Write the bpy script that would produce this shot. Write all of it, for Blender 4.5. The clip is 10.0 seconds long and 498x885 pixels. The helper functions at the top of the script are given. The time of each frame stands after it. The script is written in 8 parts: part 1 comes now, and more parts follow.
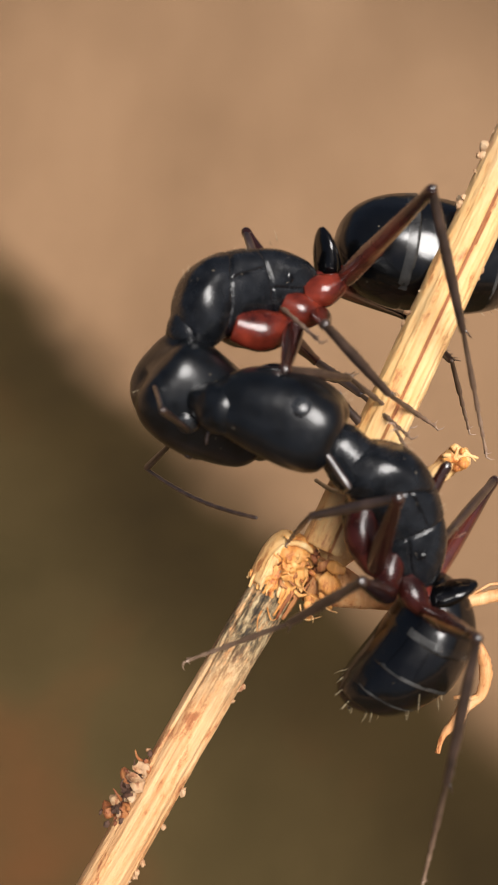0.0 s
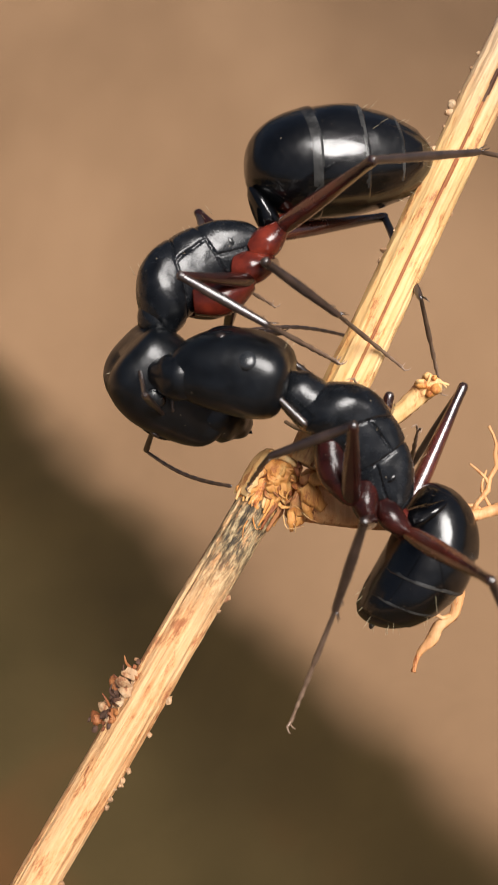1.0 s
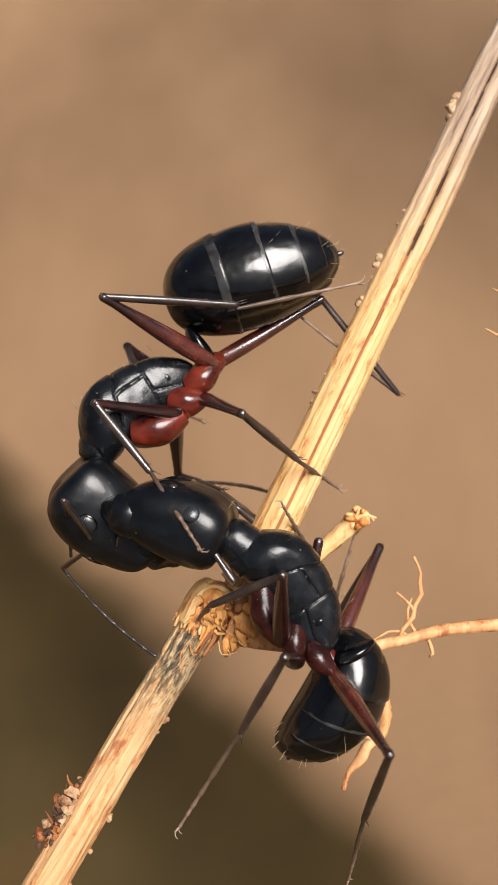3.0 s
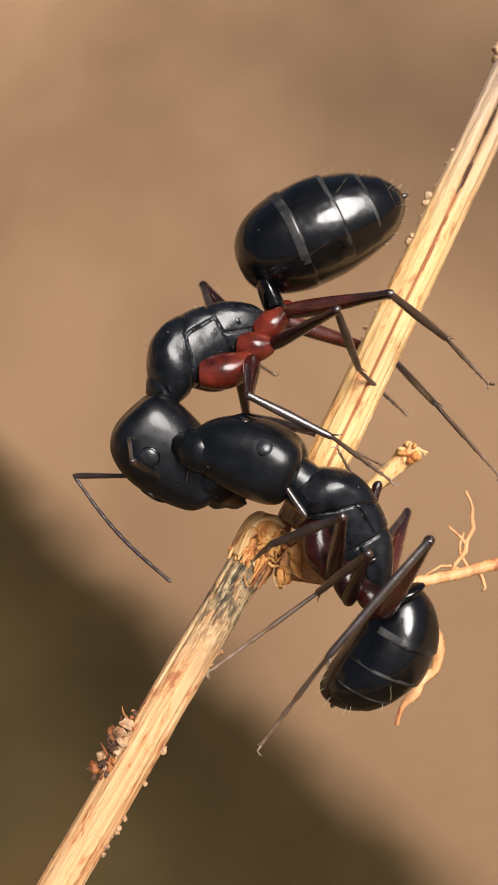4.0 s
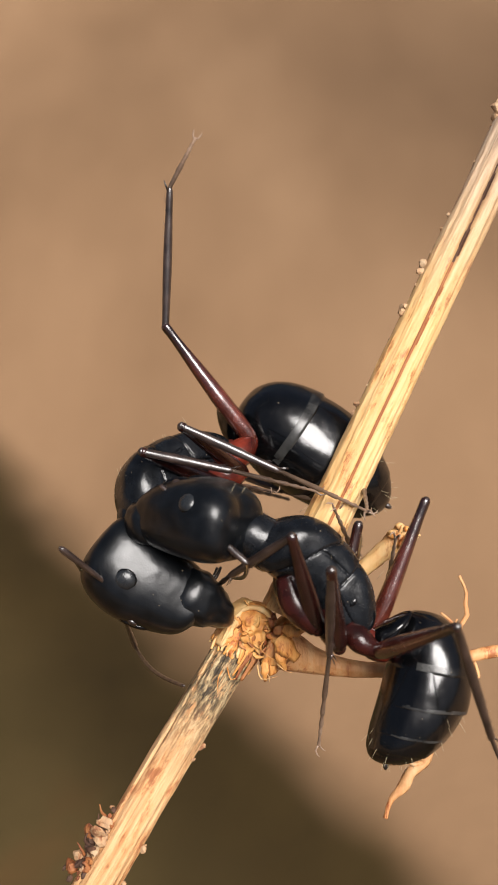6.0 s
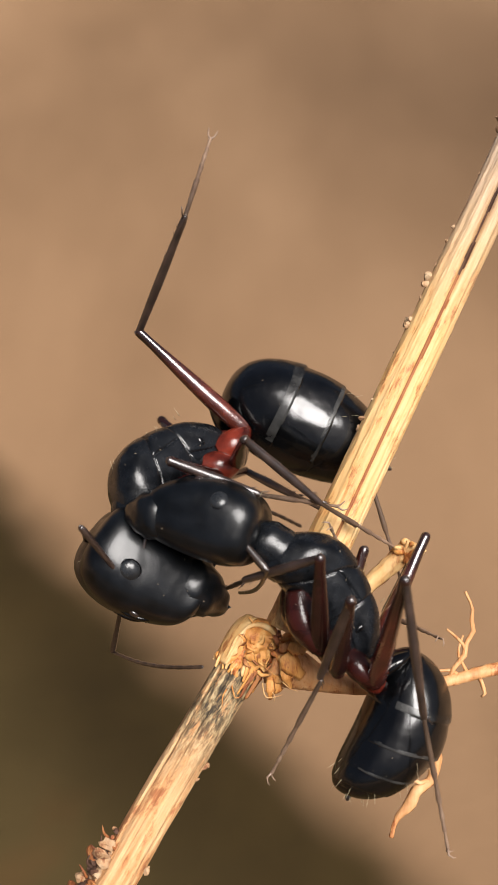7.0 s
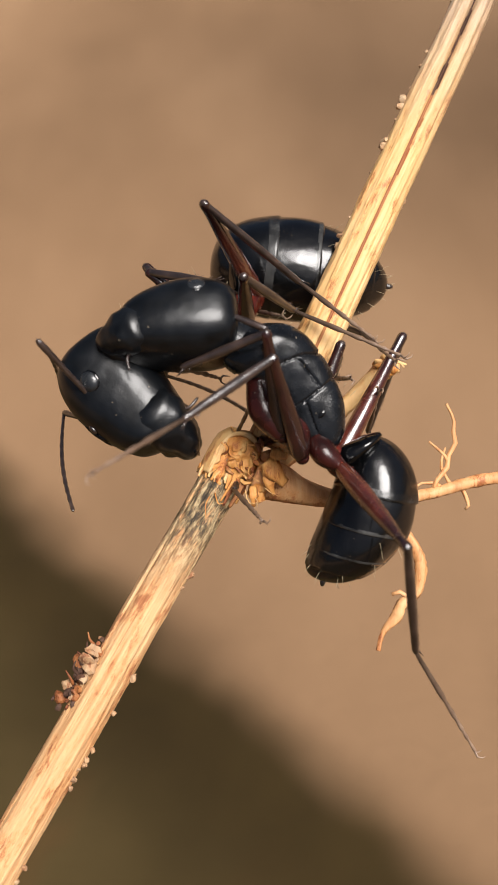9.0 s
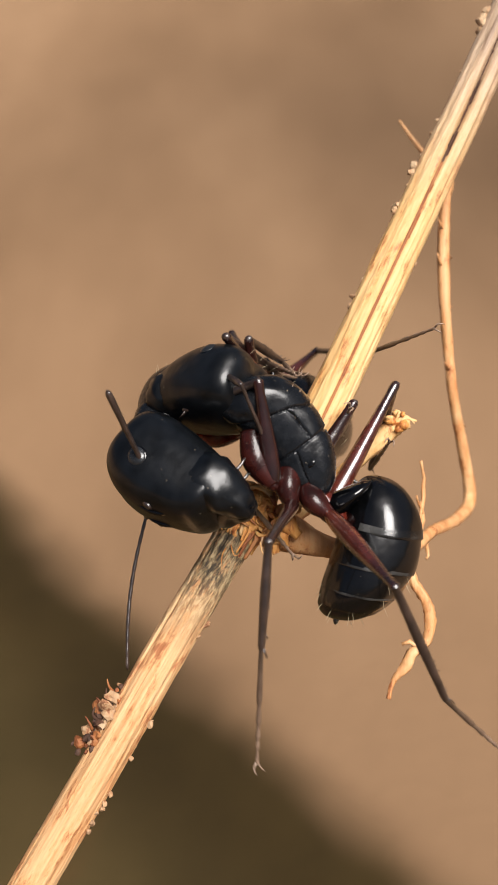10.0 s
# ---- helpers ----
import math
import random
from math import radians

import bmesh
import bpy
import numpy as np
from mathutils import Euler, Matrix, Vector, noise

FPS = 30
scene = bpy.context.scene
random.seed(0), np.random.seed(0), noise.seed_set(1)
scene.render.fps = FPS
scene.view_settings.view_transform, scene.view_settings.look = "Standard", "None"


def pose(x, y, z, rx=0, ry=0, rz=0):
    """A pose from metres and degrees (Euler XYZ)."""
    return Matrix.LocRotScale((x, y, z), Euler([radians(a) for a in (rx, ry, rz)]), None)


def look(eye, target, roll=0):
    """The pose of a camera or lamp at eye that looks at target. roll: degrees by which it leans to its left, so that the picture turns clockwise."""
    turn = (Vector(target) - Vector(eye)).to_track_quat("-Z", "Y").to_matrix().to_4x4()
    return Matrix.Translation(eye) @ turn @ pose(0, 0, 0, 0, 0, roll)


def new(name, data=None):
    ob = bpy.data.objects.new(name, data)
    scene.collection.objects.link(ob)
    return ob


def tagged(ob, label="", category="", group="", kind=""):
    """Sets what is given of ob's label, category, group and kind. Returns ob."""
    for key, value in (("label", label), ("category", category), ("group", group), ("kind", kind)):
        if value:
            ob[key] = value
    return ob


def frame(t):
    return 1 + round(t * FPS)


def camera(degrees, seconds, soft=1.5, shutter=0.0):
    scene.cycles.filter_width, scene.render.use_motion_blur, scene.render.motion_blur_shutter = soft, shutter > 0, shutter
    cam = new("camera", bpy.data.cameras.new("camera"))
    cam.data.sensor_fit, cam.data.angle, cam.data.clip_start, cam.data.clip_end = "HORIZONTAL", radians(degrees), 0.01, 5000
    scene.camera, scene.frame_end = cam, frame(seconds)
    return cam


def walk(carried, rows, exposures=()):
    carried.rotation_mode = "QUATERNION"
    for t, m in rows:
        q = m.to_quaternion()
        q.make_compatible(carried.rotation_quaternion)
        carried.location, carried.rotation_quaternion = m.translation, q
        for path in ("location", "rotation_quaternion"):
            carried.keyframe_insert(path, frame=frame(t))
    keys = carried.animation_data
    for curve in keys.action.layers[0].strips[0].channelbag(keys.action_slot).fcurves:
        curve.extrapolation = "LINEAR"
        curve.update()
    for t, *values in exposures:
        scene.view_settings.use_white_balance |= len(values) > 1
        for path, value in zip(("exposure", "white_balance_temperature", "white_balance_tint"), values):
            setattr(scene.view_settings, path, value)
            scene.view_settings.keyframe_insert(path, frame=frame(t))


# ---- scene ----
def mm(x, y, z, rx=0, ry=0, rz=0):
    """A pose in millimetres and degrees."""
    return pose(x / 1000, y / 1000, z / 1000, rx, ry, rz)


# The stem, the insects and the camera share a space that looks 45 degrees down on the ground:
# x to the right, y away from the camera, z across both.
STAND = pose(0, 0, 0.065, -45, 0, 0)

# ---- camera ----
cam = camera(24.0, 10.0, soft=1.5, shutter=0.12)
cam.data.dof.use_dof = True
cam.data.dof.focus_distance = 0.0262
cam.data.dof.aperture_fstop = 240.0
cam.data.dof.aperture_blades = 0
walk(cam, [
    (0, STAND @ mm(0.981, -23.390, 4.876, 78.7, 1.5, 1.7)),
    (0.5, STAND @ mm(1.002, -24.689, 3.008, 82.0, 0.9, 1.1)),
    (1, STAND @ mm(0.690, -25.832, 0.349, 85.8, 0.6, 0.6)),
    (1.5, STAND @ mm(0.697, -26.348, -2.694, 88.4, 0.8, 0.6)),
    (2, STAND @ mm(1.822, -26.263, -1.993, 90.2, 0.9, 0.7)),
    (2.2, STAND @ mm(2.688, -26.584, -0.707, 89.0, 0.9, 1.3)),
    (3.5, STAND @ mm(1.414, -27.615, 2.147, 89.0, 0.1, 0.1)),
    (4, STAND @ mm(0.741, -27.661, -0.212, 90.3, 0.4, 0.3)),
    (4.5, STAND @ mm(-0.000, -27.594, -0.000, 90.0, -0.0, -0.0)),
    (5, STAND @ mm(-1.231, -27.256, 1.890, 89.7, -0.4, -0.5)),
    (5.5, STAND @ mm(-0.709, -26.736, 1.825, 89.9, -0.2, -0.4)),
    (6, STAND @ mm(1.057, -26.395, 2.479, 88.6, 0.2, 0.2)),
    (6.2, STAND @ mm(1.518, -26.097, 3.211, 87.8, 0.3, 0.7)),
    (7.3, STAND @ mm(0.299, -25.940, 1.897, 89.6, 0.2, -1.1)),
    (7.5, STAND @ mm(0.702, -25.765, 0.915, 90.0, 0.3, -0.9)),
    (8, STAND @ mm(0.850, -25.676, 0.444, 89.6, 0.4, -0.7)),
    (8.5, STAND @ mm(0.288, -26.057, -0.154, 89.3, 0.4, -1.5)),
    (9, STAND @ mm(1.098, -26.311, -2.370, 90.7, 1.3, -0.3)),
    (9.5, STAND @ mm(0.712, -26.946, -2.305, 91.2, 1.0, -0.1)),
    (10, STAND @ mm(1.037, -27.261, -1.900, 92.3, 0.9, 0.3)),
])

# ---- light ----
world = bpy.data.worlds.new("sky")
scene.world = world
world.use_nodes = True
wn = world.node_tree.nodes
sky = wn.new("ShaderNodeTexSky")
sky.sky_type = "NISHITA"
sky.sun_disc = False
sky.sun_elevation = radians(64)
sky.sun_rotation = radians(142)
sky.dust_density = 6.0
sky.air_density = 0.7
sky.ozone_density = 0.6
wn["Background"].inputs["Strength"].default_value = 0.045
world.node_tree.links.new(sky.outputs[0], wn["Background"].inputs["Color"])

sun = new("sun", bpy.data.lights.new("sun", "SUN"))
sun.data.energy = 5.0
sun.data.angle = radians(36)
sun.data.color = (1.0, 0.965, 0.935)
SUN_WAY = Vector((0.27, -0.34, 0.90))
sun.matrix_world = look(SUN_WAY, (0, 0, 0))
scene.view_settings.exposure = 0.52


# ---- materials ----
def material(name):
    m = bpy.data.materials.new(name)
    m.use_nodes = True
    nt = m.node_tree
    return m, nt, nt.nodes["Principled BSDF"]


def node(nt, kind, **values):
    n = nt.nodes.new(kind)
    for k, v in values.items():
        n.inputs[k].default_value = v
    return n


def ramp(nt, source, stops):
    r = nt.nodes.new("ShaderNodeValToRGB")
    e = r.color_ramp.elements
    while len(e) < len(stops):
        e.new(0.5)
    for el, (p, c) in zip(e, stops):
        el.position, el.color = p, (*c, 1)
    nt.links.new(source, r.inputs["Fac"])
    return r.outputs["Color"]


def noise_node(nt, coords, scale, detail=4.0, rough=0.55, stretch=None):
    if stretch:
        mp = nt.nodes.new("ShaderNodeMapping")
        mp.inputs["Scale"].default_value = stretch
        nt.links.new(coords, mp.inputs["Vector"])
        coords = mp.outputs["Vector"]
    n = node(nt, "ShaderNodeTexNoise", Scale=scale, Detail=detail, Roughness=rough)
    nt.links.new(coords, n.inputs["Vector"])
    return n.outputs["Fac"]


def bump(nt, bsdf, height, distance, strength=0.5, after=None):
    b = node(nt, "ShaderNodeBump", Strength=strength, Distance=distance)
    nt.links.new(height, b.inputs["Height"])
    if after:
        nt.links.new(after, b.inputs["Normal"])
    nt.links.new(b.outputs["Normal"], bsdf.inputs["Normal"])
    return b.outputs["Normal"]


def object_coords(nt):
    return nt.nodes.new("ShaderNodeTexCoord").outputs["Object"]


def chitin(name, dark, light, rough, coarse=2500, fine=26000, relief=0.000008, coat=0.0, shine=0.29, dent=0.00006, spread=(0.3, 0.72)):
    """Insect cuticle: two tones in soft blotches, dusty variation of gloss, fine leathery relief."""
    m, nt, b = material(name)
    oc = object_coords(nt)
    blotch = noise_node(nt, oc, coarse)
    nt.links.new(ramp(nt, blotch, [(spread[0], dark), (spread[1], light)]), b.inputs["Base Color"])
    grain = noise_node(nt, oc, fine, 3)
    gloss = nt.nodes.new("ShaderNodeMapRange")
    gloss.inputs["To Min"].default_value, gloss.inputs["To Max"].default_value = rough * 0.75, rough * 1.35
    nt.links.new(noise_node(nt, oc, coarse * 2.2), gloss.inputs["Value"])
    nt.links.new(gloss.outputs["Result"], b.inputs["Roughness"])
    dents = bump(nt, b, noise_node(nt, oc, 1300, 2, 0.5), dent, 0.55)
    bump(nt, b, grain, relief, 0.6, dents)
    dust = ramp(nt, noise_node(nt, oc, 9000, 2, 0.6), [(0.735, (0, 0, 0)), (0.77, (1, 1, 1))])
    mix = nt.nodes.new("ShaderNodeMix")
    mix.data_type = "RGBA"
    nt.links.new(dust, mix.inputs[0])
    nt.links.new(b.inputs["Base Color"].links[0].from_socket, mix.inputs[6])
    mix.inputs[7].default_value = (0.13, 0.105, 0.075, 1)
    nt.links.new(mix.outputs[2], b.inputs["Base Color"])
    b.inputs["Specular IOR Level"].default_value = shine
    b.inputs["Coat Weight"].default_value = coat
    b.inputs["Coat Roughness"].default_value = 0.08
    return m


BLACK_DULL = chitin("black_cuticle", (0.0009, 0.0012, 0.0015), (0.0048, 0.0058, 0.0073), 0.31, relief=0.000005, coat=0.15, shine=0.34, dent=0.00008)
SATIN = chitin("satin_black_cuticle", (0.0016, 0.0019, 0.0024), (0.0085, 0.0096, 0.0115), 0.25, relief=0.000007, coat=0.15, shine=0.34, dent=0.00013)
MAROON = chitin("maroon_cuticle", (0.010, 0.0025, 0.002), (0.038, 0.0075, 0.0055), 0.22, coat=0.1)
BLACK_GLOSS = chitin("glossy_black_cuticle", (0.0006, 0.0006, 0.0007), (0.0022, 0.0022, 0.0026), 0.11, relief=0.000002, shine=0.48, dent=0.00014)
GASTER = chitin("gaster_cuticle", (0.0006, 0.0007, 0.0008), (0.0024, 0.0027, 0.0032), 0.23, relief=0.000003, coat=0.42, shine=0.38, dent=0.00012)
RED = chitin("rust_red_cuticle", (0.022, 0.0035, 0.0025), (0.17, 0.024, 0.012), 0.2, coat=0.3, coarse=1800)
RED_DARK = chitin("dark_red_cuticle", (0.007, 0.0025, 0.002), (0.026, 0.0065, 0.0048), 0.22, coat=0.4, shine=0.55)
BROWN_LEG = chitin("brown_black_cuticle", (0.006, 0.0035, 0.003), (0.048, 0.029, 0.022), 0.30, coat=0.35, shine=0.9)


def graded(m, stops, start, end):
    """Multiplies a cuticle's colour along the limb's own x, in metres."""
    nt = m.node_tree
    b = nt.nodes["Principled BSDF"]
    plain = b.inputs["Base Color"].links[0].from_socket
    sep = nt.nodes.new("ShaderNodeSeparateXYZ")
    nt.links.new(object_coords(nt), sep.inputs[0])
    reach = nt.nodes.new("ShaderNodeMapRange")
    reach.inputs["From Min"].default_value, reach.inputs["From Max"].default_value = start, end
    nt.links.new(sep.outputs[0], reach.inputs["Value"])
    mix = nt.nodes.new("ShaderNodeMix")
    mix.data_type, mix.blend_type = "RGBA", "MULTIPLY"
    mix.inputs[0].default_value = 1.0
    nt.links.new(plain, mix.inputs[6])
    nt.links.new(ramp(nt, reach.outputs["Result"], stops), mix.inputs[7])
    nt.links.new(mix.outputs[2], b.inputs["Base Color"])
    return m


THIGH = graded(chitin("red_thigh_cuticle", (0.030, 0.007, 0.0045), (0.105, 0.021, 0.012), 0.24, coat=0.7, shine=0.85), [(0.0, (1, 1, 1)), (0.5, (0.8, 0.7, 0.7)), (1.0, (0.18, 0.25, 0.3))], 0.0006, 0.0030)
FOOT = graded(chitin("tan_foot_cuticle", (0.16, 0.10, 0.068), (0.31, 0.215, 0.15), 0.4, shine=0.5), [(0.0, (0.2, 0.19, 0.18)), (0.55, (0.5, 0.47, 0.45)), (1.0, (1, 1, 1))], 0.0, 0.0028)
EYE = chitin("dark_eye", (0.006, 0.0065, 0.0075), (0.020, 0.022, 0.024), 0.27, coat=0.0, shine=0.6)
RIM = chitin("pale_tergite_rim", (0.004, 0.004, 0.004), (0.058, 0.057, 0.054), 0.24, coarse=900, shine=0.5, spread=(0.40, 0.64))
BRISTLE = chitin("pale_bristle", (0.27, 0.216, 0.132), (0.39, 0.33, 0.216), 0.4)


def straw(name, tones, rough=0.6, streak=3500, relief=0.00006):
    """Dry plant fibre: streaks along z, brown flecks, dull gloss."""
    m, nt, b = material(name)
    oc = object_coords(nt)
    fibres = noise_node(nt, oc, streak, 6, 0.65, (1, 1, 0.035))
    patches = noise_node(nt, oc, 420, 5, 0.6, (1, 1, 0.45))
    mix = node(nt, "ShaderNodeMix")
    mix.data_type = "FLOAT"
    mix.inputs[0].default_value = 0.30
    nt.links.new(fibres, mix.inputs[2])
    nt.links.new(patches, mix.inputs[3])
    base = ramp(nt, mix.outputs[0], tones)
    flecks = ramp(nt, noise_node(nt, oc, 2600, 6, 0.8, (1, 1, 0.3)), [(0.0, (0.24, 0.075, 0.025)), (0.38, (0.46, 0.19, 0.075)), (0.45, (1, 0.86, 0.72)), (0.52, (1, 1, 1))])
    mul = nt.nodes.new("ShaderNodeMix")
    mul.data_type, mul.blend_type = "RGBA", "MULTIPLY"
    mul.inputs[0].default_value = 0.8
    nt.links.new(base, mul.inputs[6])
    nt.links.new(flecks, mul.inputs[7])
    nt.links.new(mul.outputs[2], b.inputs["Base Color"])
    b.inputs["Roughness"].default_value = rough
    bump(nt, b, fibres, relief, 0.9)
    return m


STRAW = straw("dry_straw", [(0.30, (0.40, 0.20, 0.07)), (0.41, (0.55, 0.32, 0.12)), (0.52, (0.61, 0.385, 0.165)), (0.64, (0.66, 0.465, 0.235))])


def lower_straw():
    """The same straw, with a grey-black weathered rind over the last three millimetres below the node."""
    m = straw("weathered_straw", [(0.30, (0.21, 0.09, 0.03)), (0.40, (0.41, 0.205, 0.08)), (0.50, (0.53, 0.305, 0.138)), (0.64, (0.62, 0.40, 0.208))], 0.7, 6500, 0.00011)
    nt = m.node_tree
    b = nt.nodes["Principled BSDF"]
    plain = b.inputs["Base Color"].links[0].from_socket
    oc = object_coords(nt)
    sep = nt.nodes.new("ShaderNodeSeparateXYZ")
    nt.links.new(oc, sep.inputs[0])
    high = nt.nodes.new("ShaderNodeMapRange")
    high.inputs["From Min"].default_value, high.inputs["From Max"].default_value = 0.1023, 0.1042
    nt.links.new(sep.outputs[2], high.inputs["Value"])
    spots = noise_node(nt, oc, 6000, 6, 0.75, (1, 1, 0.33))
    add = nt.nodes.new("ShaderNodeMath")
    add.operation = "MULTIPLY"
    nt.links.new(high.outputs["Result"], add.inputs[0])
    nt.links.new(ramp(nt, spots, [(0.385, (0.0, 0.0, 0.0)), (0.49, (1, 1, 1))]), add.inputs[1])
    rind = ramp(nt, noise_node(nt, oc, 8000, 6, 0.8, (1, 1, 0.28)), [(0.36, (0.014, 0.009, 0.004)), (0.45, (0.045, 0.030, 0.014)), (0.51, (0.18, 0.12, 0.055)), (0.60, (0.47, 0.36, 0.20))])
    mix = nt.nodes.new("ShaderNodeMix")
    mix.data_type = "RGBA"
    nt.links.new(add.outputs[0], mix.inputs[0])
    nt.links.new(plain, mix.inputs[6])
    nt.links.new(rind, mix.inputs[7])
    nt.links.new(mix.outputs[2], b.inputs["Base Color"])
    return m


STRAW_WORN = lower_straw()


def upper_straw():
    """Straw that turns greyish pink from about ten millimetres above the node."""
    m = straw("greying_straw", [(0.30, (0.40, 0.20, 0.07)), (0.41, (0.55, 0.32, 0.12)), (0.52, (0.61, 0.385, 0.165)), (0.64, (0.66, 0.465, 0.235))])
    nt = m.node_tree
    b = nt.nodes["Principled BSDF"]
    plain = b.inputs["Base Color"].links[0].from_socket
    oc = object_coords(nt)
    sep = nt.nodes.new("ShaderNodeSeparateXYZ")
    nt.links.new(oc, sep.inputs[0])
    high = nt.nodes.new("ShaderNodeMapRange")
    high.inputs["From Min"].default_value, high.inputs["From Max"].default_value = 0.0075, 0.0125
    nt.links.new(sep.outputs[2], high.inputs["Value"])
    grey = ramp(nt, noise_node(nt, oc, 4200, 5, 0.7, (1, 1, 0.06)), [(0.34, (0.132, 0.0757, 0.0442)), (0.5, (0.372, 0.256, 0.166)), (0.64, (0.468, 0.361, 0.265))])
    mix = nt.nodes.new("ShaderNodeMix")
    mix.data_type = "RGBA"
    nt.links.new(high.outputs["Result"], mix.inputs[0])
    nt.links.new(plain, mix.inputs[6])
    nt.links.new(grey, mix.inputs[7])
    nt.links.new(mix.outputs[2], b.inputs["Base Color"])
    return m


STRAW_UPPER = upper_straw()
TORN = straw("torn_orange_fibre", [(0.28, (0.12, 0.034, 0.008)), (0.40, (0.38, 0.14, 0.031)), (0.50, (0.58, 0.27, 0.068)), (0.64, (0.66, 0.40, 0.15))], 0.65)
GROOVE = straw("brown_groove", [(0.36, (0.06, 0.018, 0.006)), (0.48, (0.21, 0.065, 0.017)), (0.62, (0.40, 0.18, 0.055))], 0.7)
ROOT_SKIN = straw("orange_root_skin", [(0.3, (0.36, 0.15, 0.05)), (0.5, (0.55, 0.28, 0.115)), (0.7, (0.64, 0.41, 0.21))], 0.6)
GRIT = straw("pale_grit", [(0.3, (0.18, 0.085, 0.04)), (0.5, (0.37, 0.235, 0.13)), (0.7, (0.50, 0.39, 0.25))], 0.8)
# dark crumbs; also the painted shade inside the upper stalk's split
GRIT_GAP_DARK = straw("dark_crumb_and_gap_shade", [(0.3, (0.018, 0.0105, 0.00662)), (0.6, (0.084, 0.0349, 0.0166))], 0.8)


def soil_material():
    m, nt, b = material("soil")
    oc = object_coords(nt)
    sep = nt.nodes.new("ShaderNodeSeparateXYZ")
    nt.links.new(oc, sep.inputs[0])

    def math_node(op, a, c):
        n = nt.nodes.new("ShaderNodeMath")
        n.operation = op
        for i, v in enumerate((a, c)):
            if isinstance(v, float):
                n.inputs[i].default_value = v
            else:
                nt.links.new(v, n.inputs[i])
        return n.outputs[0]

    # shade painted into the soil as a dark patch: s runs in from its border, u along it, in metres
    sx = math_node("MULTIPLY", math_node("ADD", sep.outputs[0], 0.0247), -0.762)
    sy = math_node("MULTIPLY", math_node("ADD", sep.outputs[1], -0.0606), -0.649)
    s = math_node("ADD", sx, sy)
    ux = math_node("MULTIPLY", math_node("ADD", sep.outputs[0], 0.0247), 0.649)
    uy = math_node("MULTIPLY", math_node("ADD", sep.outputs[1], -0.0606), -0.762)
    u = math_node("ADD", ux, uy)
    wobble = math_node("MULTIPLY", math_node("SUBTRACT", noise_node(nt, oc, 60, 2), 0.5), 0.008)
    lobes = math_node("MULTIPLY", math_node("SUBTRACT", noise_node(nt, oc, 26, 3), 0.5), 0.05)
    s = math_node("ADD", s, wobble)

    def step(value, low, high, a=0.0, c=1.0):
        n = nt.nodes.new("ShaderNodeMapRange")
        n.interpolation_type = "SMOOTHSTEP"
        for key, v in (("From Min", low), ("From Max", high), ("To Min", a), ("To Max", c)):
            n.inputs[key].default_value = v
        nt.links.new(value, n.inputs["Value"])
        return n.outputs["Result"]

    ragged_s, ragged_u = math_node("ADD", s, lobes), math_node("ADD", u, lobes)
    # carried on far out of view, to darken reflections under the insects
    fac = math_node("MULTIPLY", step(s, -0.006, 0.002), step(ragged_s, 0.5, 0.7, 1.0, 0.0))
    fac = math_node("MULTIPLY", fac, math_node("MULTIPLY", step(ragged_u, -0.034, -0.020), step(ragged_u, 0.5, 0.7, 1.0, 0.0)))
    dry = ramp(nt, noise_node(nt, oc, 30, 4, 0.5, (1, 0.45, 1)), [(0.25, (0.126, 0.0727, 0.0375)), (0.5, (0.186, 0.11, 0.0591)), (0.75, (0.252, 0.154, 0.0856))])
    # the dry soil darkens smoothly towards one point, far back on the right
    far = nt.nodes.new("ShaderNodeVectorMath")
    far.operation = "DISTANCE"
    far.inputs[1].default_value = (0.040, 0.145, 0)
    nt.links.new(oc, far.inputs[0])
    dark_spot = nt.nodes.new("ShaderNodeMapRange")
    dark_spot.interpolation_type = "SMOOTHSTEP"
    dark_spot.inputs["From Min"].default_value, dark_spot.inputs["From Max"].default_value = 0.0, 0.095
    dark_spot.inputs["To Min"].default_value, dark_spot.inputs["To Max"].default_value = 0.62, 1.0
    nt.links.new(far.outputs["Value"], dark_spot.inputs["Value"])
    tinted = nt.nodes.new("ShaderNodeMix")
    tinted.data_type, tinted.blend_type = "RGBA", "MULTIPLY"
    tinted.inputs[0].default_value = 1.0
    nt.links.new(dry, tinted.inputs[6])
    nt.links.new(dark_spot.outputs["Result"], tinted.inputs[7])
    dry = tinted.outputs[2]
    # soil tones darkened to carry the patch's shade
    shaded_soil = ramp(nt, noise_node(nt, oc, 55, 3, 0.5), [(0.25, (0.0132, 0.00791, 0.00179)), (0.75, (0.0312, 0.0192, 0.00517))])
    shaded_litter = ramp(nt, noise_node(nt, oc, 45, 3, 0.5), [(0.3, (0.033, 0.0226, 0.00716)), (0.52, (0.051, 0.0339, 0.012)), (0.72, (0.09, 0.0367, 0.012))])
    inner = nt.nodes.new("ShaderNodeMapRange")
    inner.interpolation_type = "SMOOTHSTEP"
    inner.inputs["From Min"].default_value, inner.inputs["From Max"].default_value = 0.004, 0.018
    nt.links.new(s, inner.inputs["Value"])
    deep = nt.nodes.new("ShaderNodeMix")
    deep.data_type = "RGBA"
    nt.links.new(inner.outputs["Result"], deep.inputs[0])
    nt.links.new(shaded_soil, deep.inputs[6])
    nt.links.new(shaded_litter, deep.inputs[7])
    # further in, a lighter band of reddish crumbs
    crumbs = ramp(nt, noise_node(nt, oc, 50, 3, 0.5), [(0.3, (0.040, 0.022, 0.010)), (0.55, (0.080, 0.042, 0.021)), (0.75, (0.125, 0.066, 0.034))])
    band = nt.nodes.new("ShaderNodeMix")
    band.data_type = "RGBA"
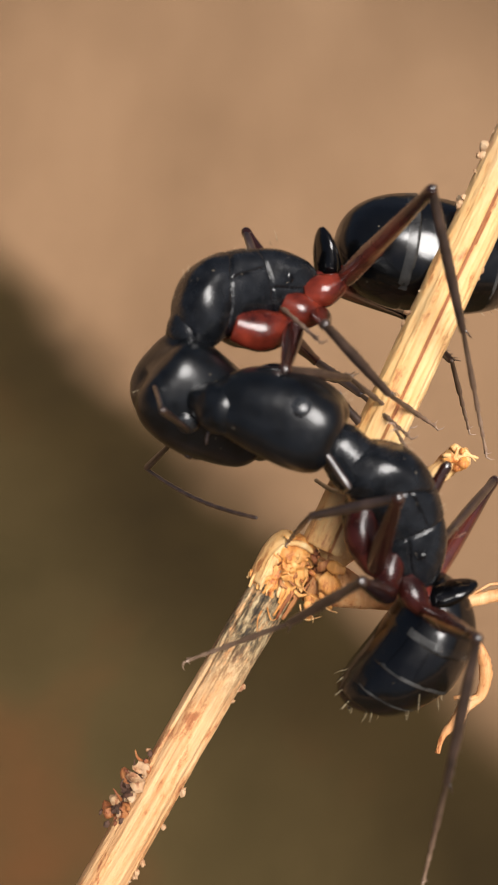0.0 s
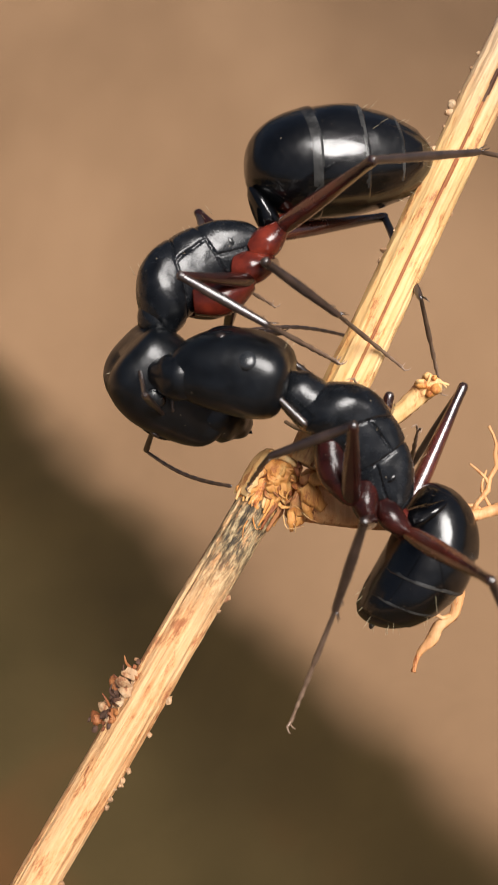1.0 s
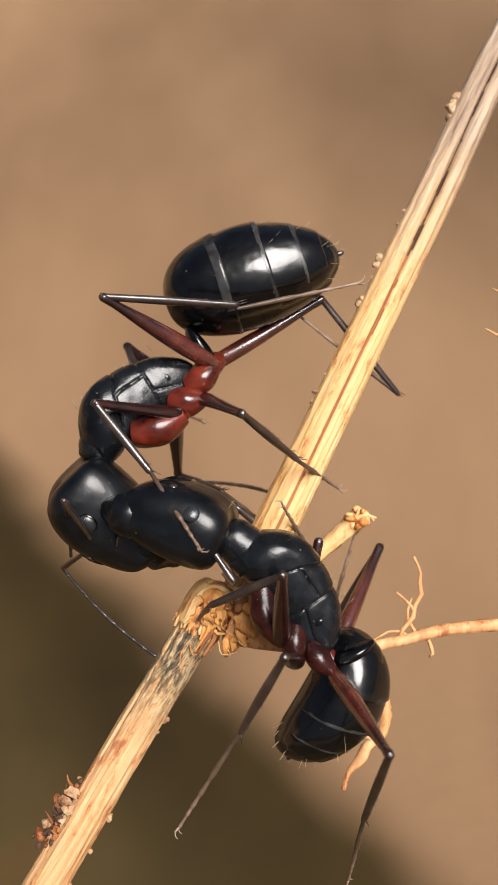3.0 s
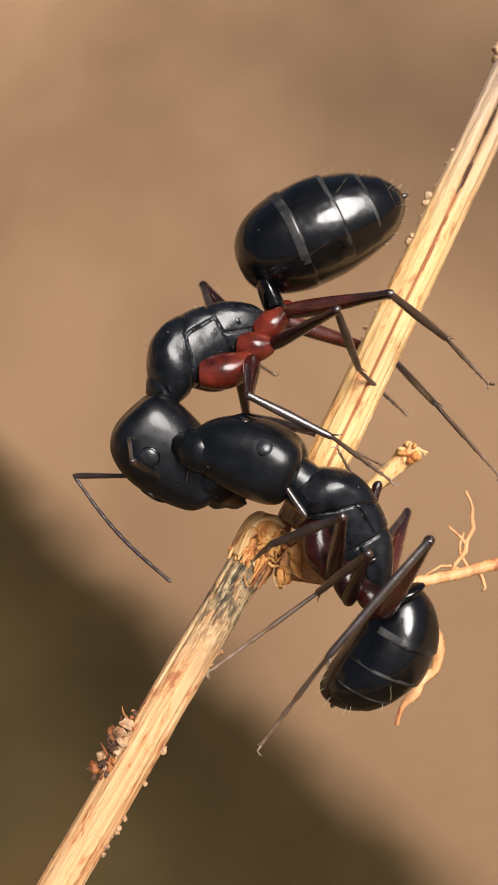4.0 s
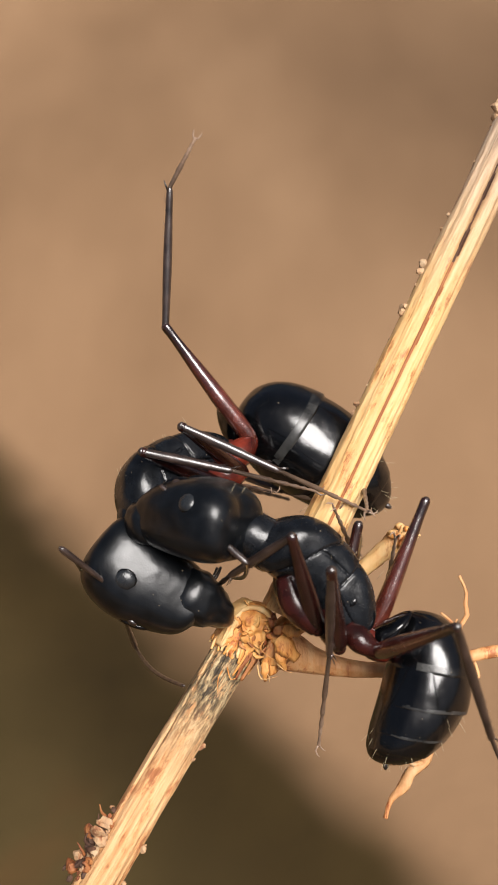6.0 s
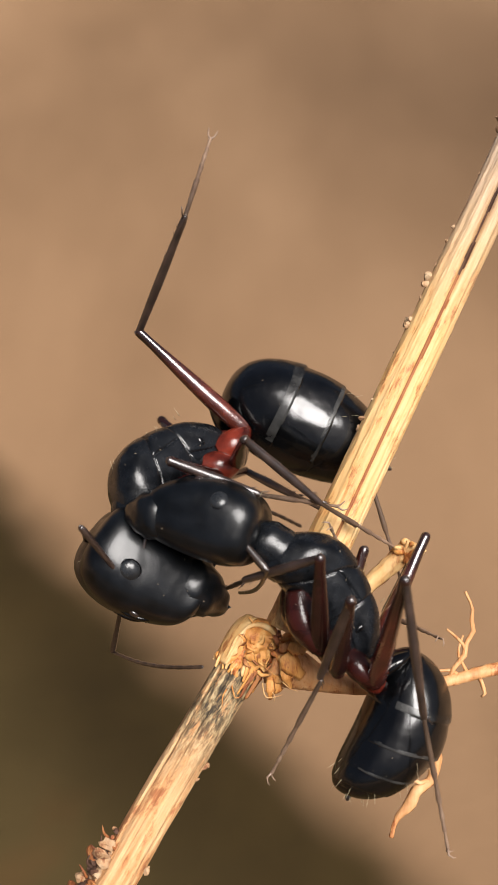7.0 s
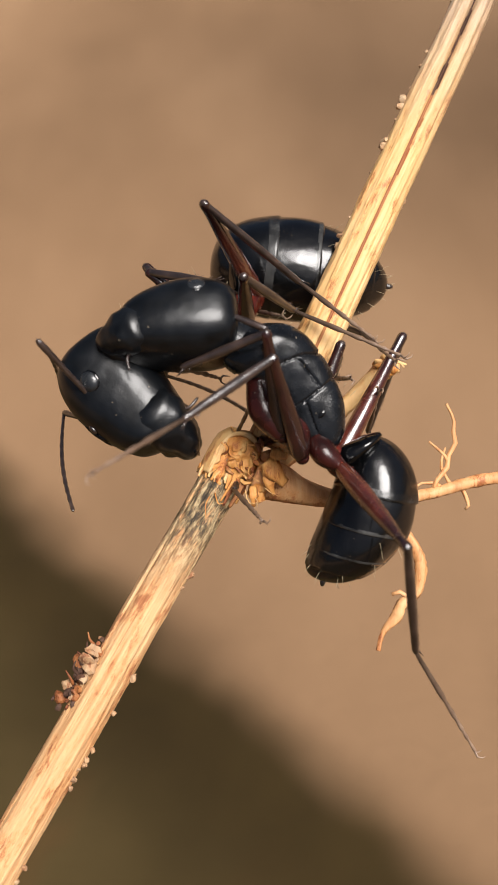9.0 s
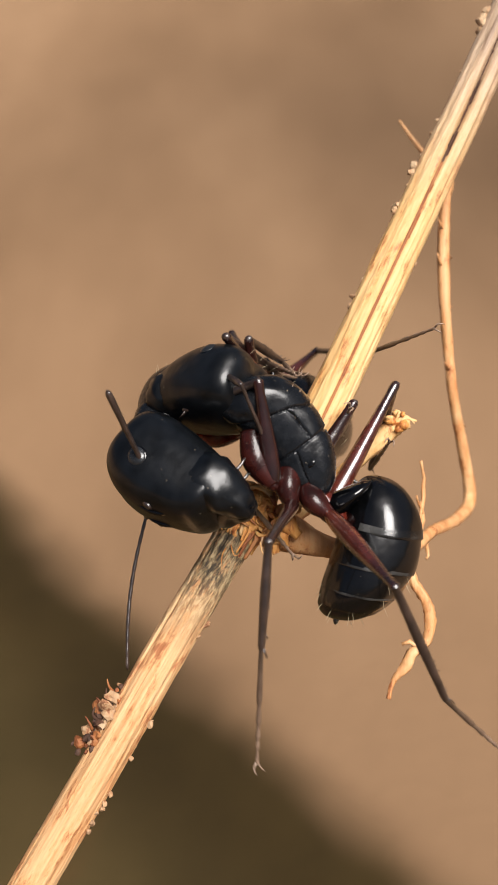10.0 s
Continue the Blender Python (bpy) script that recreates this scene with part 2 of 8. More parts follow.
    nt.links.new(math_node("MULTIPLY", step(ragged_s, 0.046, 0.058), step(ragged_s, 0.075, 0.10, 1.0, 0.0)), band.inputs[0])
    nt.links.new(deep.outputs[2], band.inputs[6])
    nt.links.new(crumbs, band.inputs[7])
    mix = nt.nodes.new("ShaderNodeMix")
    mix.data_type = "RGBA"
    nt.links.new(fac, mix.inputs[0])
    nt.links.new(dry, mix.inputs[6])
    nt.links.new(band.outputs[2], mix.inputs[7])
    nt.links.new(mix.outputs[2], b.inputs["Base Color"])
    b.inputs["Roughness"].default_value = 0.95
    b.inputs["Specular IOR Level"].default_value = 0.15
    bump(nt, b, noise_node(nt, oc, 700, 6, 0.6), 0.0006, 0.4)
    return m


SOIL = soil_material()


# ---- mesh helpers ----
def part(name, bm, mat, parent=None, label="", smooth=True, unit=0.001):
    """Links a bmesh that was drawn in millimetres as one mesh object under its thing."""
    bmesh.ops.recalc_face_normals(bm, faces=bm.faces)
    if unit != 1:
        bmesh.ops.scale(bm, vec=(unit, unit, unit), verts=bm.verts)
    me = bpy.data.meshes.new(name)
    bm.to_mesh(me)
    bm.free()
    for m in (mat if isinstance(mat, (list, tuple)) else [mat]):
        me.materials.append(m)
    if smooth:
        me.polygons.foreach_set("use_smooth", [True] * len(me.polygons))
    ob = new(name, me)
    if parent:
        ob.parent = parent
    return tagged(ob, label)


def curve_through(values, u):
    """Catmull-Rom through rows of values at u in 0..1."""
    v = np.array(values, float)
    n = len(v) - 1
    x = min(max(u * n, 0), n - 1e-6)
    i = int(x)
    f = x - i
    p0, p1, p2, p3 = v[max(i - 1, 0)], v[i], v[i + 1], v[min(i + 2, n)]
    return 0.5 * (2 * p1 + (p2 - p0) * f + (2 * p0 - 5 * p1 + 4 * p2 - p3) * f * f + (3 * p1 - p0 - 3 * p2 + p3) * f ** 3)


def bridge(bm, a, b):
    n = len(a)
    for i in range(n):
        bm.faces.new((a[i], a[(i + 1) % n], b[(i + 1) % n], b[i]))


def loft(stations, rings=22, n=24, power=2.0, bm=None, span=(0, 1), side=0.0, cap=True, edge=0.0):
    """A body along x: stations of x, middle z, half width y, half height z; power over 2 makes it boxier; side leans it in y."""
    bm = bm or bmesh.new()
    last = first = None
    for r in range(rings + 1):
        u = span[0] + (span[1] - span[0]) * r / rings
        x, zc, ry, rz = curve_through(stations, u)
        bead = edge * (math.exp(-(r / 1.0) ** 2) + math.exp(-((rings - r) / 1.0) ** 2))
        ry, rz = ry + bead, rz + bead
        ring = []
        for k in range(n):
            a = 2 * math.pi * k / n
            c, s = math.cos(a), math.sin(a)
            ring.append(bm.verts.new((x, side + ry * math.copysign(abs(c) ** (2 / power), c), zc + rz * math.copysign(abs(s) ** (2 / power), s))))
        if last:
            bridge(bm, last, ring)
        else:
            first = ring
        last = ring
    if cap:
        bm.faces.new(first)
        bm.faces.new(last)
    return bm


def tube(points, radii, n=10, bm=None, ridges=0.0, seed=0, steps=None, index=0, rough=0.0):
    """A rod along points with a radius at each; ridges: lengthwise ribs; rough: random unevenness."""
    bm = bm or bmesh.new()
    rng = random.Random(seed)
    pts = [Vector(p) for p in points]
    rad = list(radii)
    if steps:
        pts = [Vector(curve_through(points, i / steps)) for i in range(steps + 1)]
        rad = [float(curve_through([[r] for r in radii], i / steps)[0]) for i in range(steps + 1)]
    rib = [1 + ridges * rng.uniform(-1, 1) for _ in range(n)]
    side = None
    last = first = None
    for i, p in enumerate(pts):
        way = (pts[min(i + 1, len(pts) - 1)] - pts[max(i - 1, 0)]).normalized()
        if side is None:
            side = way.orthogonal().normalized()
        side = (side - way * side.dot(way)).normalized()
        up = way.cross(side)
        ring = []
        for k in range(n):
            a = 2 * math.pi * k / n
            r = rad[i] * rib[k] * (1 + rough * rng.uniform(-1, 1))
            ring.append(bm.verts.new(p + (side * math.cos(a) + up * math.sin(a)) * r))
        if last:
            bridge(bm, last, ring)
        else:
            first = ring
        last = ring
    bm.faces.new(first)
    bm.faces.new(last)
    for f in bm.faces:
        if index and f.material_index == 0:
            f.material_index = index
    return bm


def ball(x, y, z, rx, ry, rz, bm=None, segments=16, rings=10, turn=None, rough=0.0, seed=0):
    bm = bm or bmesh.new()
    made = bmesh.ops.create_uvsphere(bm, u_segments=segments, v_segments=rings, radius=1)["verts"]
    rng = random.Random(seed)
    for v in made:
        v.co *= 1 + rough * rng.uniform(-1, 1)
        v.co = Vector((v.co.x * rx, v.co.y * ry, v.co.z * rz))
        if turn:
            v.co.rotate(turn)
        v.co += Vector((x, y, z))
    return bm


def crumb(bm, x, y, z, r, rng):
    made = bmesh.ops.create_icosphere(bm, subdivisions=2, radius=r)["verts"]
    sx, sy, sz = (rng.uniform(0.5, 1.4) for _ in range(3))
    turn = Euler([rng.uniform(0, 3) for _ in range(3)])
    seed = rng.uniform(0, 99)
    for v in made:
        lump = 1 + 0.45 * noise.noise(v.co / r * 1.1 + Vector((seed, 0, 0))) + 0.12 * rng.uniform(-1, 1)
        v.co = Vector((v.co.x * sx, v.co.y * sy, v.co.z * sz)) * lump
        v.co.rotate(turn)
        v.co += Vector((x, y, z))
    return bm


# ---- ground ----
def build_ground():
    bm = bmesh.new()
    lines = sorted({round(v, 4) for v in [-400, -60, -8, -1.5, -0.5] + [-0.3 + 0.01 * i for i in range(71)] + [0.8, 2, 8, 60, 400]})
    grid = []
    for x in lines:
        row = []
        for y in lines:
            near = max(0.0, 1 - max(abs(x), abs(y - 0.05)) / 0.4)
            z = near * (0.004 * noise.noise(Vector((x * 22, y * 22, 3))) + 0.002 * noise.noise(Vector((x * 70, y * 70, 1))))
            row.append(bm.verts.new((x, y, z)))
        grid.append(row)
    for i in range(len(lines) - 1):
        for j in range(len(lines) - 1):
            bm.faces.new((grid[i][j], grid[i + 1][j], grid[i + 1][j + 1], grid[i][j + 1]))
    # the soil's dark patch is shade put into its colour
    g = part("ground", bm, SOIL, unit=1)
    return tagged(g, "dry brown earth with a dark patch of painted shade", "ground", kind="structure")


build_ground()


# ---- the dry stem ----
def stem_y(z):
    return 0.15 * (z + 2.87)


def along(x, z, way_x, way_z):
    """The pose of a stalk whose own z runs up the stem from (x, z)."""
    way = Vector((way_x, 0.15 * way_z, way_z)).normalized()
    side = Vector((way.z, 0, -way.x)).normalized()
    back = way.cross(side)
    m = Matrix((side, back, way)).transposed().to_4x4()
    return Matrix.Translation(Vector((x, stem_y(z), z)) * 0.001) @ m


def stalk(length, r0, r1, seed, grooves=(), n=40, steps=150, lumps=0.018, split=None, ribs=0.03):
    """A ribbed stalk along its own z, with dark sunken grooves at the given angles; past split the first groove gapes."""
    bm = bmesh.new()
    rng = random.Random(seed)
    rib = [rng.uniform(-ribs, ribs) for _ in range(n)]
    last = first = None
    for i in range(steps + 1):
        u = i / steps
        z = length * u
        r = r0 + (r1 - r0) * u
        bend = Vector((0.05 * noise.noise(Vector((z * 0.25, seed, 0))), 0.05 * noise.noise(Vector((z * 0.25, seed, 9))), 0))
        ring = []
        for k in range(n):
            a = 2 * math.pi * k / n
            q = r * (1 + rib[k] + 0.03 * noise.noise(Vector((math.cos(a) * 2, math.sin(a) * 2, z * 0.7 + seed))) + lumps * noise.noise(Vector((a * 9, z * 3, seed))))
            for j, (g, w, d) in enumerate(grooves):
                off = (a - g + math.pi) % (2 * math.pi) - math.pi
                gape = min(max((z - split) / 4, 0), 1) if split and j < 2 else 0
                q *= 1 - (d + gape * (0.45 if j else 0.15)) * math.exp(-(off / (w * (1 + 1.2 * gape))) ** 2)
            ring.append(bm.verts.new(bend + Vector((math.cos(a) * q, math.sin(a) * q, z))))
        if last:
            for k in range(n):
                f = bm.faces.new((last[k], last[(k + 1) % n], ring[(k + 1) % n], ring[k]))
                a = 2 * math.pi * (k + 0.5) / n
                for g, w, d in grooves:
                    off = (a - g + math.pi) % (2 * math.pi) - math.pi
                    if w < 0.09 and abs(off) < w * (0.95 if z < 6 else 1.25) * (0.95 + 0.5 * noise.noise(Vector((z * 1.3, 0, seed))) + 0.3 * noise.noise(Vector((z * 2.6, 3, seed)))):
                        # past the split, shade in the gap is painted with the third material
                        f.material_index = 2 if split and z > split + 1.2 + noise.noise(Vector((z * 2, 5, 5))) else 1
        else:
            first = ring
        last = ring
    bm.faces.new(first)
    bm.faces.new(last)
    return bm


def flake(points, width, thick, seed):
    """A torn strip of dry fibre along points, tapered and curled."""
    bm = bmesh.new()
    rng = random.Random(seed)
    steps = 10
    last = first = None
    for i in range(steps + 1):
        u = i / steps
        p = Vector(curve_through(points, u))
        way = (Vector(curve_through(points, min(u + 0.05, 1))) - Vector(curve_through(points, max(u - 0.05, 0)))).normalized()
        side = way.cross(Vector((0.2, -1, 0.1))).normalized()
        out = side.cross(way)
        w = width * (0.55 + 0.45 * math.sin(math.pi * min(u * 1.1 + 0.12, 1))) * rng.uniform(0.75, 1.2)
        ring = [bm.verts.new(p + side * a * w + out * b * thick) for a, b in ((-1, 0.2), (-0.5, -0.8), (0, -1), (0.5, -0.8), (1, 0.2), (0.4, 0.6), (-0.4, 0.6))]
        if last:
            bridge(bm, last, ring)
        else:
            first = ring
        last = ring
    bm.faces.new(first)
    bm.faces.new(last)
    return bm


def build_stem():
    stem = tagged(new("plant_stem"), "dry broken straw-yellow plant stem standing in bare earth", "plant stem")
    stem.matrix_basis = STAND
    # lower stalk, from the soil up to the node
    low = part("lower_stalk", stalk(106, 0.56, 0.46, 3, [(4.95, 0.12, 0.07), (4.35, 0.10, 0.07), (5.45, 0.09, 0.05), (3.8, 0.09, 0.06), (5.9, 0.1, 0.05), (4.65, 0.09, 0.03)], n=120, steps=560, lumps=0.04), STRAW_WORN, stem, "straw-yellow stalk, weathered grey-black near its top")
    low.matrix_basis = along(0.85 - 0.516 * 105, -2.45 - 0.857 * 105, 0.516, 0.857)
    # upper stalk with its long brown groove
    up = part("upper_stalk", stalk(34, 0.52, 0.42, 8, [(4.80, 0.20, 0.08), (4.80, 0.08, 0.08), (5.6, 0.12, 0.05), (3.9, 0.12, 0.05)], n=120, steps=420, lumps=0.03, split=8.0, ribs=0.012), [STRAW_UPPER, GROOVE, GRIT_GAP_DARK], stem, "pale yellow stalk with a brown groove that splits open")
    up.matrix_basis = along(1.70, -2.1, 0.441, 0.898)
    # swollen, torn node: a spongy core under a broken pale husk
    cup = along(0.62, -2.85, 0.516, 0.857)
    profile = [(-0.25, 0.0, 0.43, 0.43), (-0.05, 0.0, 0.48, 0.48), (0.25, 0.0, 0.52, 0.52), (0.6, 0.0, 0.53, 0.53), (0.9, 0.0, 0.48, 0.48), (1.1, 0.0, 0.36, 0.36), (1.2, 0.0, 0.14, 0.14)]
    core = bmesh.new()
    last = None
    for r in range(61):
        z, _, q, _ = curve_through(profile, r / 60)
        ring = []
        for k in range(96):
            a = 2 * math.pi * k / 96
            p = Vector((math.cos(a) * q, math.sin(a) * q, z))
            pit = 0.16 * noise.noise(p * 3.2) + 0.11 * noise.noise(p * 7.0) + 0.07 * noise.noise(p * 15.0)
            pit -= 0.16 * max(0.0, noise.noise(p * 5.0 + Vector((7, 0, 0))) - 0.12)
            ring.append(core.verts.new((p.x * (1 + pit), p.y * (1 + pit), z + 0.06 * noise.noise(p * 4.0 + Vector((0, 9, 0))))))
        if last:
            bridge(core, last, ring)
        else:
            core.faces.new(ring)
        last = ring
    core.faces.new(last)
    part("node", core, TORN, stem, "swollen spongy orange node").matrix_basis = cup

    def on_node(a, z, out):
        q = float(np.interp(z, [p[0] for p in profile], [p[2] for p in profile])) + out
        return (q * math.cos(a), q * math.sin(a), z)

    husk = bmesh.new()
    rng = random.Random(20)
    layers = []
    for out in (0.035, 0.085):
        rows = []
        for i in range(25):
            u = i / 24
            z = -0.08 + 1.22 * u
            lip = 4.0 + 0.25 * math.sin(3.1 * u + 0.4) + 0.10 * noise.noise(Vector((u * 9, 2, 5))) + 0.9 * max(0.0, u - 0.8)
            start = 0.35 + 0.3 * noise.noise(Vector((u * 7, 8, 1))) - 0.5 * max(0.0, u - 0.7)
            rows.append([husk.verts.new(on_node(start + (lip - start) * k / 30, z, out + 0.025 * noise.noise(Vector((k * 0.5, u * 4, 3))))) for k in range(31)])
        layers.append(rows)
    inner, outer = layers
    for i in range(24):
        for k in range(30):
            husk.faces.new((outer[i][k], outer[i][k + 1], outer[i + 1][k + 1], outer[i + 1][k]))
            husk.faces.new((inner[i][k], inner[i + 1][k], inner[i + 1][k + 1], inner[i][k + 1]))
        for k in (0, 30):
            husk.faces.new((inner[i][k], outer[i][k], outer[i + 1][k], inner[i + 1][k]))
    for i in (0, 24):
        for k in range(30):
            husk.faces.new((inner[i][k], inner[i][k + 1], outer[i][k + 1], outer[i][k]))
    part("husk", husk, STRAW, stem, "pale broken husk round the node").matrix_basis = cup
    # the husk's thick torn lip, up the side and over the crown
    lip = [on_node(a, z, out) for a, z, out in ((3.95, -0.05, 0.06), (4.0, 0.2, 0.07), (3.95, 0.5, 0.08), (4.05, 0.8, 0.07), (4.3, 1.0, 0.08), (4.75, 1.08, 0.10), (5.3, 1.04, 0.09), (5.75, 0.95, 0.10))]
    part("husk_lip", tube(lip, [0.02, 0.035, 0.03, 0.04, 0.055, 0.065, 0.05, 0.02], n=10, steps=40, rough=0.22, seed=3, ridges=0.1), STRAW, stem, "pale torn rim of the husk").matrix_basis = cup
    rng = random.Random(22)
    for k in range(20):
        # frayed collar under the core, pale at one side and brown at the other
        a = 2.9 + 3.5 * (k + rng.uniform(-0.5, 0.5)) / 19
        dark = a > 5.1
        drop = rng.uniform(0.25, 0.6) if dark else rng.uniform(0.10, 0.28)
        q = 0.46 + rng.uniform(-0.02, 0.04)
        lean = rng.uniform(-0.12, 0.12)
        pts = [(q * math.cos(a), q * math.sin(a), 0.16 + rng.uniform(-0.06, 0.1)), ((q + 0.06) * math.cos(a + lean), (q + 0.06) * math.sin(a + lean), 0.0), ((q + rng.uniform(-0.02, 0.08)) * math.cos(a + 2 * lean), (q + 0.05) * math.sin(a + 2 * lean), -drop)]
        part("torn_flake", flake(pts, rng.uniform(0.03, 0.075), rng.uniform(0.015, 0.03), k), (GROOVE, TORN, GROOVE)[k % 3] if dark else (STRAW, STRAW, TORN)[k % 3], stem).matrix_basis = cup
    for k in range(16):
        # shreds of pith standing out of the open front
        a, z = rng.uniform(4.1, 6.0), rng.uniform(0.15, 0.95)
        x0, y0, z0 = on_node(a, z, -0.02)
        turn = rng.uniform(0, 6.28)
        pts = [(x0, y0, z0), (x0 + 0.12 * math.cos(turn), y0 - 0.07, z0 + 0.12 * math.sin(turn)), (x0 + 0.25 * math.cos(turn + 0.5), y0 - rng.uniform(0.02, 0.12), z0 + 0.25 * math.sin(turn + 0.5))]
        part("torn_flake", flake(pts, rng.uniform(0.02, 0.06), 0.012, 200 + k), (TORN, TORN, GROOVE)[k % 3], stem).matrix_basis = cup
    for k in range(14):
        t = rng.uniform(0, 1)
        x = 0.85 + 0.9 * t + rng.uniform(-0.3, 0.25)
        z = -2.3 - 0.45 * t + rng.uniform(-0.35, 0.3)
        part("pith_crumb", crumb(bmesh.new(), x, -0.5 + 0.35 * t + rng.uniform(-0.1, 0.15), z, rng.uniform(0.05, 0.12), rng), (TORN, TORN, GROOVE)[k % 3], stem)
    rng = random.Random(21)
    for k in range(12):
        a = rng.uniform(0, 2 * math.pi)
        x0, z0 = 1.25 + 0.6 * math.cos(a) * rng.uniform(0.3, 1), -2.5 + 0.6 * math.sin(a) * rng.uniform(0.3, 1)
        y0 = -0.55 + 0.4 * rng.random()
        dx, dz = rng.uniform(-0.2, 0.6), rng.uniform(-0.7, 0.2)
        pts = [(x0, y0, z0), (x0 + dx * 0.5, y0 - rng.uniform(0, 0.15), z0 + dz * 0.5), (x0 + dx, y0 - rng.uniform(-0.15, 0.2), z0 + dz)]
        part("torn_flake", flake(pts, rng.uniform(0.1, 0.22), rng.uniform(0.03, 0.06), k + 40), TORN if k % 3 else GROOVE, stem)
    for k in range(7):
        x0, z0 = 0.9 + rng.uniform(-0.7, 0.9), -2.8 + rng.uniform(-0.5, 0.3)
        pts = [(x0, -0.5, z0), (x0 + rng.uniform(-0.1, 0.35), -0.62, z0 - rng.uniform(0.05, 0.3)), (x0 + rng.uniform(-0.2, 0.5), -0.6, z0 - rng.uniform(0.2, 0.5))]
        part("loose_fibre", tube(pts, [0.018, 0.013, 0.005], n=6, steps=6), STRAW if k % 2 else TORN, stem)
    # broken side shoot behind
    part("side_stub", tube([(1.5, 0.5, -2.7), (2.6, 0.75, -2.0), (3.6, 0.8, -1.15), (4.5, 0.75, -0.35)], [0.34, 0.22, 0.19, 0.24], n=24, ridges=0.16, seed=6, steps=44, rough=0.07), STRAW, stem, "broken pale side shoot")
    for k in range(16):
        x, y, z = 4.42 + rng.uniform(-0.22, 0.26), 0.68 + rng.uniform(-0.2, 0.2), -0.38 + rng.uniform(-0.2, 0.24)
        part("torn_crumb", crumb(bmesh.new(), x, y, z, rng.uniform(0.06, 0.15), rng), (STRAW, TORN, STRAW)[k % 3], stem)
    for k in range(6):
        pts = [(4.2 + 0.05 * k, 0.6, -0.6 + 0.04 * k), (4.4 + 0.05 * k, 0.55, -0.42 + 0.04 * k), (4.5 + 0.08 * k + 0.1 * rng.uniform(-1, 1), 0.55, -0.1 - 0.06 * k)]
        part("torn_flake", flake(pts, rng.uniform(0.04, 0.1), 0.02, 90 + k), STRAW, stem)
    # side root: a base, a hanging branch, and a long tip
    part("root_base", tube([(1.35, 0.2, -2.75), (1.9, 0.25, -2.95), (2.5, 0.35, -3.2), (3.4, 0.45, -3.40), (4.65, 0.5, -3.44)], [0.50, 0.44, 0.29, 0.19, 0.15], n=28, ridges=0.09, seed=12, steps=44, rough=0.02), ROOT_SKIN, stem, "orange fleshy side root")
    hang = part("hanging_rootlet", tube([(4.6, 0.5, -3.5), (4.72, 0.45, -4.1), (5.02, 0.42, -4.6), (5.10, 0.4, -5.1), (4.98, 0.4, -5.55), (4.66, 0.4, -5.8), (4.5, 0.4, -6.1), (4.2, 0.4, -6.45), (4.08, 0.4, -6.85)], [0.12, 0.11, 0.12, 0.13, 0.10, 0.12, 0.13, 0.06, 0.05], n=14, ridges=0.18, seed=14, steps=60, rough=0.14), ROOT_SKIN, stem)
    part("root_hair", tube([(4.95, 0.4, -5.55), (4.72, 0.36, -5.6), (4.6, 0.36, -5.52), (4.42, 0.38, -5.58)], [0.07, 0.05, 0.06, 0.04], n=9, rough=0.15, seed=4), ROOT_SKIN, hang)
    tip_bm = tube([(0, 0, 0), (0.9, 0, 0.16), (2.0, 0, 0.42), (4.1, 0, 0.65), (5.5, 0, 1.2), (4.9, 0, 2.6), (4.1, 0, 4.0), (3.6, 0, 5.9), (3.5, 0, 7.65), (3.8, 0, 9.2), (4.6, 0.1, 10.0), (4.4, 0.8, 10.8), (4.2, 1.38, 11.7)],
                  [0.15, 0.14, 0.15, 0.17, 0.18, 0.16, 0.14, 0.15, 0.17, 0.14, 0.08, 0.07, 0.03], n=14, ridges=0.12, seed=16, steps=120, rough=0.08)
    tip = part("root_tip", tip_bm, ROOT_SKIN, stem, "long orange root that curls upward")
    rng = random.Random(31)
    for pts, r in (([(0.8, 0, 0.14), (1.15, 0, 0.75), (1.35, 0, 1.3), (1.3, 0, 1.8), (1.2, 0, 2.15)], 0.07), ([(1.2, 0, 0.8), (0.95, 0, 1.15), (0.75, 0, 1.35)], 0.045), ([(1.0, 0, 0.3), (0.55, 0, 0.4), (0.25, 0, 0.15)], 0.045),
                   ([(1.5, 0, 0.25), (1.62, 0, -0.05), (1.6, 0, -0.22)], 0.06), ([(1.25, 0, 0.3), (1.05, 0, 0.7), (1.12, 0, 1.15)], 0.045), ([(5.1, 0, 2.2), (5.7, 0, 2.1)], 0.05), ([(3.9, 0, 4.6), (3.4, 0, 4.8)], 0.05), ([(3.55, 0, 6.2), (4.2, 0, 6.4)], 0.05), ([(3.5, 0, 7.3), (2.9, 0, 7.6)], 0.05), ([(4.45, 0, 3.3), (5.2, 0, 3.2)], 0.05), ([(3.5, 0, 7.7), (4.2, 0, 7.7)], 0.05), ([(3.6, 0, 8.3), (3.1, 0, 8.6)], 0.04)):
        # rootlets run in short kinked lengths and end in a blunt, paler swelling
        kinked = [Vector(pts[0])]
        for p, q in zip(pts, pts[1:]):
            for f in (0.5, 1.0):
                kinked.append(Vector(p).lerp(Vector(q), f) + Vector((rng.uniform(-0.05, 0.05), rng.uniform(-0.03, 0.03), rng.uniform(-0.03, 0.03))))
        radii = [r * (1 - 0.55 * i / (len(kinked) - 1)) * rng.uniform(0.8, 1.2) for i in range(len(kinked))]
        part("root_hair", tube(kinked, radii, n=9, rough=0.12, seed=len(pts)), ROOT_SKIN, tip)
    return stem, tip


STEM, ROOT = build_stem()


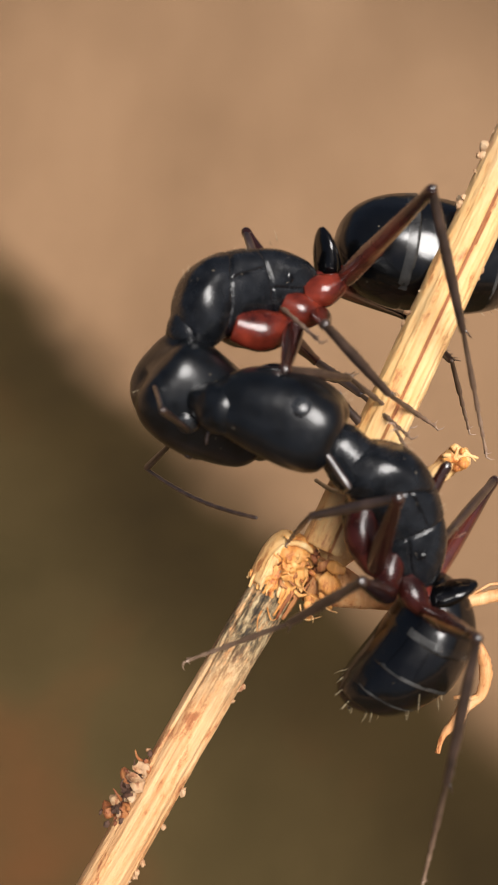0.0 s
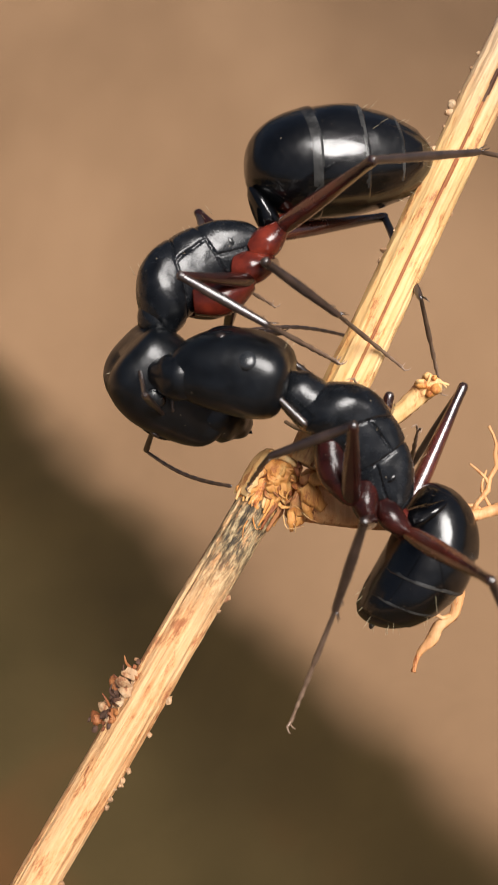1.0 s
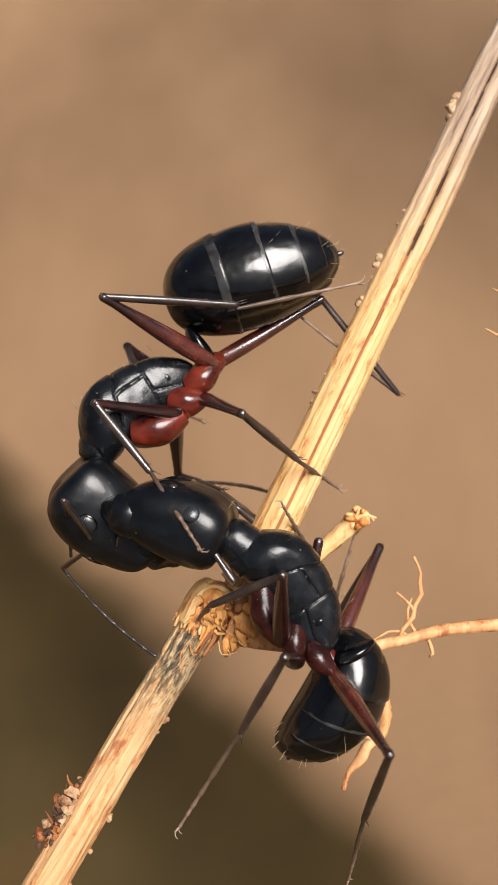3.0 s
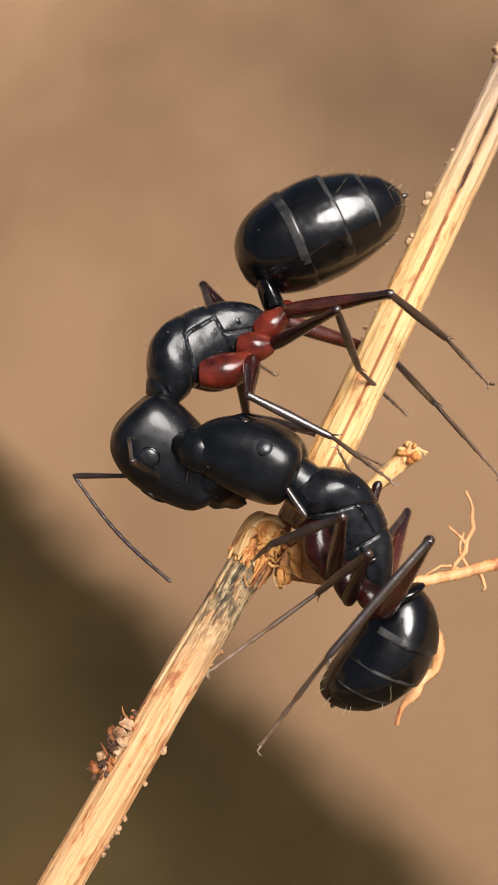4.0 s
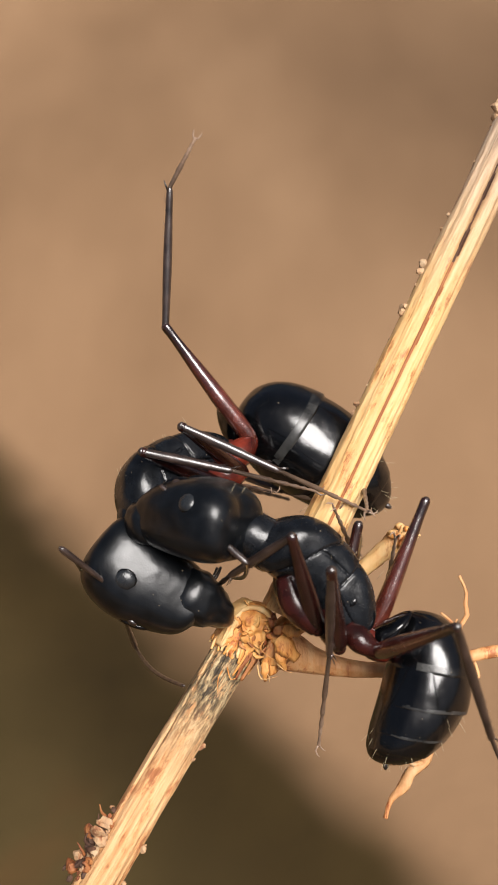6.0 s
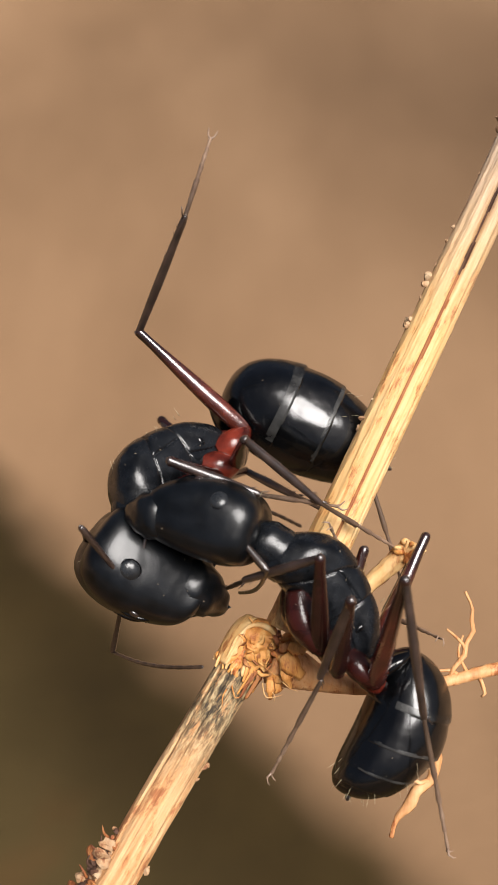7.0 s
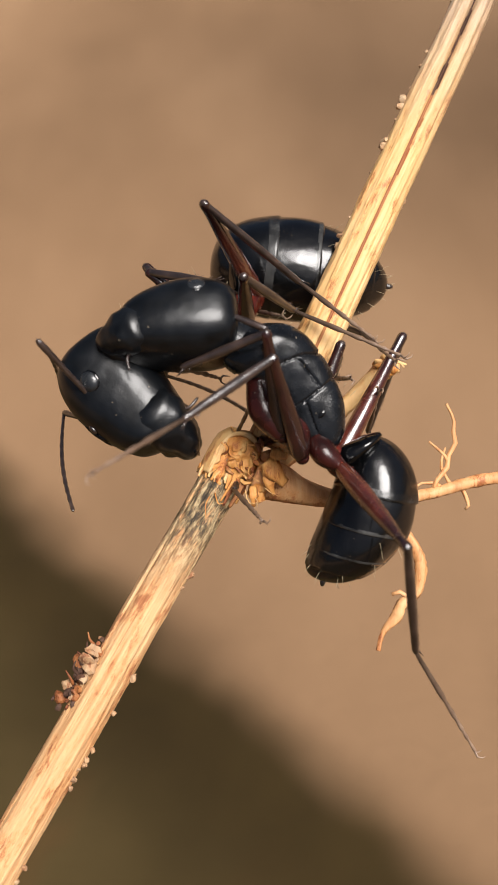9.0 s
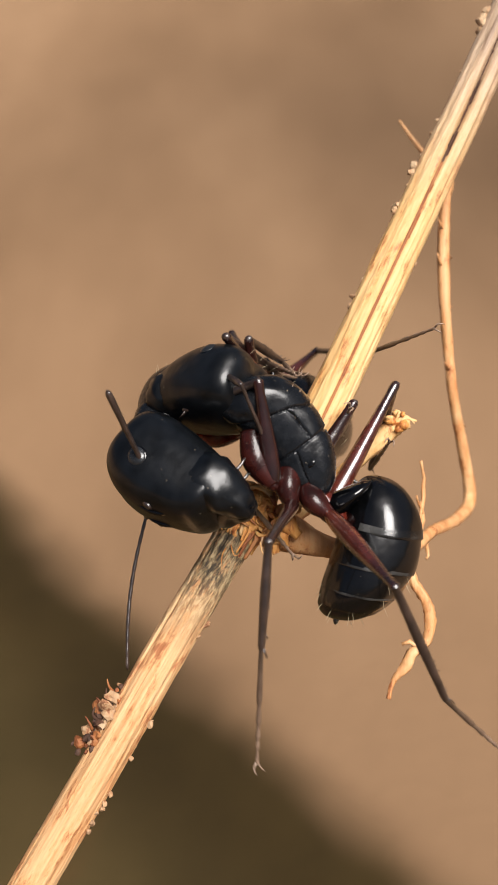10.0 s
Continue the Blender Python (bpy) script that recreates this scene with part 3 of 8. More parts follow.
def build_debris():
    """Crumbs of soil and frass stuck to the stalk, each a grain of its own."""
    clump = tagged(new("debris_clump"), "clump of pale and dark soil crumbs stuck to the stem", "debris")
    clump.matrix_basis = STAND
    rng = random.Random(5)
    for k in range(70):
        u = rng.random()
        x = -2.08 - 0.85 * u + rng.uniform(-0.18, 0.16) * (0.5 + u)
        z = -6.35 - 1.35 * u + rng.uniform(-0.2, 0.2)
        y = stem_y(z) + rng.uniform(-0.4, 0.1)
        r = 0.045 + 0.13 * rng.random() ** 2
        bm = crumb(bmesh.new(), x, y, z, r, rng)
        part("grain", bm, (GRIT_GAP_DARK, GRIT, GROOVE, GRIT_GAP_DARK, GRIT, GROOVE, GRIT_GAP_DARK)[k % 7], clump, smooth=False)
    for k in range(5):
        x, z = -2.2 - 0.12 * k, -6.4 - 0.2 * k
        y = stem_y(z) - 0.25
        pts = [(x, y, z), (x - 0.1 + 0.06 * (k % 3), y - 0.1, z + 0.15), (x - 0.14 + 0.1 * (k % 2), y - 0.1, z + 0.32)]
        part("bark_shred", tube(pts, [0.04, 0.03, 0.012], n=6, steps=6), GRIT_GAP_DARK if k % 2 else GROOVE, clump)
    return clump


build_debris()


def build_grit():
    """Loose crumbs along both edges of the stem."""
    rng = random.Random(11)
    grit = tagged(new("stem_grit"), "pale grains of dirt clinging along the stem", "grit")
    grit.matrix_basis = STAND
    spots = [(6.72, 9.85, 0.16), (6.62, 9.65, 0.12), (6.85, 9.95, 0.13), (6.6, 9.95, 0.1), (6.95, 10.1, 0.12), (5.0, 5.98, 0.14), (4.92, 5.85, 0.1), (4.47, 5.02, 0.12), (4.4, 4.9, 0.09), (3.35, 2.75, 0.10), (-2.85, -9.35, 0.11), (-2.75, -9.2, 0.12), (-2.62, -9.0, 0.09), (-3.05, -9.55, 0.09), (-2.2, -8.0, 0.1), (-3.65, -9.8, 0.11), (-1.15, -5.05, 0.08)]
    for k in range(60):
        lower = k % 5 > 1
        u = rng.uniform(1.0, 9.5)
        s = rng.choice((-1, 1)) * rng.uniform(0.75, 1.0)
        if lower:
            spots.append((0.3 - 0.516 * u + s * 0.857 * 0.48, -3.5 - 0.857 * u - s * 0.516 * 0.48, rng.uniform(0.03, 0.08)))
        else:
            spots.append((3.3 + 0.432 * u + s * 0.902 * 0.53, 1.2 + 0.902 * u - s * 0.432 * 0.53, rng.uniform(0.03, 0.07)))
    for x, z, r in spots:
        # each grain sits half sunk in the rind of its stalk
        ax, az, dx, dz = (1.70, -2.1, 0.441, 0.898) if z > -2 else (0.85, -2.45, 0.516, 0.857)
        along_it = (x - ax) * dx + (z - az) * dz
        aside = (x - ax) * dz - (z - az) * dx
        reach = 0.48 + 0.2 * r
        slip = max(-reach, min(reach, aside))
        x, z = ax + along_it * dx + slip * dz, az + along_it * dz - slip * dx
        part("grain", crumb(bmesh.new(), x, stem_y(z) - 0.12 * rng.random(), z, r, rng), GRIT, grit, smooth=False)


build_grit()


# ---- the carpenter ants ----
THORAX = [(-1.8, -0.30, 0.12, 0.14), (-1.62, -0.22, 0.36, 0.42), (-1.1, -0.04, 0.46, 0.64), (-0.4, 0.10, 0.50, 0.72), (0.25, 0.14, 0.56, 0.74), (0.8, 0.04, 0.62, 0.70), (1.2, -0.14, 0.50, 0.52), (1.5, -0.32, 0.22, 0.22)]
HEAD = [(-0.06, 0.0, 0.36, 0.28), (0.03, 0.0, 0.74, 0.54), (0.24, 0.02, 0.94, 0.71), (0.65, 0.03, 1.02, 0.81), (1.2, 0.02, 1.02, 0.82), (1.75, -0.03, 0.96, 0.75), (2.2, -0.09, 0.85, 0.63), (2.55, -0.16, 0.68, 0.43), (2.72, -0.2, 0.28, 0.16)]


def bristles(spots, seed, length=0.4):
    """Fine stiff hairs, each from a place along a way."""
    bm = bmesh.new()
    rng = random.Random(seed)
    for p, way in spots:
        w = (Vector(way) + Vector([rng.uniform(-0.35, 0.35) for _ in range(3)])).normalized() * length * rng.uniform(0.6, 1.2)
        tube([Vector(p), Vector(p) + w * 0.6, Vector(p) + w], [0.005, 0.004, 0.002], n=5, bm=bm)
    return bm


def build_gaster(ant, size, radius, curl, taper):
    """The abdomen: overlapping glossy plates with pale rims, towards -x from its base."""
    stations = []
    for i in range(33):
        u = (1 - math.cos(math.pi * i / 32)) / 2
        r = (u ** 0.42 * (1 - u) ** taper) / ((0.42 / (0.42 + taper)) ** 0.42 * (taper / (0.42 + taper)) ** taper) + 0.02
        stations.append((-size * u, curl * (0.8 * u - u * u) - 0.04, radius * r * 0.97, radius * r))
    gaster = part("gaster", loft(stations, 48, 48), GASTER, ant, "glossy black banded abdomen")
    cuts = [math.acos(1 - 2 * c) / math.pi for c in (0.004, 0.36, 0.60, 0.79, 0.91)]
    rng = random.Random(7)
    for k in range(4):
        a, b = cuts[k], cuts[k + 1]
        bm = bmesh.new()
        rings = 30
        last = None
        n = 72
        for r in range(rings + 1):
            f = r / rings
            x, zc, ry, rz = curve_through(stations, a + (b - a) * f)
            ring = []
            for i in range(n):
                t = 2 * math.pi * i / n
                # the back plates overlap the belly plates along each flank
                over = 1.0 if math.sin(t) > -0.42 else 0.25
                lift = (0.010 + 0.030 * f) * over * (1 + 0.25 * math.sin(5 * t + 2 * k)) + 0.035 * noise.noise(Vector((x * 0.8, 1.4 * math.cos(t), 1.4 * math.sin(t) + 5 * k)))
                slip = 0.05 * f * noise.noise(Vector((math.cos(t) * 1.4, math.sin(t) * 1.4, k * 3.1)))
                ring.append(bm.verts.new((x + slip, (ry + lift) * math.cos(t), zc + (rz + lift) * math.sin(t))))
            if last:
                bridge(bm, last, ring)
                if r > rings - 3 and k < 3:
                    # the pale hind margin shows in ragged stretches over the back
                    for i, fc in enumerate(list(bm.faces)[-n:]):
                        t = 2 * math.pi * (i + 0.5) / n
                        if r > rings - 3 + 2.4 * abs(noise.noise(Vector((2.2 * math.cos(t), 2.2 * math.sin(t), 1.7 * k)))) + 1.5 * max(0.0, -math.sin(t)) and math.sin(t) > -0.5:
                            fc.material_index = 1
            last = ring
        x, zc, ry, rz = curve_through(stations, b + 0.005)
        inner = [bm.verts.new((x, ry * math.cos(2 * math.pi * i / n), zc + rz * math.sin(2 * math.pi * i / n))) for i in range(n)]
        bridge(bm, last, inner)
        part("tergite", bm, [GASTER, RIM if k < 3 else BLACK_DULL], gaster)
    spots = []
    for k in range(34):
        u = rng.uniform(0.55, 1.0)
        x, zc, ry, rz = curve_through(stations, u)
        t = rng.uniform(0, 2 * math.pi)
        spots.append(((x, ry * math.cos(t), zc + rz * math.sin(t)), (-0.9 - u, math.cos(t), math.sin(t))))
    part("bristles", bristles(spots, 3, 0.2), BRISTLE, gaster)
    x, zc, ry, rz = curve_through(stations, 0.97)
    part("gaster_tip", ball(x, 0, zc, 0.15, 0.07, 0.07), BROWN_LEG, gaster)
    return gaster


def build_head(ant, parts, gape, eye_x, long, dome):
    """dome: how far the crown stands higher than on a slim head."""
    crown = []
    for x, zc, ry, rz in HEAD:
        blunt = dome * max(0.0, (x - 1.7) / 1.0) ** 2
        crown.append((x, zc + dome / 2 * rz / 0.8 + 0.25 * blunt, ry + 0.62 * blunt, rz * (1 + dome / 1.6) + 0.42 * blunt))
    bm = loft(crown, 48, 64, 2.7)
    for v in bm.verts:
        # heart-shaped back: two lobes with a shallow cleft for the neck
        fade = max(0.0, 1 - max(v.co.x, 0) / 1.1) ** 2
        v.co.x += fade * (0.08 - 0.15 * math.sin(min(abs(v.co.y) / 0.95, 1) * math.pi * 0.62))
        if v.co.z > 0:
            v.co.z -= 0.05 * math.exp(-(v.co.y / 0.14) ** 2) * max(0.0, 1 - abs(v.co.x - 0.3) / 0.7)
    head = part("head", bm, BLACK_DULL, ant, "broad black head with rounded back lobes")
    for s in (1, -1):
        turn = Euler((radians((35 - 45 * dome) * s), 0, 0))
        out = 0.13 * min(dome / 0.42, 1)
        part("eye_socket", ball(eye_x, (0.86 + out) * s, 0.52, 0.255, 0.06, 0.23, turn=turn), BLACK_GLOSS, head)
        part("eye", ball(eye_x, (0.865 + out) * s, 0.525, 0.23, 0.105, 0.205, turn=turn, segments=24, rings=16), EYE, head)
        blade = [(-0.35, 0, 0.34, 0.44), (0.0, 0, 0.48, 0.56), (0.3, 0, 0.50, 0.53), (0.6, 0.0, 0.45, 0.43), (0.85, 0.0, 0.33, 0.31), (1.02, 0.0, 0.19, 0.19), (1.1, 0.0, 0.04, 0.05)]
        bm = loft(blade, 24, 24, 2.4)
        bm.normal_update()
        for k in range(5):
            x = 0.50 + 0.13 * k
            tube([(x, -0.26 + 0.04 * k, 0), (x + 0.08, -0.40 + 0.05 * k, 0)], [0.085, 0.010], n=8, bm=bm)
        for v in bm.verts:
            v.co += v.normal * 0.06 * noise.noise(v.co * 4.5 + Vector((0, 0, 4)))
            v.co.y = v.co.y - 0.36 * max(v.co.x, 0) ** 2
            if s < 0:
                v.co.y = -v.co.y
        bmesh.ops.transform(bm, matrix=Matrix.Rotation(radians(10), 4, "Y") @ Matrix.Scale(0.83 + 0.6 * dome, 4), verts=bm.verts)
        jaw = part("mandible", bm, BLACK_DULL, head, "curved toothed black jaw")
        jaw.matrix_basis = mm(2.22 * long, 0.45 * s, -0.22 + 0.12 * dome, 0, 0, gape * s)
        parts["jaw_left" if s > 0 else "jaw_right"] = jaw
        part("antenna_socket", ball(1.6, 0.45 * s, 0.68 + dome, 0.13, 0.11, 0.07), BROWN_LEG, head)
        part("palp", tube([(2.2, 0.2 * s, -0.5), (2.45, 0.26 * s, -0.75), (2.4, 0.25 * s, -1.05)], [0.05, 0.04, 0.03], n=8, steps=8), BROWN_LEG, head)
    for s in (1, -1):
        ridge = [(1.15, 0.34 * s, 0.77 + dome), (1.5, 0.30 * s, 0.75 + dome), (1.85, 0.30 * s, 0.68 + 0.9 * dome), (2.15, 0.36 * s, 0.52 + 0.75 * dome)]
        part("face_ridge", tube(ridge, [0.02, 0.05, 0.06, 0.03], n=8, steps=14), BLACK_GLOSS, head)
        cheek = [(2.0, -0.22, 0.10, 0.16), (2.25, -0.26, 0.20, 0.26), (2.5, -0.28, 0.16, 0.22), (2.62, -0.3, 0.06, 0.10)]
        part("cheek", loft(cheek, 12, 16, side=0.55 * s), BLACK_DULL, head)
    plate = [(1.95, 0.42 + 0.8 * dome, 0.16, 0.12), (2.2, 0.30 + 0.7 * dome, 0.34, 0.13), (2.5, 0.12 + 0.45 * dome, 0.42, 0.12), (2.68, -0.05 + 0.2 * dome, 0.30, 0.10)]
    part("face_plate", loft(plate, 12, 20), BLACK_GLOSS, head)
    spots = [((2.6, 0.3 * math.sin(k * 1.7), 0.05), (1, 0.2 * math.sin(k), 0.2)) for k in range(10)] + [((0.1 + 0.1 * k, 0.3 * math.sin(k * 2.1), 0.8), (-0.3, 0, 1)) for k in range(3)]
    part("bristles", bristles(spots, 9, 0.2), BRISTLE, head)
    for ob in [head, *head.children]:
        for v in ob.data.vertices:
            v.co.x *= long
    return head


def build_leg(ant, lengths, mats):
    """A thigh along x with the shin and the foot as its own moving pieces."""
    lf, lt, ls = lengths
    thick = 0.21 if lf > 3 else 0.14
    f = [(-0.05, 0, 0.05, 0.06), (0.12, 0, 0.16, 0.19), (0.3 * lf, 0, thick, 0.20), (0.6 * lf, 0, thick * 0.8, 0.16), (0.88 * lf, 0, 0.10, 0.115), (lf, 0, 0.10, 0.11), (lf + 0.06, 0, 0.03, 0.03)]
    leg = part("leg", loft(f, 26, 16), mats[0], ant)
    t = [(-0.09, 0, 0.03, 0.03), (-0.03, 0, 0.09, 0.10), (0.12, 0, 0.075, 0.085), (0.45 * lt, 0, 0.085, 0.105), (0.8 * lt, 0, 0.075, 0.085), (0.97 * lt, 0, 0.07, 0.075), (lt + 0.02, 0, 0.03, 0.03)]
    bm = loft(t, 22, 12)
    for s in (1, -1):
        tube([(0.97 * lt, 0.03 * s, -0.03), (lt + 0.16, 0.05 * s, -0.14)], [0.022, 0.006], n=6, bm=bm)
    rng = random.Random(int(lf * 10))
    for k in range(8):
        x = lt * rng.uniform(0.3, 0.95)
        tube([(x, 0, -0.07), (x + 0.09, 0.03 * rng.uniform(-1, 1), -0.13)], [0.008, 0.003], n=4, bm=bm)
    shin = part("shin", bm, mats[1], leg)
    joints = [(-0.04, 0, 0.02, 0.02)]
    x = 0.0
    for k, q in enumerate((0.46, 0.18, 0.13, 0.09, 0.14)):
        ln = ls * q
        w = 0.062 - 0.006 * k
        joints += [(x + 0.04, 0, w * 0.72, w * 0.72), (x + 0.5 * ln, 0, w * 0.85, w * 0.85), (x + 0.9 * ln, 0, w, w)]
        x += ln
    joints += [(x, 0, 0.02, 0.02)]
    bm = loft(joints, 48, 10)
    for s in (1, -1):
        tube([(x - 0.02, 0.02 * s, 0), (x + 0.10, 0.07 * s, 0.02), (x + 0.17, 0.10 * s, -0.06), (x + 0.17, 0.11 * s, -0.13)], [0.028, 0.022, 0.014, 0.004], n=6, bm=bm)
    foot = part("foot", bm, mats[2], leg)
    return leg, shin, foot


def build_antenna(ant, scape, whip):
    bm = loft([(-0.04, 0, 0.03, 0.03), (0.05, 0, 0.055, 0.055), (0.5 * scape, 0, 0.056, 0.056), (0.92 * scape, 0, 0.075, 0.075), (scape, 0, 0.05, 0.05)], 18, 12)
    base = part("antenna", bm, BROWN_LEG, ant)
    beads = [(-0.05, 0, 0.02, 0.02)]
    for k in range(11):
        x = whip * k / 11
        w = 0.040 + 0.008 * math.sin(math.pi * k / 11)
        for f, q in ((0.06, 0.86), (0.35, 1.0), (0.8, 1.05)):
            v = x + f * whip / 11
            beads.append((v, 0.16 * math.sin(math.pi * v / whip), w * q, w * q))
    beads.append((whip, 0, 0.015, 0.015))
    bm = loft(beads, 90, 10)
    return base, part("whip", bm, BROWN_LEG, base)


def build_thorax(ant):
    """The thorax in its sclerites: each plate pillowed and parted from the next by a sunken suture."""
    nu, na = 230, 168
    grid, region = [], []
    for i in range(nu + 1):
        x, zc, ry, rz = curve_through(THORAX, i / nu)
        ring, names = [], []
        for k in range(na):
            a = 2 * math.pi * k / na
            c, s = math.cos(a), math.sin(a)
            high = 0.7 * s
            uneven = 0.05 * noise.noise(Vector((x * 1.6, high * 1.6, 4)))
            front = x - (0.36 - 0.60 * high + uneven)
            back = x - (-0.58 - 0.12 * high + uneven)
            flank = high - (0.26 - 0.10 * x + uneven)
            hip = high - (-0.12 + 0.18 * (x + 1) + uneven)
            side = "left" if c > 0 else "right"
            if front > 0:
                name, d = "pronotum", front * 0.86
            elif back > 0:
                name = "mesonotum" if flank > 0 else "mesopleuron_" + side
                d = min(-front * 0.86, back, abs(flank))
            else:
                name = "propodeum" if hip > 0 else "metapleuron_" + side
                d = min(-back, abs(hip))
            grow = 0.03 * (1 - math.exp(-d / 0.2)) - 0.05 * math.exp(-(d / 0.020) ** 2) + 0.02 * noise.noise(Vector((x * 2.2, 2 * c, 2 * s)))
            if name == "pronotum":
                grow += 0.05
            elif name == "mesonotum":
                grow += 0.025
            fade = min(1, 8 * i / nu, 8 * (1 - i / nu))
            q = 1 + fade * grow / 0.65
            ring.append((x, q * ry * math.copysign(abs(c) ** 0.82, c), zc + q * rz * math.copysign(abs(s) ** 0.82, s)))
            names.append(name)
        grid.append(ring)
        region.append(names)
    meshes = {}
    for i in range(nu):
        for k in range(na):
            bm, seen = meshes.setdefault(region[i][k], (bmesh.new(), {}))
            corners = []
            for u, v in ((i, k), (i, (k + 1) % na), (i + 1, (k + 1) % na), (i + 1, k)):
                if (u, v) not in seen:
                    seen[u, v] = bm.verts.new(grid[u][v])
                corners.append(seen[u, v])
            bm.faces.new(corners)
    for name, (bm, seen) in meshes.items():
        part(name.split("_")[0], bm, SATIN, ant, "satin black thorax plate")


def build_ant(label, gaster_size, gaster_radius, curl, gape, eye_x, red, long, neck, dome, taper, hip):
    ant = tagged(new("carpenter_ant"), label, "ant", "fighting ants")
    parts = {}
    build_thorax(ant)
    for s in (1, -1):
        part("breathing_pore", ball(-1.02, 0.45 * s, 0.05, 0.07, 0.04, 0.12), BLACK_GLOSS, ant)
    part("neck", loft([(0.9, -0.16, 0.56, 0.58), (neck - 0.35, -0.25, 0.50, 0.50), (neck - 0.1, -0.28, 0.42, 0.42), (neck + 0.1, -0.28, 0.18, 0.18)], 12, 24), SATIN, ant)
    # waist: a red stalk with one upright scale
    part("petiole", loft([(-2.5, -0.38, 0.13, 0.14), (-2.3, -0.38, 0.25, 0.26), (-2.05, -0.38, 0.29, 0.30), (-1.8, -0.34, 0.22, 0.22), (-1.55, -0.34, 0.17, 0.17)], 18, 20), RED, ant, "dark red waist")
    scale = loft([(0.0, 0, 0.26, 0.24), (0.3, 0, 0.38, 0.25), (0.65, 0, 0.38, 0.19), (0.92, 0, 0.26, 0.12), (1.08, 0, 0.08, 0.04)], 20, 24)
    bmesh.ops.transform(scale, matrix=Matrix.Translation((-2.08, 0, -0.38)) @ Matrix.Rotation(radians(-98), 4, "Y"), verts=scale.verts)
    part("petiole_scale", scale, BLACK_GLOSS, ant, "upright pointed black waist scale")
    for s, side in ((1, "L"), (-1, "R")):
        for leg, (hx, hy, hz), big in (("F", (-0.8, 0.52, -0.85), 0.42), ("M", (-1.4, 0.54, -0.85), 0.35), ("H", (-2.1, 0.50, -0.4), 0.34)):
            run = {"F": 1.15, "M": 0.6, "H": 0.75}[leg]
            top = (hx + run, 0.24 * s, -0.42)
            mid = (hx + run * 0.55, 0.42 * s, (hz - 0.42) * 0.5 - (0.12 if leg == "F" else 0.05))
            part("coxa", tube([top, mid, (hx, hy * s, hz)], [big * 0.85 * hip, big * 1.02 * hip, big * 0.55 * hip], n=24, steps=18, ridges=0.02, seed=2), red, ant, "red hip segment")
            part("trochanter", ball(hx, hy * s, hz, 0.15, 0.14, 0.15), red, ant)
            lengths = {"F": (2.3, 2.0, 2.2), "M": (2.5, 2.3, 2.8), "H": (3.3, 3.1, 3.1)}[leg]
            thigh = THIGH if leg == "H" else RED_DARK
            k = side + leg
            parts[k], parts[k + "_2"], parts[k + "_3"] = build_leg(ant, lengths, (thigh, BROWN_LEG, FOOT))
        parts[side + "A"], parts[side + "A_2"] = build_antenna(ant, 2.4, 3.6)
    spots = [((-1.2 + 0.25 * k, 0.25 * math.sin(k * 2.3), 0.75), (0, 0.2 * math.sin(k), 1)) for k in range(10)]
    part("bristles", bristles(spots, 5, 0.2), BRISTLE, ant)
    parts["gaster"] = build_gaster(ant, gaster_size, gaster_radius, curl, taper)
    parts["head"] = build_head(ant, parts, gape, eye_x, long, dome)
    return ant, parts


UPPER = build_ant("black and rust-red carpenter ant gripping its rival's head", 4.3, 1.21, 0.3, 0, 0.9, RED, 1.0, 1.52, 0.42, 0.54, 1.0)
LOWER = build_ant("black and rust-red carpenter ant clinging to the stem, its jaws locked", 3.35, 0.93, 1.7, 2, 0.85, MAROON, 0.9, 1.85, 0.1, 0.38, 0.8)


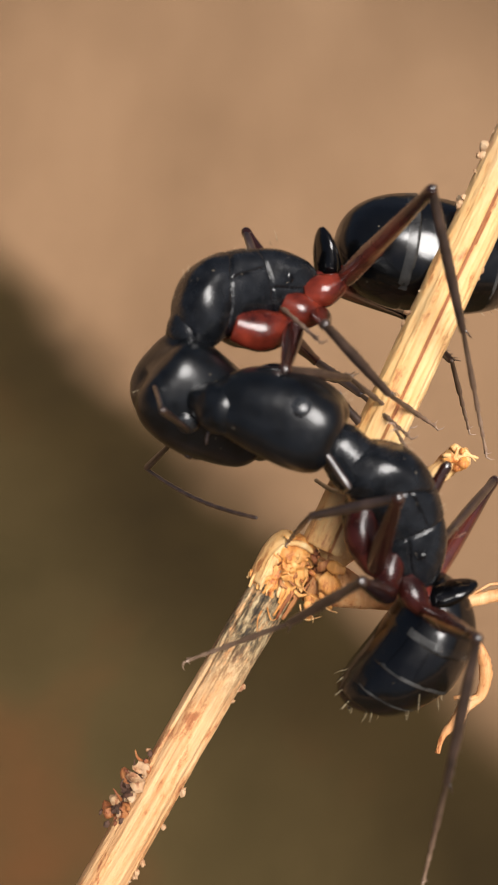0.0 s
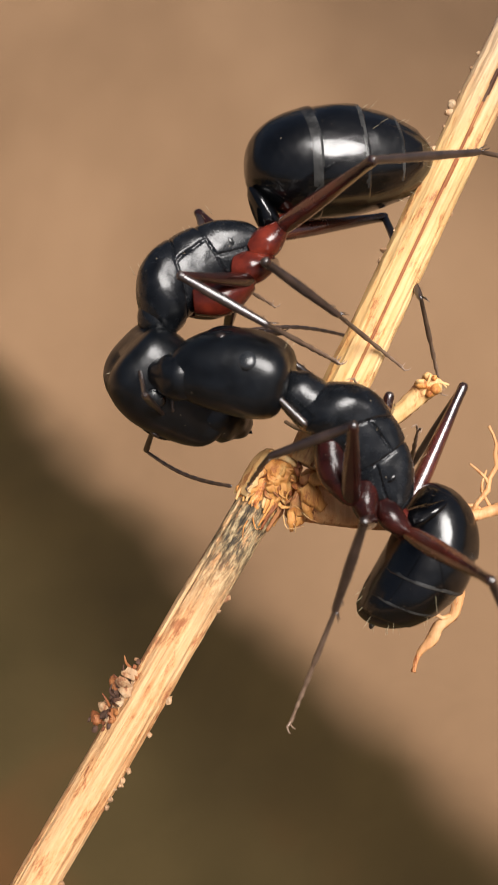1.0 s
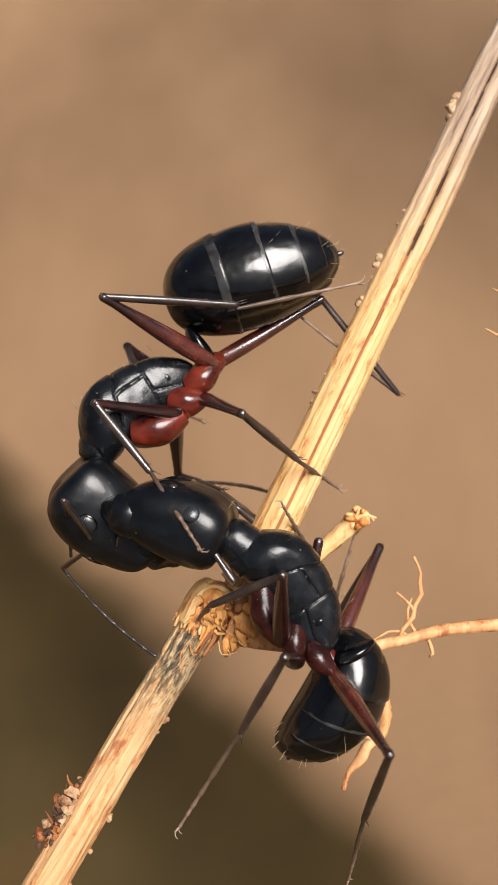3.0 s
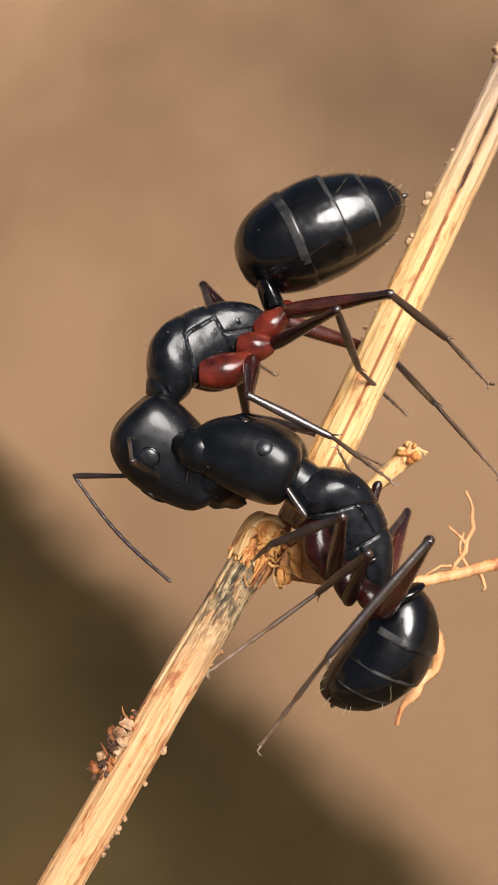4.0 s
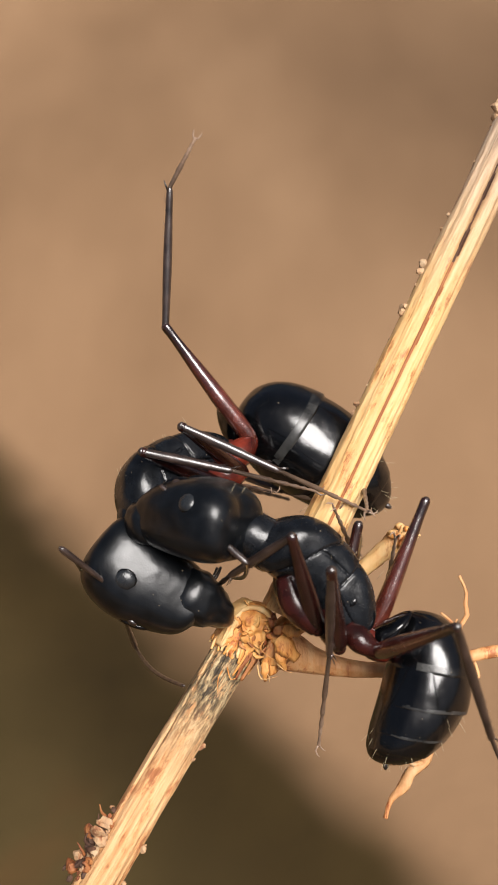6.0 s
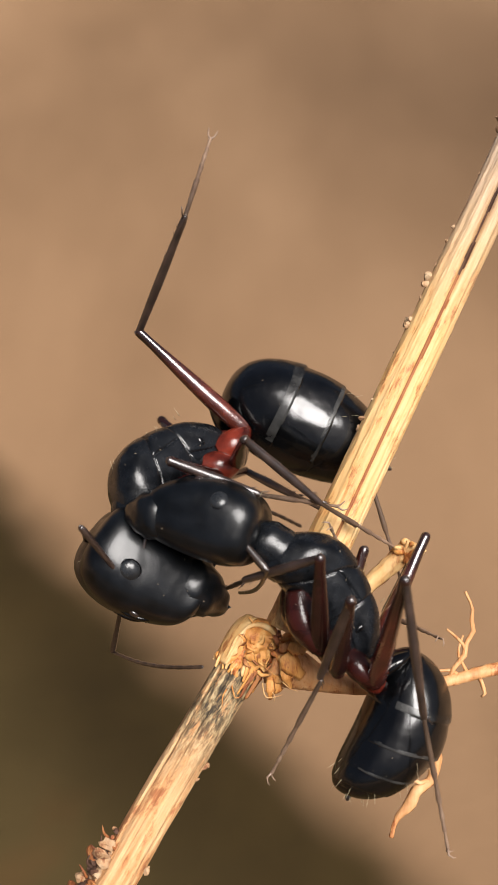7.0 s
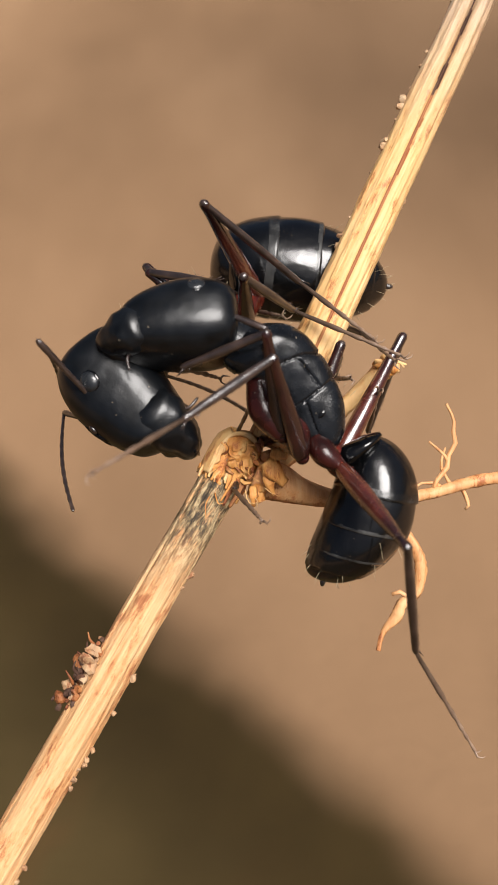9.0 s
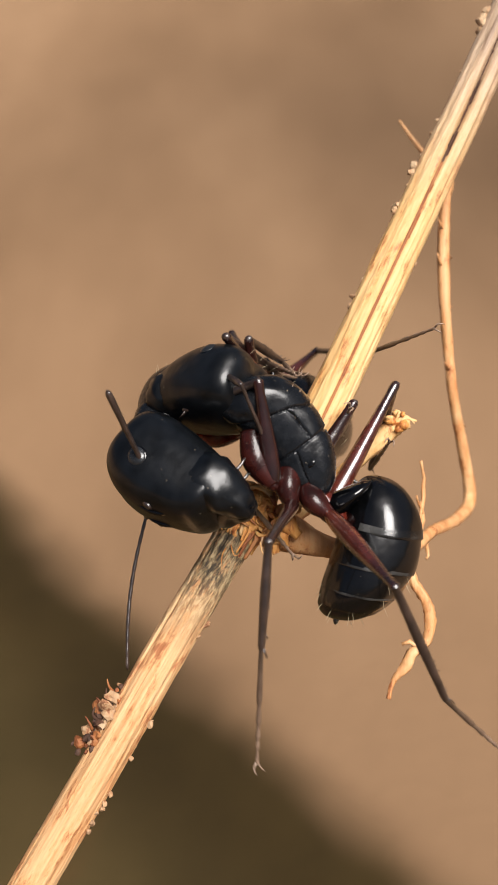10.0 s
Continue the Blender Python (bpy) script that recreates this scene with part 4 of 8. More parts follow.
def motions():
    a, a_parts = UPPER
    b, b_parts = LOWER
    walk(a, [
        (0, STAND @ mm(0.002, 0.100, 3.146, 0.2, 17.2, -153.8)), (0.5, STAND @ mm(-1.192, -0.100, 1.719, 12.0, 43.1, -151.9)),
        (1, STAND @ mm(-0.794, -0.250, 2.123, 3.0, 38.3, -162.6)), (1.5, STAND @ mm(-0.943, -0.250, 2.164, 2.6, 38.7, -163.3)),
        (2, STAND @ mm(-0.894, -0.250, 2.094, 3.2, 39.6, -162.8)), (3.5, STAND @ mm(-0.878, -0.250, 2.425, 2.1, 35.6, -163.0)),
        (4, STAND @ mm(-0.544, -0.250, 2.117, 1.1, 34.5, -164.1)), (4.5, STAND @ mm(-1.237, -0.250, 1.822, 1.3, 32.9, -163.2)),
        (5, STAND @ mm(-0.909, 0.150, 1.196, 7.8, 21.0, -141.7)), (5.5, STAND @ mm(-0.786, 0.150, 1.438, 2.5, 15.1, -144.5)),
        (6, STAND @ mm(-0.864, 0.150, 0.980, 13.4, 32.0, -143.5)), (7.5, STAND @ mm(-1.509, 0.150, 1.679, 16.1, 33.4, -140.9)),
        (8, STAND @ mm(-2.432, 0.150, 0.385, 20.2, 35.4, -137.2)), (8.5, STAND @ mm(-1.378, 0.150, 0.700, 11.9, 27.8, -142.3)),
        (9, STAND @ mm(-0.454, 0.150, 0.644, 7.8, 27.8, -148.7)), (9.5, STAND @ mm(0.092, 0.150, 0.920, 5.2, 22.4, -148.4)),
        (10, STAND @ mm(-0.354, 0.150, 0.207, -0.3, 11.2, -145.0)),
    ])
    walk(a_parts['gaster'], [
        (0, mm(-2.843, -0.807, 0.183, -2.3, -27.3, -23.5)), (0.5, mm(-3.061, -0.361, 0.682, -4.3, -61.2, -20.4)),
        (1, mm(-2.493, -0.316, 1.044, -3.7, -33.2, -9.6)), (1.5, mm(-2.328, -0.382, 1.027, 1.1, -30.9, -17.8)),
        (2, mm(-2.295, -0.405, 1.211, 1.5, -35.2, -18.9)), (3.5, mm(-2.221, -0.435, 1.433, -0.1, -11.2, -15.4)),
        (4, mm(-2.061, -0.447, 1.072, -0.1, -9.5, -14.5)), (4.5, mm(-1.817, -0.469, 1.053, -0.3, -19.4, -15.5)),
        (5, mm(-2.393, -0.572, 0.861, -0.2, -33.3, -39.9)), (5.5, mm(-2.202, -0.701, 0.512, -0.1, -32.7, -38.6)),
        (6, mm(-2.953, -0.352, 0.347, 10.0, -67.1, -47.2)), (7.5, mm(-2.837, -0.410, 0.748, 4.4, -56.7, -42.5)),
        (8, mm(-2.497, -0.558, 0.798, -15.0, -57.9, -21.4)), (8.5, mm(-2.225, -0.758, 0.734, 0.7, -39.7, -38.6)),
        (9, mm(-2.278, -0.923, 0.884, 0.8, -35.7, -32.7)), (9.5, mm(-1.874, -0.967, -0.045, -12.1, -32.8, -10.8)),
        (10, mm(-2.439, -0.626, -0.564, -27.7, -17.6, 29.0)),
    ])
    walk(a_parts['head'], [
        (0, mm(1.966, 0.261, -0.493, 18.7, 121.1, 2.0)), (0.5, mm(1.636, 0.296, -0.632, 84.1, 102.5, 65.4)),
        (1, mm(1.964, 0.238, -0.301, 58.0, 104.0, 47.4)), (1.5, mm(1.764, 0.299, -0.244, 59.4, 103.8, 49.3)),
        (2, mm(1.975, 0.244, -0.265, 62.8, 103.4, 52.2)), (3.5, mm(1.957, 0.239, -0.358, 12.7, 97.1, 0.7)),
        (4, mm(2.014, 0.244, -0.286, 10.6, 98.2, -0.6)), (4.5, mm(1.461, 0.371, -0.460, 8.7, 99.8, -3.3)),
        (5, mm(1.672, 0.034, 0.484, -66.7, 112.0, -83.8)), (5.5, mm(1.931, -0.056, 0.119, -42.8, 123.0, -58.3)),
        (6, mm(1.973, -0.132, -0.128, -29.3, 107.1, -44.8)), (7.5, mm(1.879, 0.083, -0.080, -13.8, 106.7, -21.8)),
        (8, mm(1.640, 0.228, -0.390, -17.9, 117.4, -19.8)), (8.5, mm(1.707, 0.006, 0.147, -36.3, 118.4, -59.3)),
        (9, mm(1.877, 0.057, 0.427, -63.8, 109.5, -92.3)), (9.5, mm(2.428, 0.110, -0.144, -52.2, 130.3, -83.0)),
        (10, mm(1.811, 0.406, -0.578, -45.0, 142.5, -76.6)),
    ])
    walk(a_parts['LF'], [
        (0, mm(-0.800, 0.520, -0.850, 55.9, 6.1, 55.8)), (0.5, mm(-0.800, 0.520, -0.850, 28.5, -11.7, 54.6)),
        (1, mm(-0.800, 0.520, -0.850, 40.0, -27.5, 44.4)), (1.25, mm(-0.800, 0.520, -0.850, 36.2, 4.7, 61.8)),
        (1.5, mm(-0.800, 0.520, -0.850, 43.0, 36.5, 80.9)), (2, mm(-0.800, 0.520, -0.850, 33.6, 4.9, 57.6)),
        (3.5, mm(-0.800, 0.520, -0.850, 51.5, -43.0, 19.0)), (4, mm(-0.800, 0.520, -0.850, 39.4, 11.6, 61.6)),
        (4.5, mm(-0.800, 0.520, -0.850, 42.4, -3.3, 79.8)), (4.75, mm(-0.800, 0.520, -0.850, 31.9, -33.0, 105.8)),
        (5, mm(-0.800, 0.520, -0.850, -3.1, -51.6, 152.6)), (5.5, mm(-0.800, 0.520, -0.850, 28.8, -56.1, 116.6)),
        (6, mm(-0.800, 0.520, -0.850, 110.2, -52.5, 14.9)), (7.5, mm(-0.800, 0.520, -0.850, 77.9, -12.6, 63.8)),
        (8, mm(-0.800, 0.520, -0.850, 70.5, -3.6, 89.1)), (8.25, mm(-0.800, 0.520, -0.850, 81.2, -53.6, 77.3)),
        (8.5, mm(-0.800, 0.520, -0.850, -150.3, -70.2, -52.2)), (9, mm(-0.800, 0.520, -0.850, -150.9, -68.4, -46.0)),
        (9.5, mm(-0.800, 0.520, -0.850, 160.2, -13.7, 19.4)), (10, mm(-0.800, 0.520, -0.850, 146.9, -53.9, 54.9)),
    ])
    walk(a_parts['LF_2'], [
        (0, mm(2.300, 0.000, 0.000, -91.4, 41.5, -164.8)), (0.5, mm(2.300, 0.000, -0.000, -139.4, 71.8, 135.4)),
        (1, mm(2.300, 0.000, 0.000, -80.4, 57.0, -158.9)), (1.5, mm(2.300, 0.000, -0.000, -45.5, 81.9, -122.2)),
        (2, mm(2.300, 0.000, 0.000, -89.0, 54.0, -164.4)), (3.5, mm(2.300, -0.000, 0.000, -71.5, 55.5, -121.5)),
        (4, mm(2.300, 0.000, -0.000, 18.3, 77.4, -43.1)), (4.5, mm(2.300, 0.000, -0.000, -49.0, 68.8, -137.0)),
        (4.75, mm(2.300, -0.000, -0.000, -21.7, 60.2, -151.5)), (5, mm(2.300, -0.000, 0.000, 3.8, 55.3, -169.1)),
        (5.5, mm(2.300, 0.000, -0.000, 1.7, 49.9, -149.9)), (6, mm(2.300, 0.000, -0.000, -43.1, 29.3, -161.1)),
        (7.5, mm(2.300, 0.000, 0.000, -3.1, 45.4, -92.4)), (8, mm(2.300, 0.000, 0.000, 50.5, 52.2, -44.5)),
        (8.25, mm(2.300, 0.000, 0.000, 18.2, 43.0, -109.9)), (8.5, mm(2.300, -0.000, 0.000, 12.2, 20.1, -154.3)),
        (9, mm(2.300, -0.000, -0.000, 16.9, 13.3, -137.7)), (9.5, mm(2.300, -0.000, 0.000, -26.2, 9.2, -171.4)),
        (10, mm(2.300, 0.000, -0.000, -31.2, 46.6, -176.9)),
    ])
    walk(a_parts['LF_3'], [
        (0, mm(0.854, -0.393, -1.324, -53.5, 44.9, -136.4)), (0.1, mm(1.077, -0.133, -1.577, -56.4, 49.2, -141.1)),
        (0.2, mm(1.341, 0.107, -1.752, -60.0, 54.4, -146.4)), (0.25, mm(1.280, 0.037, -1.720, 116.8, 121.0, 29.4)),
        (0.3, mm(1.593, 0.294, -1.848, 114.7, 118.3, 26.8)), (0.5, mm(1.854, 0.439, -1.900, 91.6, 108.5, 2.5)),
        (0.75, mm(1.541, 0.027, -1.850, 95.7, 136.6, 12.7)), (1, mm(1.284, -0.391, -1.678, -83.4, 14.5, -164.4)),
        (1.25, mm(1.701, -0.325, -1.880, -70.7, 45.4, -152.5)), (1.5, mm(2.150, -0.238, -1.980, -25.0, 69.1, -108.9)),
        (1.75, mm(1.635, -0.281, -1.865, -52.3, 68.0, -133.1)), (2, mm(1.168, -0.317, -1.618, 106.2, 116.7, 27.0)),
        (2.2, mm(1.102, -0.481, -1.528, 107.7, 116.8, 29.7)), (2.3, mm(1.089, -0.552, -1.493, 109.1, 116.3, 32.1)),
        (2.4, mm(1.088, -0.617, -1.466, 110.9, 115.5, 35.0)), (2.5, mm(1.096, -0.675, -1.448, 113.1, 114.6, 38.4)),
        (2.6, mm(1.115, -0.726, -1.438, -64.5, 66.3, -137.8)), (2.7, mm(1.143, -0.772, -1.437, -61.9, 67.3, -133.7)),
        (2.75, mm(1.397, -0.675, -1.652, -61.0, 67.6, -132.3)), (2.8, mm(1.180, -0.813, -1.444, -59.3, 68.2, -129.5)),
        (2.9, mm(1.226, -0.849, -1.458, -56.7, 69.0, -125.4)), (3, mm(1.281, -0.880, -1.479, -54.2, 69.7, -121.5)),
        (3.1, mm(1.345, -0.907, -1.506, -51.8, 70.2, -117.8)), (3.2, mm(1.420, -0.929, -1.537, -49.7, 70.6, -114.4)),
        (3.5, mm(1.707, -0.966, -1.648, -44.8, 70.3, -107.8)), (3.75, mm(2.132, -0.632, -1.890, -39.7, 59.5, -116.3)),
        (4, mm(2.619, -0.299, -1.952, -40.3, 51.1, -131.7)), (4.2, mm(2.491, -0.369, -1.956, -42.1, 51.6, -142.7)),
        (4.25, mm(2.204, -0.450, -1.946, -43.2, 51.7, -146.7)), (4.3, mm(2.299, -0.428, -1.954, -43.8, 51.3, -148.7)),
        (4.5, mm(1.772, -0.493, -1.865, -42.6, 51.8, -159.0)), (4.75, mm(1.427, -0.474, -1.736, 32.4, 63.8, -123.7)),
        (5, mm(1.182, -0.215, -1.644, 80.7, 32.3, -110.1)), (5.25, mm(1.163, -0.431, -1.588, 50.3, 57.3, -139.2)),
        (5.5, mm(1.187, -0.646, -1.531, -8.0, 53.8, 162.8)), (5.75, mm(0.882, -0.556, -1.297, -5.2, 31.6, 169.5)),
        (6, mm(0.650, -0.565, -0.978, -4.7, 10.4, 178.2)), (6.4, mm(0.798, -0.797, -1.053, -5.4, 15.7, -172.9)),
        (6.5, mm(0.870, -0.887, -1.081, -5.2, 17.8, -171.4)), (6.6, mm(0.956, -0.980, -1.110, -5.0, 19.6, -170.2)),
        (6.7, mm(1.055, -1.073, -1.140, -4.8, 21.2, -169.2)), (6.75, mm(1.332, -1.127, -1.340, -4.8, 21.6, -169.0)),
        (6.8, mm(1.169, -1.162, -1.171, -4.8, 22.2, -168.6)), (6.9, mm(1.294, -1.243, -1.202, -5.0, 22.9, -168.3)),
        (7, mm(1.431, -1.313, -1.233, -5.3, 23.4, -167.8)), (7.1, mm(1.577, -1.370, -1.266, -5.4, 23.9, -167.0)),
        (7.2, mm(1.732, -1.410, -1.300, -5.4, 24.8, -165.5)), (7.5, mm(2.242, -1.403, -1.425, -2.1, 31.4, -154.0)),
        (7.75, mm(2.706, -1.150, -1.585, 32.1, 56.7, -112.9)), (8, mm(3.176, -0.859, -1.579, 94.7, 49.8, -50.4)),
        (8.25, mm(1.802, -1.377, -1.363, 57.3, 48.1, -122.5)), (8.5, mm(0.607, -0.814, -0.688, 50.8, 32.8, -173.8)),
        (8.75, mm(0.716, -1.073, -0.581, 24.0, 33.8, 139.3)), (9, mm(0.860, -1.309, -0.462, 5.9, 18.6, 99.1)),
        (9.12, mm(0.702, -1.063, -0.480, -7.0, 8.5, 56.9)), (9.25, mm(0.544, -0.817, -0.498, -10.0, -7.3, 17.7)),
        (9.38, mm(0.446, -0.556, -0.410, -12.1, -9.5, -24.1)), (9.5, mm(0.348, -0.295, -0.321, -12.3, -12.4, -66.1)),
        (9.7, mm(0.404, -0.252, -0.584, 7.8, -18.9, -59.3)), (9.75, mm(0.545, -0.201, -0.938, 12.3, -20.9, -58.4)),
        (9.8, mm(0.505, -0.205, -0.857, 20.0, -24.9, -57.3)), (9.9, mm(0.680, -0.144, -1.164, 28.8, -30.7, -56.6)),
        (10, mm(0.928, -0.074, -1.453, 36.1, -36.3, -56.7)),
    ])
    walk(a_parts['LM'], [
        (0, mm(-1.400, 0.540, -0.850, -112.3, -7.9, 65.2)), (0.5, mm(-1.400, 0.540, -0.850, -140.6, 1.9, 70.3)),
        (1, mm(-1.400, 0.540, -0.850, -134.3, -6.4, 71.7)), (1.5, mm(-1.400, 0.540, -0.850, -132.9, 15.4, 94.0)),
        (2, mm(-1.400, 0.540, -0.850, -136.5, 8.0, 80.4)), (3.5, mm(-1.400, 0.540, -0.850, -129.5, 9.4, 100.2)),
        (4, mm(-1.400, 0.540, -0.850, -127.6, 0.2, 111.7)), (4.5, mm(-1.400, 0.540, -0.850, -124.0, -12.9, 92.3)),
        (5, mm(-1.400, 0.540, -0.850, -99.9, -54.4, 47.9)), (5.5, mm(-1.400, 0.540, -0.850, -99.6, -36.9, 56.9)),
        (6, mm(-1.400, 0.540, -0.850, -104.4, -47.2, 43.4)), (7.5, mm(-1.400, 0.540, -0.850, -126.9, -4.5, 83.5)),
        (8, mm(-1.400, 0.540, -0.850, -132.2, -9.3, 101.4)), (8.5, mm(-1.400, 0.540, -0.850, -117.1, -32.4, 83.4)),
        (9, mm(-1.400, 0.540, -0.850, -107.1, -23.2, 70.2)), (9.5, mm(-1.400, 0.540, -0.850, -104.9, -35.9, 75.2)),
        (10, mm(-1.400, 0.540, -0.850, -85.0, -54.0, 56.4)),
    ])
    walk(a_parts['LM_2'], [
        (0, mm(2.500, 0.000, -0.000, 151.2, -38.6, 132.1)), (0.5, mm(2.500, 0.000, -0.000, 140.2, -52.9, 146.1)),
        (1, mm(2.500, 0.000, 0.000, 136.9, -43.2, 147.0)), (1.5, mm(2.500, 0.000, 0.000, 170.6, -48.0, 120.5)),
        (2, mm(2.500, 0.000, -0.000, 155.6, -51.9, 126.3)), (3.5, mm(2.500, 0.000, -0.000, 160.0, -49.9, 141.0)),
        (4, mm(2.500, 0.000, 0.000, 162.3, -45.6, 152.6)), (4.5, mm(2.500, 0.000, 0.000, 165.1, -49.1, 136.2)),
        (5, mm(2.500, -0.000, -0.000, 146.6, -20.9, -169.6)), (5.5, mm(2.500, 0.000, 0.000, 148.3, -33.9, 171.1)),
        (6, mm(2.500, 0.000, -0.000, 156.2, -40.4, 149.0)), (7.5, mm(2.500, -0.000, 0.000, -169.0, -48.5, 116.0)),
        (8, mm(2.500, 0.000, -0.000, -95.8, -71.8, 58.9)), (8.5, mm(2.500, 0.000, -0.000, 163.0, -54.8, 165.2)),
        (9, mm(2.500, 0.000, -0.000, 143.8, -28.4, 176.6)), (9.5, mm(2.500, 0.000, -0.000, 141.5, -26.1, -165.9)),
        (10, mm(2.500, 0.000, 0.000, 140.8, -22.7, -145.2)),
    ])
    walk(a_parts['LM_3'], [
        (0, mm(1.296, 1.334, 1.435, -48.9, -152.9, -21.0)), (0.5, mm(1.349, 0.775, 1.835, -49.4, -135.5, -22.5)),
        (1, mm(1.094, 0.914, 1.574, -49.1, -145.8, -26.6)), (1.5, mm(1.718, 1.325, 1.710, -40.1, -120.5, -26.6)),
        (2, mm(1.658, 1.144, 1.809, -46.2, -135.2, -27.7)), (3.5, mm(1.350, 0.933, 1.760, -30.1, -126.4, -31.3)),
        (4, mm(1.070, 0.741, 1.642, -30.2, -120.2, -17.2)), (4.5, mm(1.414, 1.042, 1.739, -27.1, -135.2, -28.5)),
        (4.75, mm(0.701, 0.410, 1.374, 0.4, -139.8, -62.6)), (5, mm(0.386, -0.387, 0.820, 12.1, -153.6, -88.6)),
        (5.5, mm(0.614, 0.296, 1.282, -148.9, -20.0, 57.0)), (5.75, mm(0.780, 0.612, 1.399, -12.6, -137.7, -60.5)),
        (6, mm(1.000, 0.902, 1.492, -52.2, -164.2, -1.7)), (6.4, mm(1.223, 1.173, 1.511, -50.6, -155.4, -5.9)),
        (6.5, mm(1.270, 1.222, 1.511, -49.5, -151.7, -8.2)), (6.6, mm(1.314, 1.265, 1.512, -48.2, -148.1, -11.1)),
        (6.7, mm(1.357, 1.301, 1.514, -46.4, -144.8, -14.6)), (6.75, mm(1.395, 1.145, 1.661, -45.8, -143.8, -15.9)),
        (6.8, mm(1.400, 1.331, 1.520, -44.4, -142.1, -18.6)), (6.9, mm(1.444, 1.355, 1.529, -42.3, -140.0, -22.9)),
        (7, mm(1.490, 1.373, 1.545, -40.0, -138.4, -27.1)), (7.1, mm(1.541, 1.385, 1.566, -37.7, -136.9, -31.2)),
        (7.2, mm(1.598, 1.391, 1.594, -35.4, -135.4, -34.8)), (7.5, mm(1.830, 1.370, 1.722, -28.0, -127.7, -41.2)),
        (7.75, mm(2.301, 0.993, 2.065, -32.0, -111.1, -24.7)), (8, mm(2.872, 0.615, 2.185, -88.7, -100.4, 42.0)),
        (8.2, mm(2.408, 0.495, 2.244, -48.3, -102.1, 3.5)), (8.25, mm(2.009, 0.511, 2.188, -36.1, -105.2, -7.9)),
        (8.3, mm(1.998, 0.446, 2.200, -32.6, -107.0, -11.1)), (8.5, mm(1.217, 0.338, 1.879, -19.0, -115.8, -26.0)),
        (8.7, mm(0.742, 0.257, 1.461, 14.3, -122.7, -71.0)), (8.75, mm(0.801, 0.208, 1.536, 18.6, -124.6, -78.1)),
        (8.8, mm(0.605, 0.225, 1.283, 24.8, -128.2, -89.9)), (9, mm(0.479, 0.119, 1.092, -145.7, -41.4, 68.1)),
        (9.25, mm(0.465, -0.193, 1.055, -137.6, -16.0, 63.2)), (9.5, mm(0.496, -0.503, 1.011, -135.6, 10.3, 62.1)),
        (10, mm(0.758, -1.210, 0.889, -140.5, 3.4, 59.1)),
    ])
    walk(a_parts['LH'], [
        (0, mm(-2.100, 0.500, -0.400, 20.1, -151.8, -73.7)), (0.5, mm(-2.100, 0.500, -0.400, -178.2, -4.7, 86.2)),
        (1, mm(-2.100, 0.500, -0.400, 6.2, -178.8, -67.1)), (1.25, mm(-2.100, 0.500, -0.400, 12.8, -152.9, -93.1)),
        (1.5, mm(-2.100, 0.500, -0.400, -143.2, -45.8, 48.1)), (2, mm(-2.100, 0.500, -0.400, -144.4, -48.0, 48.6)),
        (3.5, mm(-2.100, 0.500, -0.400, -131.8, -59.7, 35.6)), (3.75, mm(-2.100, 0.500, -0.400, 10.5, -152.7, -92.5)),
        (4, mm(-2.100, 0.500, -0.400, 8.2, 166.1, -67.8)), (4.5, mm(-2.100, 0.500, -0.400, 10.5, 176.2, -62.7)),
        (5, mm(-2.100, 0.500, -0.400, 26.5, -119.2, -95.0)), (5.5, mm(-2.100, 0.500, -0.400, -115.9, -65.3, 48.9)),
        (5.9, mm(-2.100, 0.500, -0.400, -56.4, -132.3, -14.8)), (6, mm(-2.100, 0.500, -0.400, -47.1, -86.9, -22.4)),
        (6.1, mm(-2.100, 0.500, -0.400, -39.9, -113.4, -31.1)), (6.2, mm(-2.100, 0.500, -0.400, -41.0, -110.9, -29.7)),
        (7.3, mm(-2.100, 0.500, -0.400, -42.1, -73.4, -26.0)), (7.35, mm(-2.100, 0.500, -0.400, -26.2, -124.0, -43.3)),
        (7.4, mm(-2.100, 0.500, -0.400, -30.6, -173.9, -40.6)), (7.45, mm(-2.100, 0.500, -0.400, -20.3, -116.5, -48.4)),
        (7.5, mm(-2.100, 0.500, -0.400, -41.4, -57.5, -25.4)), (7.55, mm(-2.100, 0.500, -0.400, 51.4, -58.6, -130.1)),
        (7.6, mm(-2.100, 0.500, -0.400, 71.7, -16.0, -164.5)), (7.7, mm(-2.100, 0.500, -0.400, -16.4, -106.4, -52.8)),
        (7.8, mm(-2.100, 0.500, -0.400, -76.0, -154.0, -8.2)), (7.9, mm(-2.100, 0.500, -0.400, -8.6, -99.5, -61.5)),
        (8, mm(-2.100, 0.500, -0.400, -46.9, -60.2, -21.5)), (8.1, mm(-2.100, 0.500, -0.400, 0.3, -96.9, -70.3)),
        (8.2, mm(-2.100, 0.500, -0.400, -22.3, -116.2, -44.4)), (8.3, mm(-2.100, 0.500, -0.400, -17.8, -148.2, -41.9)),
        (8.5, mm(-2.100, 0.500, -0.400, 5.8, -132.9, -67.3)), (9, mm(-2.100, 0.500, -0.400, -127.1, -43.3, 56.2)),
        (9.5, mm(-2.100, 0.500, -0.400, -114.0, -24.7, 40.9)), (10, mm(-2.100, 0.500, -0.400, -102.3, -31.2, 34.3)),
    ])
